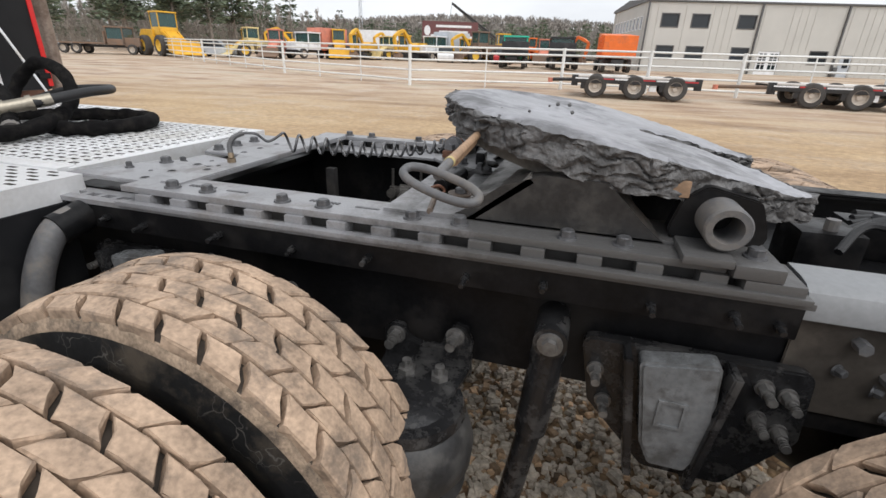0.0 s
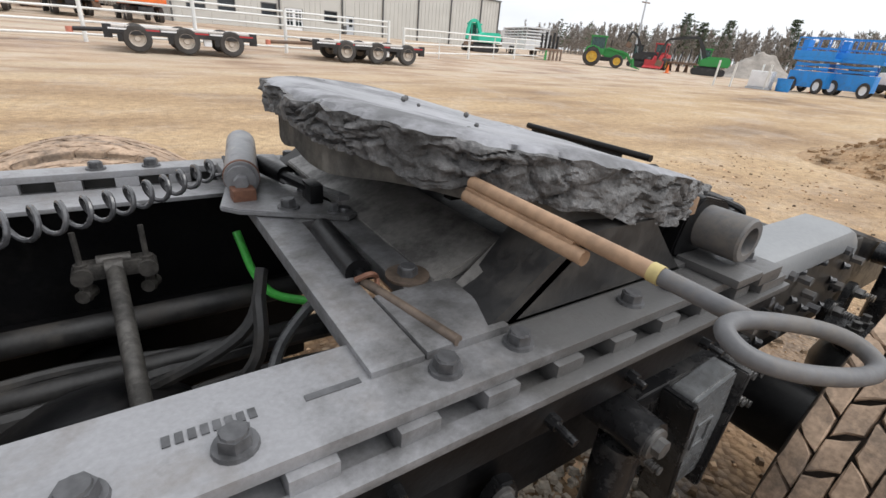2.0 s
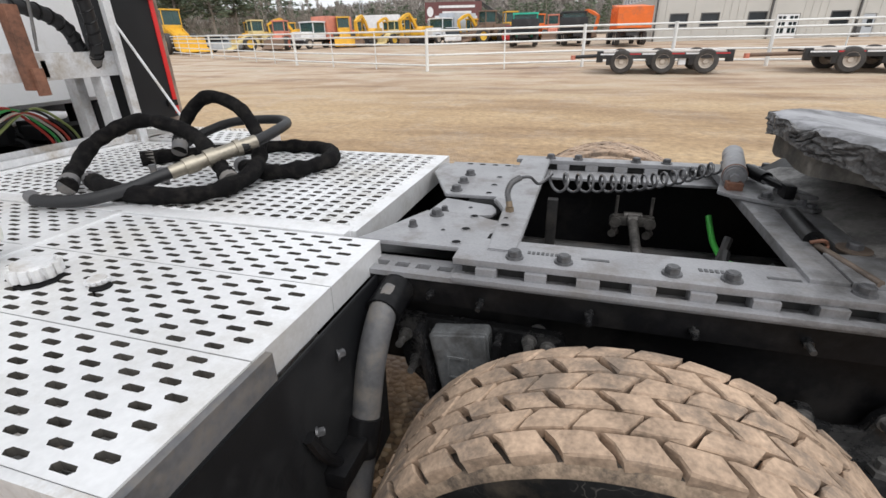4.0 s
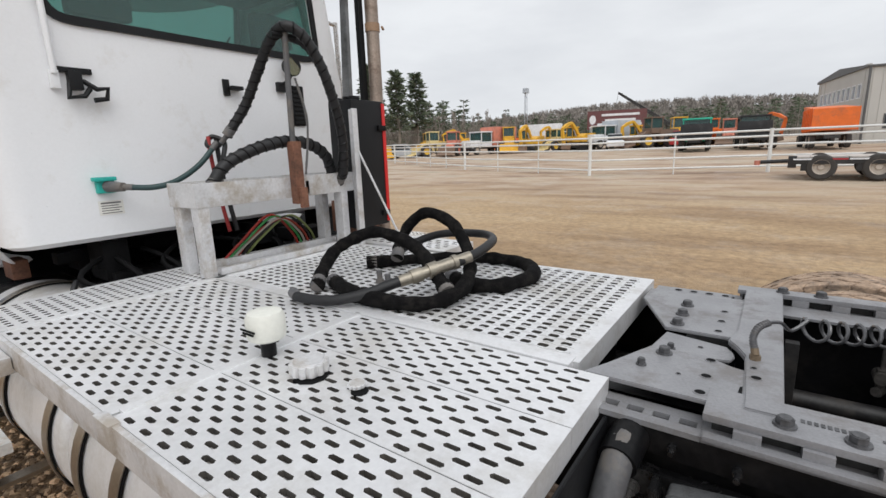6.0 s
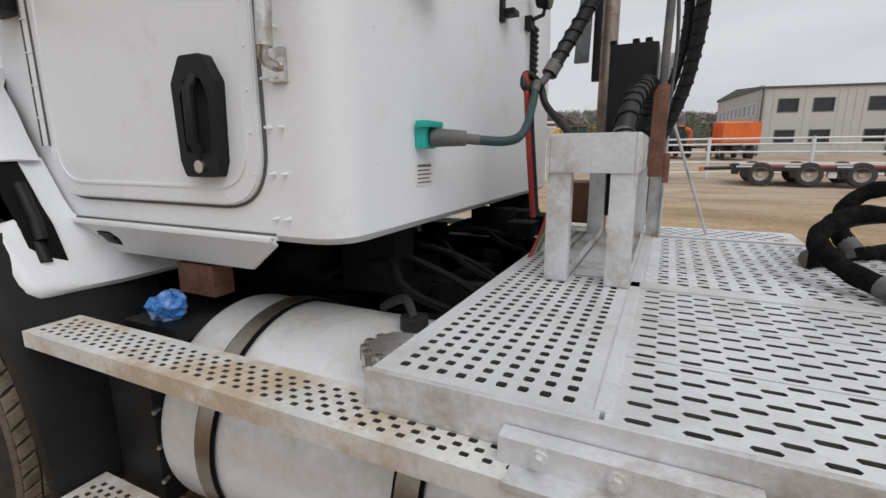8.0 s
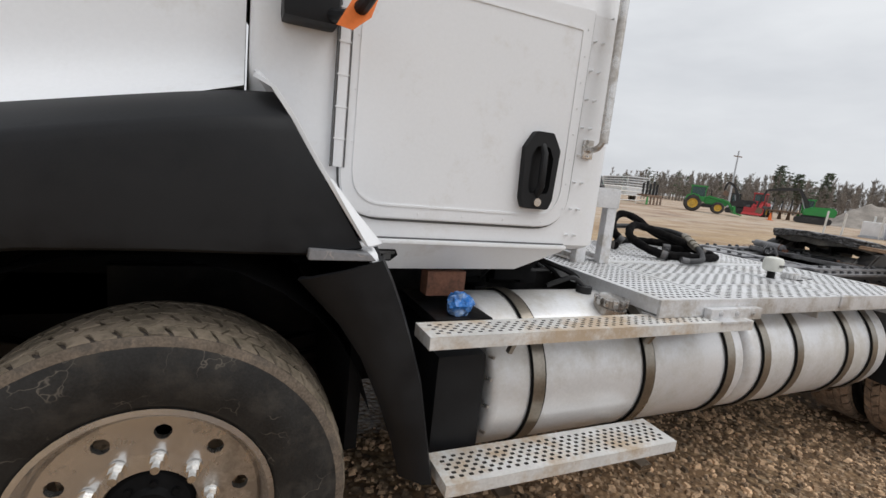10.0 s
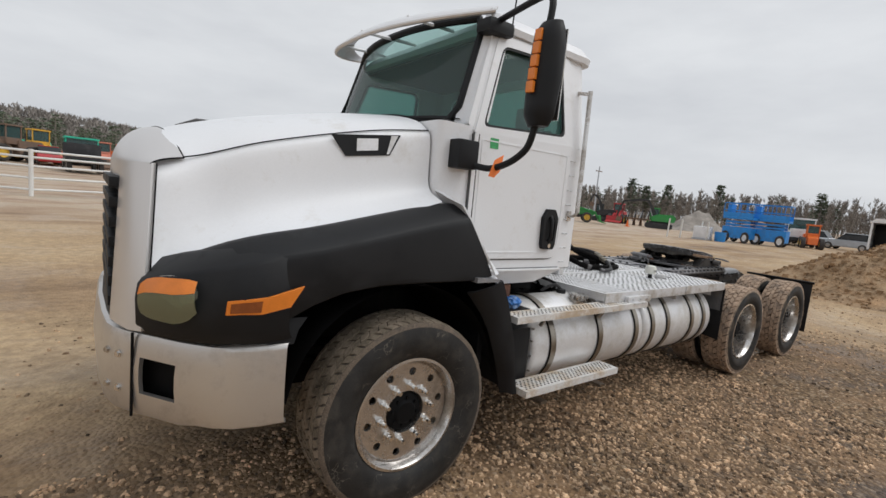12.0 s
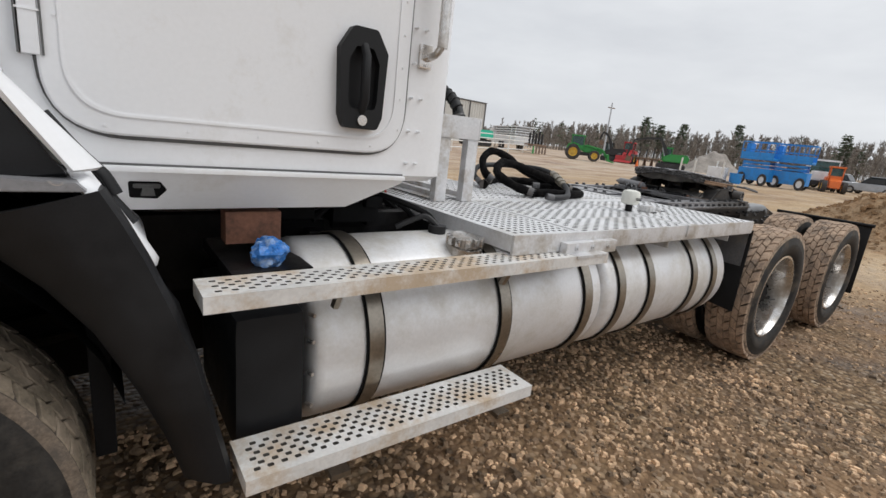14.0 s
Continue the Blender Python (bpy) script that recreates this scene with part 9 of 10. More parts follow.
def excavator(x, y, turn, colour, k=1.0, label="", reach=((0.4, 1.6), (1.9, 3.2), (3.6, 2.5), (3.2, 0.8)), dark=None):
    m = thing("excavator", label, "excavator", at=on_land(x, y), turn=turn)
    for s in (-1, 1):
        t = rounded([(-1.7 * k, 0.02), (1.7 * k, 0.02), (1.7 * k, 0.75 * k), (-1.7 * k, 0.75 * k)], 0.36 * k, 5)
        part("track", prism(t, 0.5 * k, XZ(s * 0.95 * k - 0.25 * k, 1), 0.02), P_BLK, m)
    part("undercarriage", box(-1.2 * k, 1.2 * k, -0.7 * k, 0.7 * k, 0.3 * k, 0.95 * k, 0.05), P_BLK, m)
    part("house", prism([(-1.9 * k, 0.95 * k), (1.0 * k, 0.95 * k), (1.0 * k, 1.6 * k), (0.2 * k, 1.95 * k), (-1.7 * k, 2.0 * k), (-2.0 * k, 1.6 * k)], 2.2 * k, lambda u, v, w: (u, -1.1 * k + w, v), 0.06), colour, m)
    machine_cab(m, 0.0, 1.15 * k, -1.1 * k, -0.2 * k, 1.1 * k, 2.7 * k, colour)
    c2 = dark or colour
    (ax, az), (bx, bz), (ex, ez), (gx, gz) = [(u * k, v * k) for u, v in reach]
    for nm, p, q, w in (("boom", (ax, az), (bx, bz), 0.26), ("boom_arm", (bx, bz), (ex, ez), 0.22), ("stick", (ex, ez), (gx, gz), 0.18)):
        v = Vector((q[0] - p[0], q[1] - p[1]))
        nn = Vector((-v.y, v.x)).normalized() * w * k
        part(nm, prism([(p[0] - nn.x * 0.6, p[1] - nn.y * 0.6), (q[0] - nn.x * 0.5, q[1] - nn.y * 0.5), (q[0] + nn.x * 0.5, q[1] + nn.y * 0.5), ((p[0] + q[0]) / 2 + nn.x * 1.1, (p[1] + q[1]) / 2 + nn.y * 1.1), (p[0] + nn.x * 0.6, p[1] + nn.y * 0.6)], 0.36 * k, lambda u, v, w: (u, -0.05 * k + w, v), 0.02), c2, m)
    part("ram", cyl((ax + 0.3 * k, 0.1 * k, az - 0.2 * k), ((ax + bx) / 2 + 0.2 * k, 0.1 * k, (az + bz) / 2), 0.07 * k), P_SILV, m)
    part("bucket", prism([(gx - 0.1 * k, gz + 0.1 * k), (gx - 0.7 * k, gz - 0.2 * k), (gx - 0.55 * k, gz - 0.75 * k), (gx + 0.15 * k, gz - 0.6 * k)], 0.9 * k, lambda u, v, w: (u, -0.3 * k + w, v), 0.03), P_MUD, m)
    return m


def lorry(x, y, turn, cabc, bodyc, label, length=5.0, body="box", h=2.8, name="parked_truck"):
    m = thing(name, label, "truck", at=on_land(x, y), turn=turn)
    part("frame", box(-length, 1.6, -0.45, 0.45, 0.65, 0.9, 0.02), P_BLK, m)
    part("hood", box(1.0, 2.6, -0.85, 0.85, 0.75, 1.65, 0.1), cabc, m)
    machine_cab(m, -0.6, 1.1, -1.05, 1.05, 0.9, 2.6, cabc)
    part("bumper", box(2.55, 2.75, -1.1, 1.1, 0.45, 0.85, 0.03), P_BLK, m)
    for wx in (1.8, -length + 0.9, -length + 2.2):
        for s in (-1, 1):
            yard_wheel(m, wx, s * 0.95, 0.5, 0.5, 0.32, P_RIM)
    if body == "dump":
        bm = bmesh.new()
        add_prism(bm, [(-length - 0.2, 1.2), (-0.8, 1.05), (-0.75, h), (-0.3, h + 0.15), (-0.3, h + 0.25), (-0.9, h + 0.2), (-length - 0.3, h - 0.1)], 2.4, lambda u, v, w: (u, -1.2 + w, v))
        bmesh.ops.recalc_face_normals(bm, faces=bm.faces[:])
        bd = part("dump_box", bm, bodyc, m)
        for k in range(6):
            u = -length + 0.1 + k * (length - 1.1) / 5
            for s in (-1, 1):
                part("rib", box(u - 0.06, u + 0.06, min(s * 1.2, s * 1.28), max(s * 1.2, s * 1.28), 1.15, h - 0.05, 0.01), bodyc, bd)
    elif body == "box":
        bd = part("cargo_box", box(-length - 0.1, -0.75, -1.2, 1.2, 0.95, h, 0.03), bodyc, m)
        part("rear_door", box(-length - 0.13, -length - 0.1, -1.1, 1.1, 1.05, h - 0.1, 0.005), bodyc, bd)
    else:
        part("flat_deck", box(-length - 0.1, -0.75, -1.2, 1.2, 0.95, 1.1, 0.01), bodyc, m)
        part("headboard", box(-0.8, -0.7, -1.2, 1.2, 1.1, 2.2, 0.01), bodyc, m)
    return m


def car(x, y, turn, colour, label):
    m = thing("parked_car", label, "car", at=on_land(x, y), turn=turn)
    part("body", prism(rounded([(-2.2, 0.3), (2.2, 0.3), (2.25, 0.8), (1.1, 0.98), (-2.1, 1.0), (-2.3, 0.7)], 0.12, 3), 1.75, lambda u, v, w: (u, -0.875 + w, v), 0.06), colour, m)
    c = part("cabin", prism([(-2.0, 0.98), (0.9, 0.98), (0.2, 1.62), (-1.5, 1.66)], 1.5, lambda u, v, w: (u, -0.75 + w, v), 0.08), P_PANE, m)
    part("roof", box(-1.4, 0.15, -0.7, 0.7, 1.62, 1.69, 0.03), colour, c)
    for wx in (-1.35, 1.4):
        for s in (-1, 1):
            yard_wheel(m, wx, s * 0.8, 0.34, 0.34, 0.22, P_RIM)


lorry(1.7, 43.8, 95, P_BLK, P_ORA, "black dump truck with a bright orange box", 4.6, "dump", 2.7, "dump_truck")
lorry(-2.6, 46.0, 100, P_BLK, P_BLK, "black flatbed truck parked beside the dump truck", 4.2, "flat", 2.2)
lorry(-6.6, 44.5, 95, P_TEAL, P_BLK, "teal flatbed truck in the machine row", 4.0, "flat")
excavator(28.4, 36.6, 175, P_TEAL, 0.85, "teal excavator with a folded boom", ((0.2, 1.6), (0.8, 3.0), (1.6, 2.9), (1.9, 1.2)))


def stock_trailer():
    m = thing("stock_trailer", "white stock trailer with open side slats", "trailer", at=on_land(34.8, 37.8), turn=65)
    part("lower_side", box(-4.2, 4.2, -1.1, 1.1, 0.55, 1.5, 0.03), P_WHT, m)
    for k in range(3):
        part("slat", box(-4.2, 4.2, -1.1, 1.1, 1.62 + 0.26 * k, 1.74 + 0.26 * k, 0.01), P_WHT, m)
    for k in range(7):
        for s in (-1, 1):
            part("upright", box(-4.2 + 1.38 * k, -4.1 + 1.38 * k, s * 1.08 - 0.03, s * 1.08 + 0.03, 1.4, 2.45), P_WHT, m)
    part("roof", box(-4.3, 4.3, -1.15, 1.15, 2.4, 2.52, 0.04), P_WHT, m)
    for x in (-0.5, 0.45):
        for s in (-1, 1):
            yard_wheel(m, x, s * 1.15, 0.4, 0.4, 0.25, P_RIM)
    part("gooseneck", prism([(4.2, 1.6), (6.2, 1.7), (6.2, 2.2), (4.2, 2.5)], 1.8, lambda u, v, w: (u, -0.9 + w, v), 0.04), P_WHT, m)
    part("jack", cyl((6.0, 0, 0.0), (6.0, 0, 1.7), 0.06), P_BLK, m)


stock_trailer()


def tractor():
    m = thing("farm_tractor", "green farm tractor with yellow wheels and a front bucket", "tractor", at=on_land(34.3, 27.6), turn=-50)
    m.scale = (0.84, 0.84, 0.84)
    part("hood", prism([(0.4, 0.95), (2.6, 0.85), (2.65, 1.35), (2.2, 1.62), (0.4, 1.75)], 0.9, lambda u, v, w: (u, -0.45 + w, v), 0.08), P_GRN, m)
    part("chassis", box(-1.0, 2.4, -0.35, 0.35, 0.55, 0.95, 0.05), P_BLK, m)
    machine_cab(m, -1.0, 0.45, -0.75, 0.75, 1.1, 2.75, P_GRN)
    for s in (-1, 1):
        yard_wheel(m, -0.7, s * 0.95, 0.88, 0.88, 0.5, P_RIMY)
        yard_wheel(m, 1.75, s * 0.9, 0.62, 0.62, 0.4, P_RIMY)
        part("fender", prism([(-1.5, 1.2), (-1.3, 1.75), (-0.7, 1.95), (-0.1, 1.75), (0.1, 1.2), (0.0, 1.2), (-0.2, 1.65), (-0.7, 1.83), (-1.2, 1.65), (-1.4, 1.2)], 0.45, XZ(s * 0.95 - 0.22, 1)), P_GRN, m)
        part("loader_arm", prism([(0.6, 1.7), (0.8, 1.85), (2.7, 1.45), (3.3, 0.6), (3.15, 0.5), (2.55, 1.3)], 0.12, XZ(s * 0.55 - 0.06, 1), 0.02), P_GRN, m)
    part("bucket", prism([(3.15, 0.95), (3.2, 0.2), (4.0, 0.05), (4.05, 0.12), (3.45, 0.35), (3.3, 1.0)], 2.3, lambda u, v, w: (u, -1.15 + w, v), 0.02), P_GRN, m)
    part("exhaust_stack", cyl((1.0, 0.35, 1.6), (1.0, 0.35, 2.5), 0.05), P_BLK, m)


tractor()


def implement(x, y, turn, label):
    m = thing("farm_implement", label, "implement", at=on_land(x, y), turn=turn)
    part("frame", box(-1.8, 1.8, -0.5, 0.5, 0.75, 0.95, 0.02), P_MUD, m)
    for k in range(5):
        part("upright", box(-1.7 + 0.8 * k, -1.6 + 0.8 * k, -0.1, 0.1, 0.9, 2.0 + 0.25 * (k % 2)), P_BLK, m)
        part("strut", cyl((-1.65 + 0.8 * k, 0, 1.9), (-1.2 + 0.7 * k, 0.3, 0.5), 0.05, seg=8), P_SILV, m)
        part("blade", prism([(-1.7 + 0.8 * k, 0.0), (-1.3 + 0.8 * k, 0.0), (-1.4 + 0.8 * k, 0.8), (-1.6 + 0.8 * k, 0.8)], 0.06, XZ(-0.5, 1)), P_GRN if k == 0 else P_MUD, m)
    return m


implement(32.2, 31.5, 20, "muddy farm implement with a green end plate")
excavator(47.2, 25.0, 122, P_GRN, 0.85, "green tracked forestry machine with a dark boom", ((0.5, 1.6), (1.7, 3.8), (4.8, 3.4), (5.5, 1.2)), P_BLK)
excavator(47.3, 32.6, 125, P_BLK, 0.8, "black forestry grapple with a raised boom", ((0.2, 1.6), (0.9, 3.6), (1.8, 4.3), (2.2, 3.0)), P_BLK)
loader(48.2, 31.0, 200, P_RED, 0.75, "red forestry skidder with a dark grapple")
implement(48.8, 29.0, 110, "red and black forestry attachment on the ground")


def utility_pole(x, y, h):
    m = thing("utility_pole", "tall thin grey utility pole", "pole", at=on_land(x, y))
    part("pole", cyl((0, 0, -0.2), (0, 0, h), 0.16, 0.10, 12), P_SILV, m)
    part("crossarm", box(-0.9, 0.9, -0.06, 0.06, h - 0.9, h - 0.75, 0.01), P_MUD, m)


utility_pole(64.5, 46, 9.0)
for x, y in ((31.0, 15.6), (32.3, 15.2), (34.0, 13.9), (35.2, 14.9)):
    part("marker_post", cyl((0, 0, -0.1), (0, 0, 1.5), 0.06, seg=12), P_FENCE, None).matrix_world = pose(*on_land(x, y), 3, -2, 0)
for ob in [o for o in scene.objects if o.name.startswith("marker_post")]:
    tagged(ob, "white marker post standing in the ground", "post", "white marker posts")
t1 = thing("water_tote", "pale translucent plastic tote in a wire cage", "container", at=on_land(34.4, 14.4), turn=12)
part("tank", box(-0.5, 0.5, -0.6, 0.6, 0.15, 1.1, 0.08), P_WHT, t1)
part("pallet", box(-0.55, 0.55, -0.65, 0.65, 0.0, 0.14, 0.01), P_SILV, t1)
for k in range(6):
    part("cage_bar", box(-0.54 + 0.21 * k, -0.52 + 0.21 * k, -0.64, -0.62, 0.1, 1.12), P_SILV, t1)
t1 = thing("blue_drum", "blue plastic half drum on the gravel", "drum", at=on_land(34.9, 13.2))
part("drum", revolve([(0.0, 0.0), (0.36, 0.0), (0.40, 0.1), (0.42, 0.7), (0.45, 0.72), (0.45, 0.78), (0.40, 0.78), (0.36, 0.1), (0.0, 0.06)], (0, 0, 0), 24), P_BLU, t1).matrix_local = pose(0, 0, 0, 90, 0, 0)


def scissor_lift(x, y, turn, label, h=2.1):
    m = thing("scissor_lift", label, "lift", "blue scissor lifts", at=on_land(x, y), turn=turn)
    m.scale = (0.78, 0.78, 1.1)
    part("base", box(-1.5, 1.5, -0.85, 0.85, 0.32, 1.2, 0.04), P_BLU, m)
    part("control_box", box(1.1, 1.55, -0.5, 0.3, 2.2, 2.9, 0.03), P_BLU, m)
    for s in (-0.86, 0.82):
        part("toe_board", box(-1.6, 1.6, s, s + 0.04, 1.95, 2.3, 0.005), P_BLU, m)
    for wx in (-1.05, 1.05):
        for s in (-1, 1):
            yard_wheel(m, wx, s * 0.85, 0.42, 0.42, 0.28, P_WHT)
    for k in range(3):
        z = 0.98 + 0.24 * k
        for s in (-0.6, 0.6):
            part("scissor_arm", prism([(-1.3, z), (1.3, z + 0.12), (1.3, z + 0.22), (-1.3, z + 0.1)], 0.06, XZ(s, 1)), P_BLU, m)
            part("scissor_arm", prism([(1.3, z), (-1.3, z + 0.12), (-1.3, z + 0.22), (1.3, z + 0.1)], 0.06, XZ(s + 0.08, 1)), P_BLU, m)
    part("platform", box(-1.6, 1.6, -0.85, 0.85, 1.78, 1.95, 0.02), P_BLU, m)
    for s in (-0.83, 0.83):
        for zz in (2.45, 3.0):
            part("guard_rail", box(-1.6, 1.6, s - 0.025, s + 0.025, zz - 0.03, zz + 0.03), P_BLU, m)
        for k in range(5):
            part("guard_post", box(-1.6 + 0.79 * k, -1.54 + 0.79 * k, s - 0.025, s + 0.025, 1.95, 3.0), P_BLU, m)
    for s in (-1.57, 1.57):
        part("guard_rail", box(s - 0.03, s + 0.03, -0.83, 0.83, 2.97, 3.03), P_BLU, m)
    return m


scissor_lift(37.9, 12.9, 80, "blue scissor lift with guard rails")
scissor_lift(38.6, 10.9, 95, "blue scissor lift parked beside another")
loader(44.5, 9.6, 200, P_ORA, 0.62, "orange compact machine beside the lifts", False, "compact_machine")
lorry(49.0, 11.8, 200, P_WHT, P_WHT, "white work truck parked beyond the lifts", 4.0, "flat")
for k, (x, y, c, l) in enumerate(((53.5, 8.8, P_SILV, "silver car parked far across the yard"), (54.5, 12.5, P_WHT, "white car parked far across the yard"), (55.0, 5.2, P_RED, "dark red car parked far across the yard"), (56, 16.5, P_BLK, "black car parked far across the yard"))):
    car(x, y, 80 + 5 * k, c, l)
sh = thing("box_trailer", "white-framed box trailer with a dark open end", "trailer", at=on_land(36, 3.0), turn=8)
for y in (-1.3, 1.2):
    part("side_wall", box(-2.6, 2.6, y, y + 0.1, 0.75, 2.45, 0.01), P_WHT, sh)
part("roof", prism([(-1.4, 2.45), (1.4, 2.45), (1.1, 2.72), (-1.1, 2.72)], 5.3, lambda u, v, w: (-2.65 + w, u, v), 0.01), P_WHT, sh)
part("floor", box(-2.6, 2.6, -1.2, 1.2, 0.62, 0.76, 0.01), P_BLK, sh)
part("back_wall", box(2.45, 2.6, -1.2, 1.2, 0.76, 2.45, 0.01), P_BLK, sh)
for x in (-0.5, 0.7):
    for y in (-1.15, 1.15):
        yard_wheel(sh, x, y, 0.40, 0.40, 0.24, P_RIM)

# left and back rows
loader(-42.5, 41.0, -20, P_YEL, 1.25, "large yellow wheel loader at the end of the fence")
lorry(-48, 40, 20, P_MUD, P_MUD, "rusty flatbed chassis under the pines", 6.0, "flat")
rm = random.Random(21)
row = [(-38.5, 43.5, P_SILV, "tyre"), (-35.5, 45, P_CREAM, "L"), (-32.6, 45.5, P_SALMON, "L"), (-30.0, 48, P_SALMON, "B"), (-27.5, 50, P_YEL, "L"), (-25.0, 51, P_YEL, "E"), (-22.5, 52.5, P_CREAM, "L"), (-19.8, 53, P_YEL, "E"),
       (-17.5, 55, P_SILV, "B"), (-15.5, 52, P_WHT, "C"), (-13.5, 56, P_YEL, "E"), (-12.0, 53, P_MUD, "L"), (-10.0, 57, P_YEL, "L"), (-9.0, 52, P_RED, "C"), (-7.2, 58, P_ORA, "L"), (-5.0, 55, P_SALMON, "L"), (-3.2, 60, P_ORA, "E"), (-46, 58, P_YEL, "L"), (-40, 60, P_YEL, "E"), (-34, 62, P_ORA, "L"), (-28, 66, P_YEL, "E"), (-22, 68, P_WHT, "B")]
NAMES = {id(P_YEL): "yellow", id(P_CREAM): "cream", id(P_SALMON): "faded red", id(P_SILV): "silver", id(P_WHT): "white", id(P_MUD): "rusty brown", id(P_RED): "red", id(P_ORA): "orange"}
for x, y, c, kind in row:
    nm = NAMES[id(c)]
    if kind == "L":
        loader(x, y, rm.uniform(-140, -40), c, rm.uniform(0.75, 0.95), nm + " wheel loader in the row behind the fence")
    elif kind == "E":
        excavator(x, y, rm.uniform(-150, -30), c, rm.uniform(0.85, 1.05), nm + " excavator in the row behind the fence")
    elif kind == "B":
        lorry(x, y, rm.uniform(-120, -60), P_WHT, c, nm + " box truck in the row behind the fence", 4.5, "box", 3.2)
    elif kind == "C":
        car(x, y, rm.uniform(-120, -60), c, nm + " car in the row behind the fence")
    else:
        car(x, y, 20, c, "dark silver car beside the yellow loader")
lorry(-36.6, 92, 10, P_WHT, P_WHT, "tall white box truck far behind the row", 9.0, "box", 4.3)


def sign_board():
    m = thing("sign_board", "brown billboard with pale lettering bars", "sign", at=(0, 0, 0))
    a, b = Vector((-29.2, 83.5, 0)), Vector((-19.8, 86.2, 0))
    d = (b - a).normalized()
    nn = Vector((d.y, -d.x, 0))
    z0, z1 = 4.2, 7.4
    to = lambda u, v, w: tuple(a + d * u + nn * w + Vector((0, 0, v)))
    L = (b - a).length
    brd = part("board", prism([(0, z0), (L, z0), (L, z1), (0, z1)], 0.12, to), paint("sign_maroon", (0.14, 0.05, 0.05)), m)
    part("legs", prism([(1.5, 1.5), (1.8, 1.5), (1.8, z0), (1.5, z0)], 0.1, to), P_MUD, m)
    part("legs", prism([(L - 1.8, 1.5), (L - 1.5, 1.5), (L - 1.5, z0), (L - 1.8, z0)], 0.1, to), P_MUD, m)
    for u0, u1, v in ((2.4, 8.6, 6.45), (3.0, 8.0, 5.55), (2.2, 9.0, 4.75)):
        part("letter_bar", prism([(u0, v), (u1, v), (u1, v + 0.38), (u0, v + 0.38)], 0.15, to), P_WHT, brd)
    part("emblem", prism([(0.6 + 0.55 * math.cos(t) + 0.3, 5.9 + 0.8 * math.sin(t)) for t in [k * math.pi / 8 for k in range(16)]], 0.15, to), P_WHT, brd)


sign_board()
cr_ = thing("crane", "dark mobile crane with a raised lattice boom", "crane", at=(0, 0, 0))
p, q = Vector((-15.5, 92, 3.6)), Vector((-25.8, 90, 10.8))
for off in ((0, 0, 0.35), (0, 0, -0.35), (0, 0.6, 0)):
    part("boom_chord", cyl(p + Vector(off), q + Vector(off) * 0.4, 0.12, 0.08, 8), P_BLK, cr_)
for k in range(14):
    a, b = p.lerp(q, k / 14), p.lerp(q, (k + 1) / 14)
    part("lacing", cyl(a + Vector((0, 0, 0.33)), b - Vector((0, 0, 0.3)), 0.05, seg=6), P_BLK, cr_)
part("body", box(-16.5, -11.0, 90.8, 93.2, 2.6, 4.0, 0.1), P_TEAL, cr_)
part("carrier", box(-17.5, -9.5, 90.8, 93.2, 1.75, 2.6, 0.1), P_BLK, cr_)
part("hook_line", cyl(q, q - Vector((0.3, 0, 2.4)), 0.03, seg=6), P_BLK, cr_)
tw = thing("lattice_tower", "thin grey lattice radio tower above the trees", "tower", at=(-52.5, 107, 1.9))
for k in range(3):
    a = k * 2.094
    part("leg", cyl((0.5 * math.cos(a), 0.5 * math.sin(a), 0), (0.3 * math.cos(a), 0.3 * math.sin(a), 13.5), 0.07, seg=6), P_SILV, tw)
for k in range(18):
    a, b = k % 3 * 2.094, (k + 1) % 3 * 2.094
    r = 0.5 - 0.2 * k / 18
    part("brace", cyl((r * math.cos(a), r * math.sin(a), 0.75 * k), (r * math.cos(b), r * math.sin(b), 0.75 * k + 0.75), 0.04, seg=5), P_SILV, tw)
part("antenna", box(-0.6, 0.6, -0.6, 0.6, 12.6, 13.8, 0.1), P_SILV, tw)


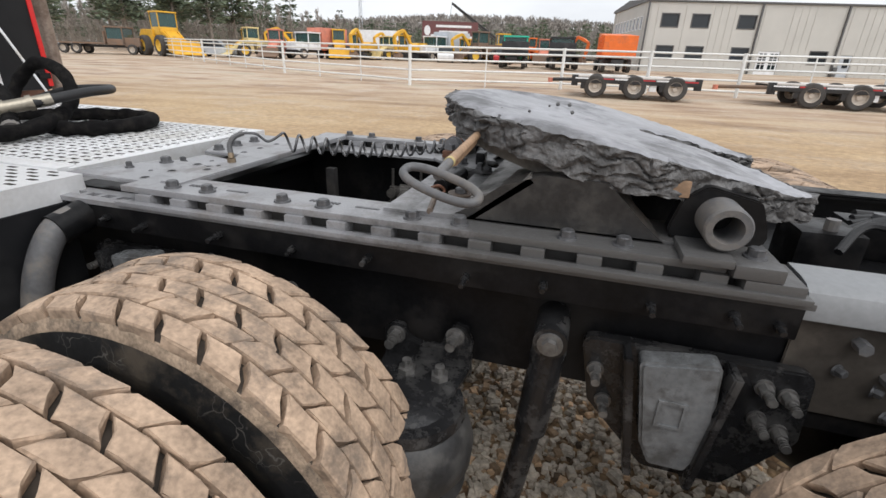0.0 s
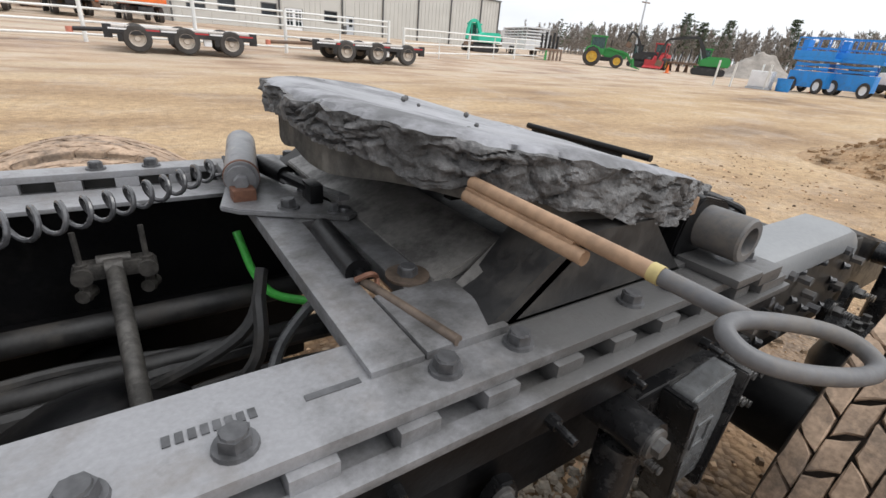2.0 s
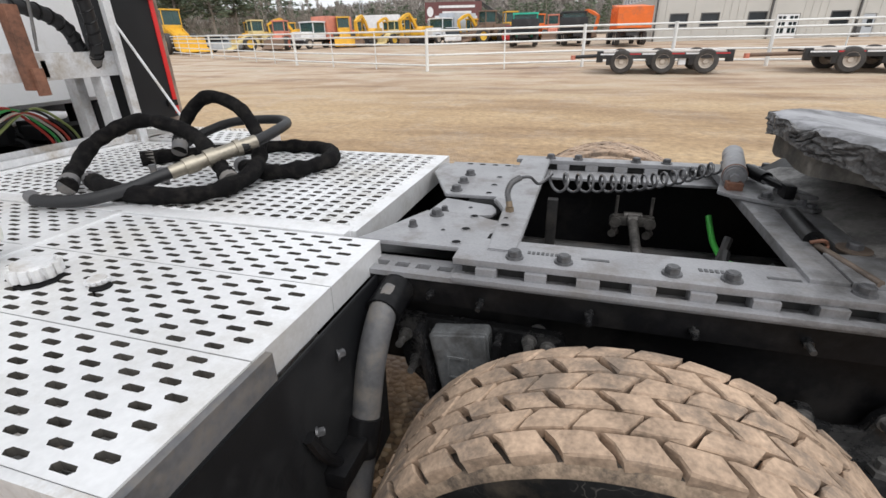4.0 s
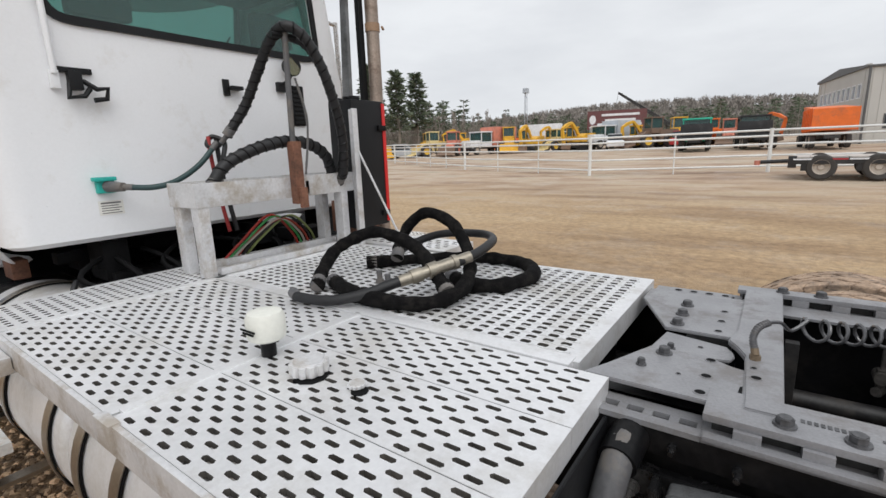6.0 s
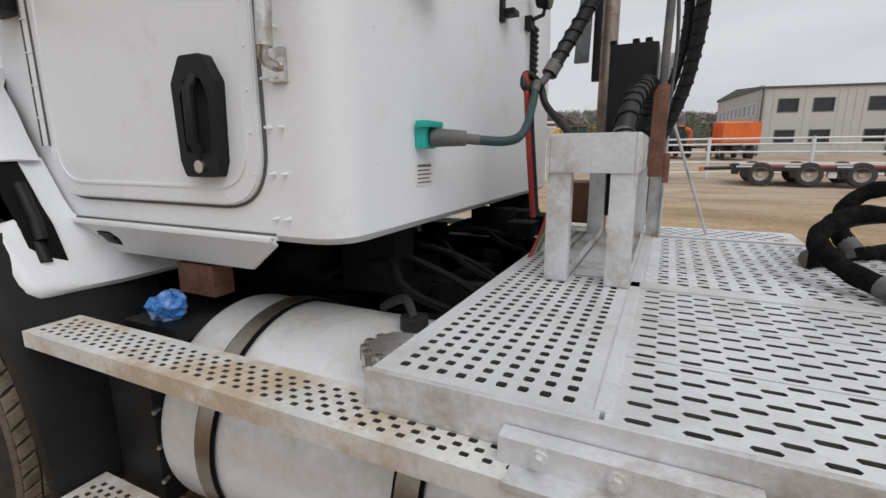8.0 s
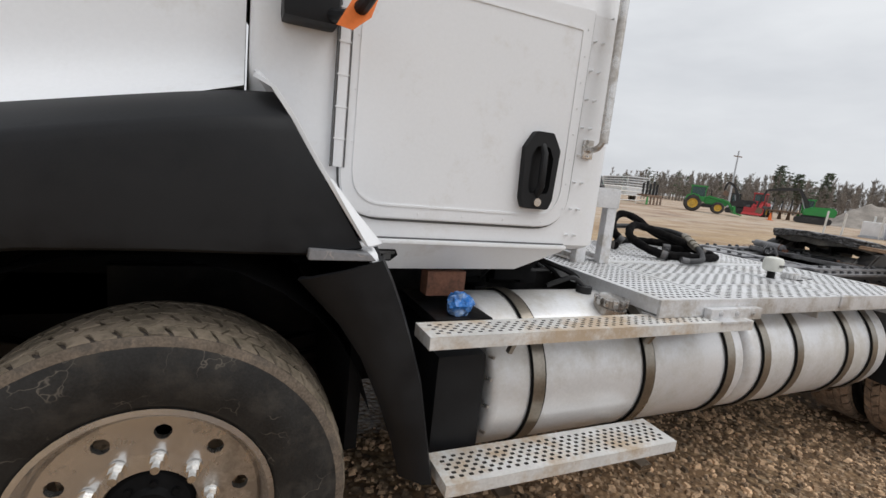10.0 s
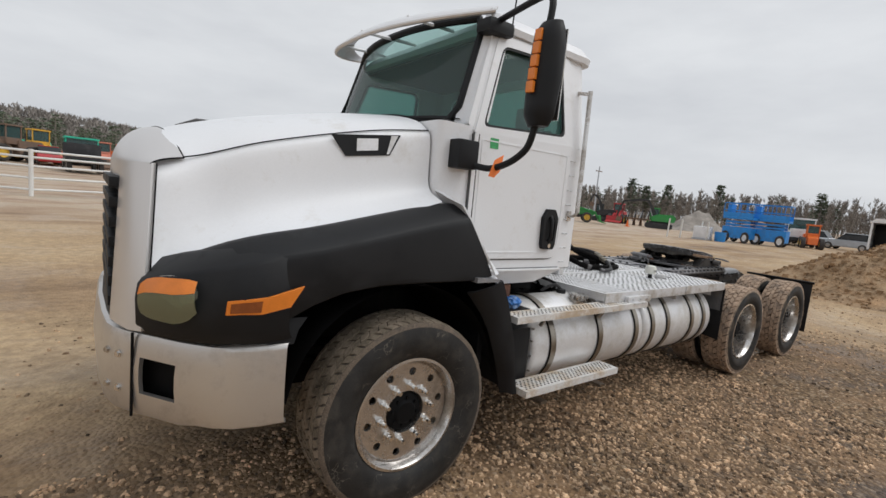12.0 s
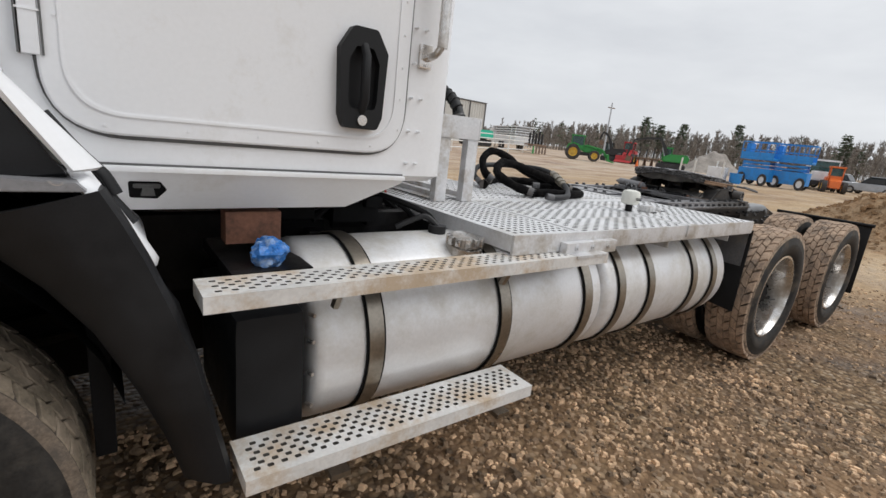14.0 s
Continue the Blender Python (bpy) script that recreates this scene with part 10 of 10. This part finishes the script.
# heaps of earth and gravel
def heap(name, cx, cy, rx, ry, h, m, label, seed, lumps=0):
    bm = bmesh.new()
    rnd = random.Random(seed)
    N, K = 56, 18
    rings = []
    for i in range(K + 1):
        t = i / K
        row_ = []
        for k in range(N):
            a = 2 * math.pi * k / N
            e = 1 + 0.22 * noise.noise(Vector((math.cos(a) * 1.6, math.sin(a) * 1.6, seed)))
            x, y = cx + rx * t * e * math.cos(a), cy + ry * t * e * math.sin(a)
            z = h * (0.5 + 0.5 * math.cos(math.pi * min(1, t * 1.02))) * (1 + 0.3 * noise.noise(Vector((x * 0.9, y * 0.9, seed)))) + 0.10 * noise.noise(Vector((x * 3, y * 3, seed))) * (1 - t)
            row_.append(bm.verts.new((x, y, land(x, y) + (z if i < K else -0.08))))
        rings.append(row_)
    for i in range(K):
        for k in range(N):
            bm.faces.new((rings[i][k], rings[i + 1][k], rings[i + 1][(k + 1) % N], rings[i][(k + 1) % N]))
    bmesh.ops.remove_doubles(bm, verts=rings[0], dist=0.01)
    for k in range(lumps):
        i, j = rnd.randrange(2, K - 1), rnd.randrange(N)
        p = rings[i][j].co.lerp(rings[i + 1][(j + 1) % N].co, rnd.random()) + Vector((rnd.uniform(-0.08, 0.08), rnd.uniform(-0.08, 0.08), 0))
        s = 0.012 + 0.05 * rnd.random() ** 3
        vs = [bm.verts.new(p + Vector((u * s * rnd.uniform(0.7, 1.3), v * s * rnd.uniform(0.7, 1.3), w * s * rnd.uniform(0.6, 1.0)))) for u in (-1, 1) for v in (-1, 1) for w in (-1, 1)]
        for q in ((0, 1, 3, 2), (4, 6, 7, 5), (0, 4, 5, 1), (2, 3, 7, 6), (0, 2, 6, 4), (1, 5, 7, 3)):
            bm.faces.new([vs[t] for t in q])
    ob = part(name, bm, m, None, "", 180 if not lumps else 40)
    return tagged(ob, label, "heap", kind="stuff")


M_HEAP = mat("brown_earth", (0.31, 0.195, 0.105), 0.95, vary=0.4, scale=2.4, fine=22, bump=1.0, dist=0.08, dirt=(0.42, 0.30, 0.185), dirt_amount=0.45, dirt_scale=4)
M_HEAPG = mat("grey_gravel_heap", (0.30, 0.27, 0.24), 0.95, vary=0.25, scale=1.0, fine=14, bump=0.8, dist=0.06)
heap("earth_heap", 10.6, -0.6, 3.0, 3.2, 1.35, M_HEAP, "heap of brown earth and gravel at the yard's edge", 2, 2600)
heap("gravel_heap", 57, 25, 5, 4.5, 2.4, M_HEAPG, "grey gravel heap near the trees", 6)
heap("gravel_heap", 63, 20, 5, 4, 2.0, M_HEAP, "brown gravel heap near the trees", 9)

# orange cones
for x, y in ((40.0, 24.6), (38.5, 12.8)):
    c = thing("traffic_cone", "orange traffic cone on the gravel", "cone", "traffic cones", at=on_land(x, y))
    part("cone", cyl((0, 0, 0.03), (0, 0, 0.72), 0.17, 0.03, 16), P_ORA, c)
    part("base", box(-0.22, 0.22, -0.22, 0.22, 0, 0.04, 0.01), P_ORA, c)


# ---- trees ----
def leafy(name, base, lo, hi):
    m = mat(name, base, 0.85, vary=0.2, scale=0.3, fine=3, bump=0.0)
    nt = m.node_tree
    isl, hs_, mr_ = nt.nodes.new("ShaderNodeNewGeometry"), nt.nodes.new("ShaderNodeHueSaturation"), nt.nodes.new("ShaderNodeMapRange")
    mr_.inputs["To Min"].default_value, mr_.inputs["To Max"].default_value = lo, hi
    b = nt.nodes["Principled BSDF"]
    nt.links.new(isl.outputs["Random Per Island"], mr_.inputs["Value"])
    nt.links.new(mr_.outputs[0], hs_.inputs["Value"])
    nt.links.new(b.inputs["Base Color"].links[0].from_socket, hs_.inputs["Color"])
    nt.links.new(hs_.outputs[0], b.inputs["Base Color"])
    return m


M_PINE = leafy("pine_needles", (0.105, 0.13, 0.085), 0.55, 1.6)
M_BARK = mat("bark", (0.24, 0.21, 0.18), 0.9, vary=0.3, scale=4, bump=0.6)
M_TWIG = leafy("bare_twigs", (0.27, 0.242, 0.215), 0.6, 1.4)


class Soup:
    """Vertices and faces of many small clumps and limbs."""

    def __init__(self):
        self.v, self.f = [], []

    def blade(self, p, d, w, rnd):
        d = Vector(d)
        s = d.cross(Vector((rnd.uniform(-1, 1), rnd.uniform(-1, 1), rnd.uniform(-1, 1)))).normalized() * w
        o = len(self.v)
        self.v += [tuple(p), tuple(p + d * 0.5 + s), tuple(p + d), tuple(p + d * 0.5 - s)]
        self.f.append((o, o + 1, o + 2, o + 3))

    def limb(self, p, q, r0, r1, n=5):
        d, u, v = basis(q - p)
        o = len(self.v)
        for c, r in ((p, r0), (q, r1)):
            for k in range(n):
                a = 2 * math.pi * k / n
                self.v.append(tuple(c + r * (u * math.cos(a) + v * math.sin(a))))
        self.f += [(o + k, o + (k + 1) % n, o + n + (k + 1) % n, o + n + k) for k in range(n)]

    def mesh(self, name, m):
        me = bpy.data.meshes.new(name)
        me.from_pydata(self.v, [], self.f)
        me.materials.append(m)
        return me


def grow_pine(wood, leaf, x, y, z, h, rnd, dense=1.0, bare=0.25):
    lean = Vector((rnd.uniform(-0.03, 0.03), rnd.uniform(-0.03, 0.03), 1)) * h
    base = Vector((x, y, z - 0.1))
    wood.limb(base, base + lean, 0.018 * h, 0.004 * h, 6)
    tiers = int(15 * dense)
    for i in range(tiers):
        t = bare + (1 - bare) * (i + rnd.random()) / tiers
        reach = h * 0.22 * (1.06 - t) ** 0.75 * rnd.uniform(0.4, 1.2)
        for k in range(rnd.randint(4, 6)):
            a = rnd.uniform(0, 6.28)
            out = Vector((math.cos(a), math.sin(a), rnd.uniform(-0.15, 0.3)))
            c = base + lean * t
            tip = c + out * reach
            if dense > 0.8:
                wood.limb(c, tip, 0.004 * h, 0.001 * h, 3)
            for q in range(max(3, int(7 * dense))):
                u = 0.25 + 0.75 * rnd.random()
                p = c.lerp(tip, u) + Vector((rnd.uniform(-1, 1), rnd.uniform(-1, 1), rnd.uniform(-0.5, 0.7))) * 0.03 * h
                size = 0.042 if dense > 1.2 else 0.062
                leaf.blade(p, Vector((out.x + rnd.uniform(-0.8, 0.8), out.y + rnd.uniform(-0.8, 0.8), rnd.uniform(-0.3, 0.5))) * size * h, size * 0.24 * h, rnd)


def grow_bare(wood, leaf, x, y, z, h, rnd, twigs=90):
    base = Vector((x, y, z - 0.1))
    top = base + Vector((rnd.uniform(-0.06, 0.06), rnd.uniform(-0.06, 0.06), 1)) * h * 0.95
    wood.limb(base, top, 0.010 * h, 0.002 * h, 5)
    for k in range(11):
        t = rnd.uniform(0.25, 0.97)
        c = base.lerp(top, t)
        a = rnd.uniform(0, 6.28)
        tip = c + Vector((math.cos(a) * 0.6, math.sin(a) * 0.6, rnd.uniform(0.7, 1.4))) * h * 0.19 * (1.25 - t)
        wood.limb(c, tip, 0.004 * h, 0.001 * h, 3)
        for q in range(twigs // 6):
            p = c.lerp(tip, rnd.uniform(0.15, 1.05))
            leaf.blade(p, Vector((rnd.uniform(-0.7, 0.7), rnd.uniform(-0.7, 0.7), rnd.uniform(0.3, 1.6))) * 0.075 * h, 0.0062 * h, rnd)


def grow_far(wood, leaf, x, y, z, h, rnd, twigs=16):
    """A tree so far off that only the mass of its twigs is seen."""
    base = Vector((x, y, z - 0.1))
    for k in range(twigs):
        t = rnd.uniform(0.1, 0.8)
        p = base + Vector((rnd.uniform(-0.3, 0.3) * (1.1 - t), rnd.uniform(-0.3, 0.3) * (1.1 - t), t)) * h
        leaf.blade(p, Vector((rnd.uniform(-0.25, 0.25), rnd.uniform(-0.25, 0.25), rnd.uniform(0.2, 0.42))) * h, 0.045 * h, rnd)


def woods(name, spots, kind, label, seed, dense=0.6):
    rnd = random.Random(seed)
    wood, leaf = Soup(), Soup()
    for x, y, z, h in spots:
        if kind == "far":
            grow_far(wood, leaf, x, y, z, h, rnd)
        else:
            (grow_pine if kind == "pine" else grow_bare)(wood, leaf, x, y, z, h, rnd, dense if kind == "pine" else int(90 * dense))
    ob = new(name, leaf.mesh(name, M_PINE if kind == "pine" else M_TWIG))
    tagged(ob, label, "woods", kind="stuff")
    if wood.f:
        tr_ = new("trunks", wood.mesh("trunks", M_BARK))
        tr_.parent = ob


rt = random.Random(4)
# single pines at the end of the yard
for k, (x, y, h) in enumerate(((-49, 55, 12.5), (-53, 53, 13.5), (-57, 57, 14), (-60, 52, 13), (-51, 62, 13), (-64, 55, 14), (-70, 58, 14), (-75, 52, 13))):
    wood, leaf = Soup(), Soup()
    grow_pine(wood, leaf, 0, 0, 0, h, rt, 2.2, 0.30)
    t = thing("pine_tree", "tall dark green pine at the yard's edge", "tree", "pines at the yard's edge", at=on_land(x, y))
    for nm, s, m in (("trunk", wood, M_BARK), ("crown", leaf, M_PINE)):
        ob = new(nm, s.mesh(nm, m))
        ob.parent = t
for k, (x, y, h) in enumerate(((102, 62, 10), (94, 48.5, 8.4), (99, 39.7, 9.0), (96, 22, 8.0), (97, 8, 8.2), (97, 55, 8.2), (97, -8, 8.6), (98, -22, 8.2))):
    wood, leaf = Soup(), Soup()
    grow_pine(wood, leaf, 0, 0, 0, h, rt, 1.6, 0.35)
    t = thing("pine_tree", "pine standing above the bare woods", "tree", "pines above the bare woods", at=on_land(x, y))
    for nm, s, m in (("trunk", wood, M_BARK), ("crown", leaf, M_PINE)):
        ob = new(nm, s.mesh(nm, m))
        ob.parent = t
spots = []
for k in range(620):
    y = rt.uniform(-70, 110)
    x = 92 + rt.random() * 26 + 0.0008 * (y - 20) ** 2
    spots.append((x, y, land(x, y), rt.uniform(5.5, 7.6) + (x - 92) * 0.05))
woods("bare_woods", spots, "bare", "grey-brown bare woods along the yard's edge", 5, 1.0)
spots = []
for k in range(1500):
    y = rt.uniform(-75, 115)
    x = 91 + rt.random() * 34 + 0.0008 * (y - 20) ** 2
    spots.append((x, y, land(x, y), rt.uniform(3.0, 6.8)))
woods("undergrowth", spots, "bare", "dense grey-brown undergrowth and saplings at the edge of the woods", 6, 1.1)
spots = []
for k in range(45):
    y = rt.uniform(-65, 105)
    x = 93 + rt.random() * 22
    spots.append((x, y, land(x, y), rt.uniform(4.5, 8.5)))
woods("pine_woods", spots, "pine", "dark pines mixed into the bare woods", 7, 0.6)
spots = []
for k in range(520):
    x = rt.uniform(-120, 40)
    y = 112 + rt.random() * 26
    spots.append((x, y, land(x, y), rt.uniform(4.5, 8.0)))
woods("pine_woods", spots, "pine", "dark green pine woods behind the machine rows", 8, 0.6)
spots = []
for k in range(160):
    x, y = rt.uniform(-140, -55), rt.uniform(66, 112)
    spots.append((x, y, land(x, y), rt.uniform(6, 11)))
woods("pine_woods", spots, "pine", "pine woods at the end of the yard", 10, 0.7)
spots = []
for k in range(650):
    x, y = rt.uniform(-150, -48), rt.uniform(62, 114)
    spots.append((x, y, land(x, y), rt.uniform(3.5, 8.0)))
woods("undergrowth", spots, "bare", "dense grey-brown undergrowth under the pines", 14, 1.0)
# wooded hill far behind
bm = bmesh.new()
hillz = lambda x, y: 2.6 + 14.0 * math.exp(-((x + 55) / 130) ** 2) * max(0.0, math.sin(math.pi * min(1, max(0, (y - 150) / 160)))) ** 0.8
g = [[bm.verts.new((x, y, hillz(x, y))) for y in range(150, 311, 16)] for x in range(-300, 260, 20)]
for i in range(len(g) - 1):
    for k in range(len(g[0]) - 1):
        bm.faces.new((g[i][k], g[i + 1][k], g[i + 1][k + 1], g[i][k + 1]))
tagged(part("hill", bm, mat("woodland_floor", (0.10, 0.085, 0.07), 0.95, vary=0.3, scale=0.05, fine=0.6, bump=0.0)), "far wooded hill", "hill", kind="structure")
spots = []
for k in range(7000):
    x, y = rt.uniform(-260, 180), rt.uniform(156, 236)
    spots.append((x, y, hillz(x, y), rt.uniform(2.2, 3.8)))
woods("hill_woods", spots, "far", "grey-brown bare trees over the far hill", 12)
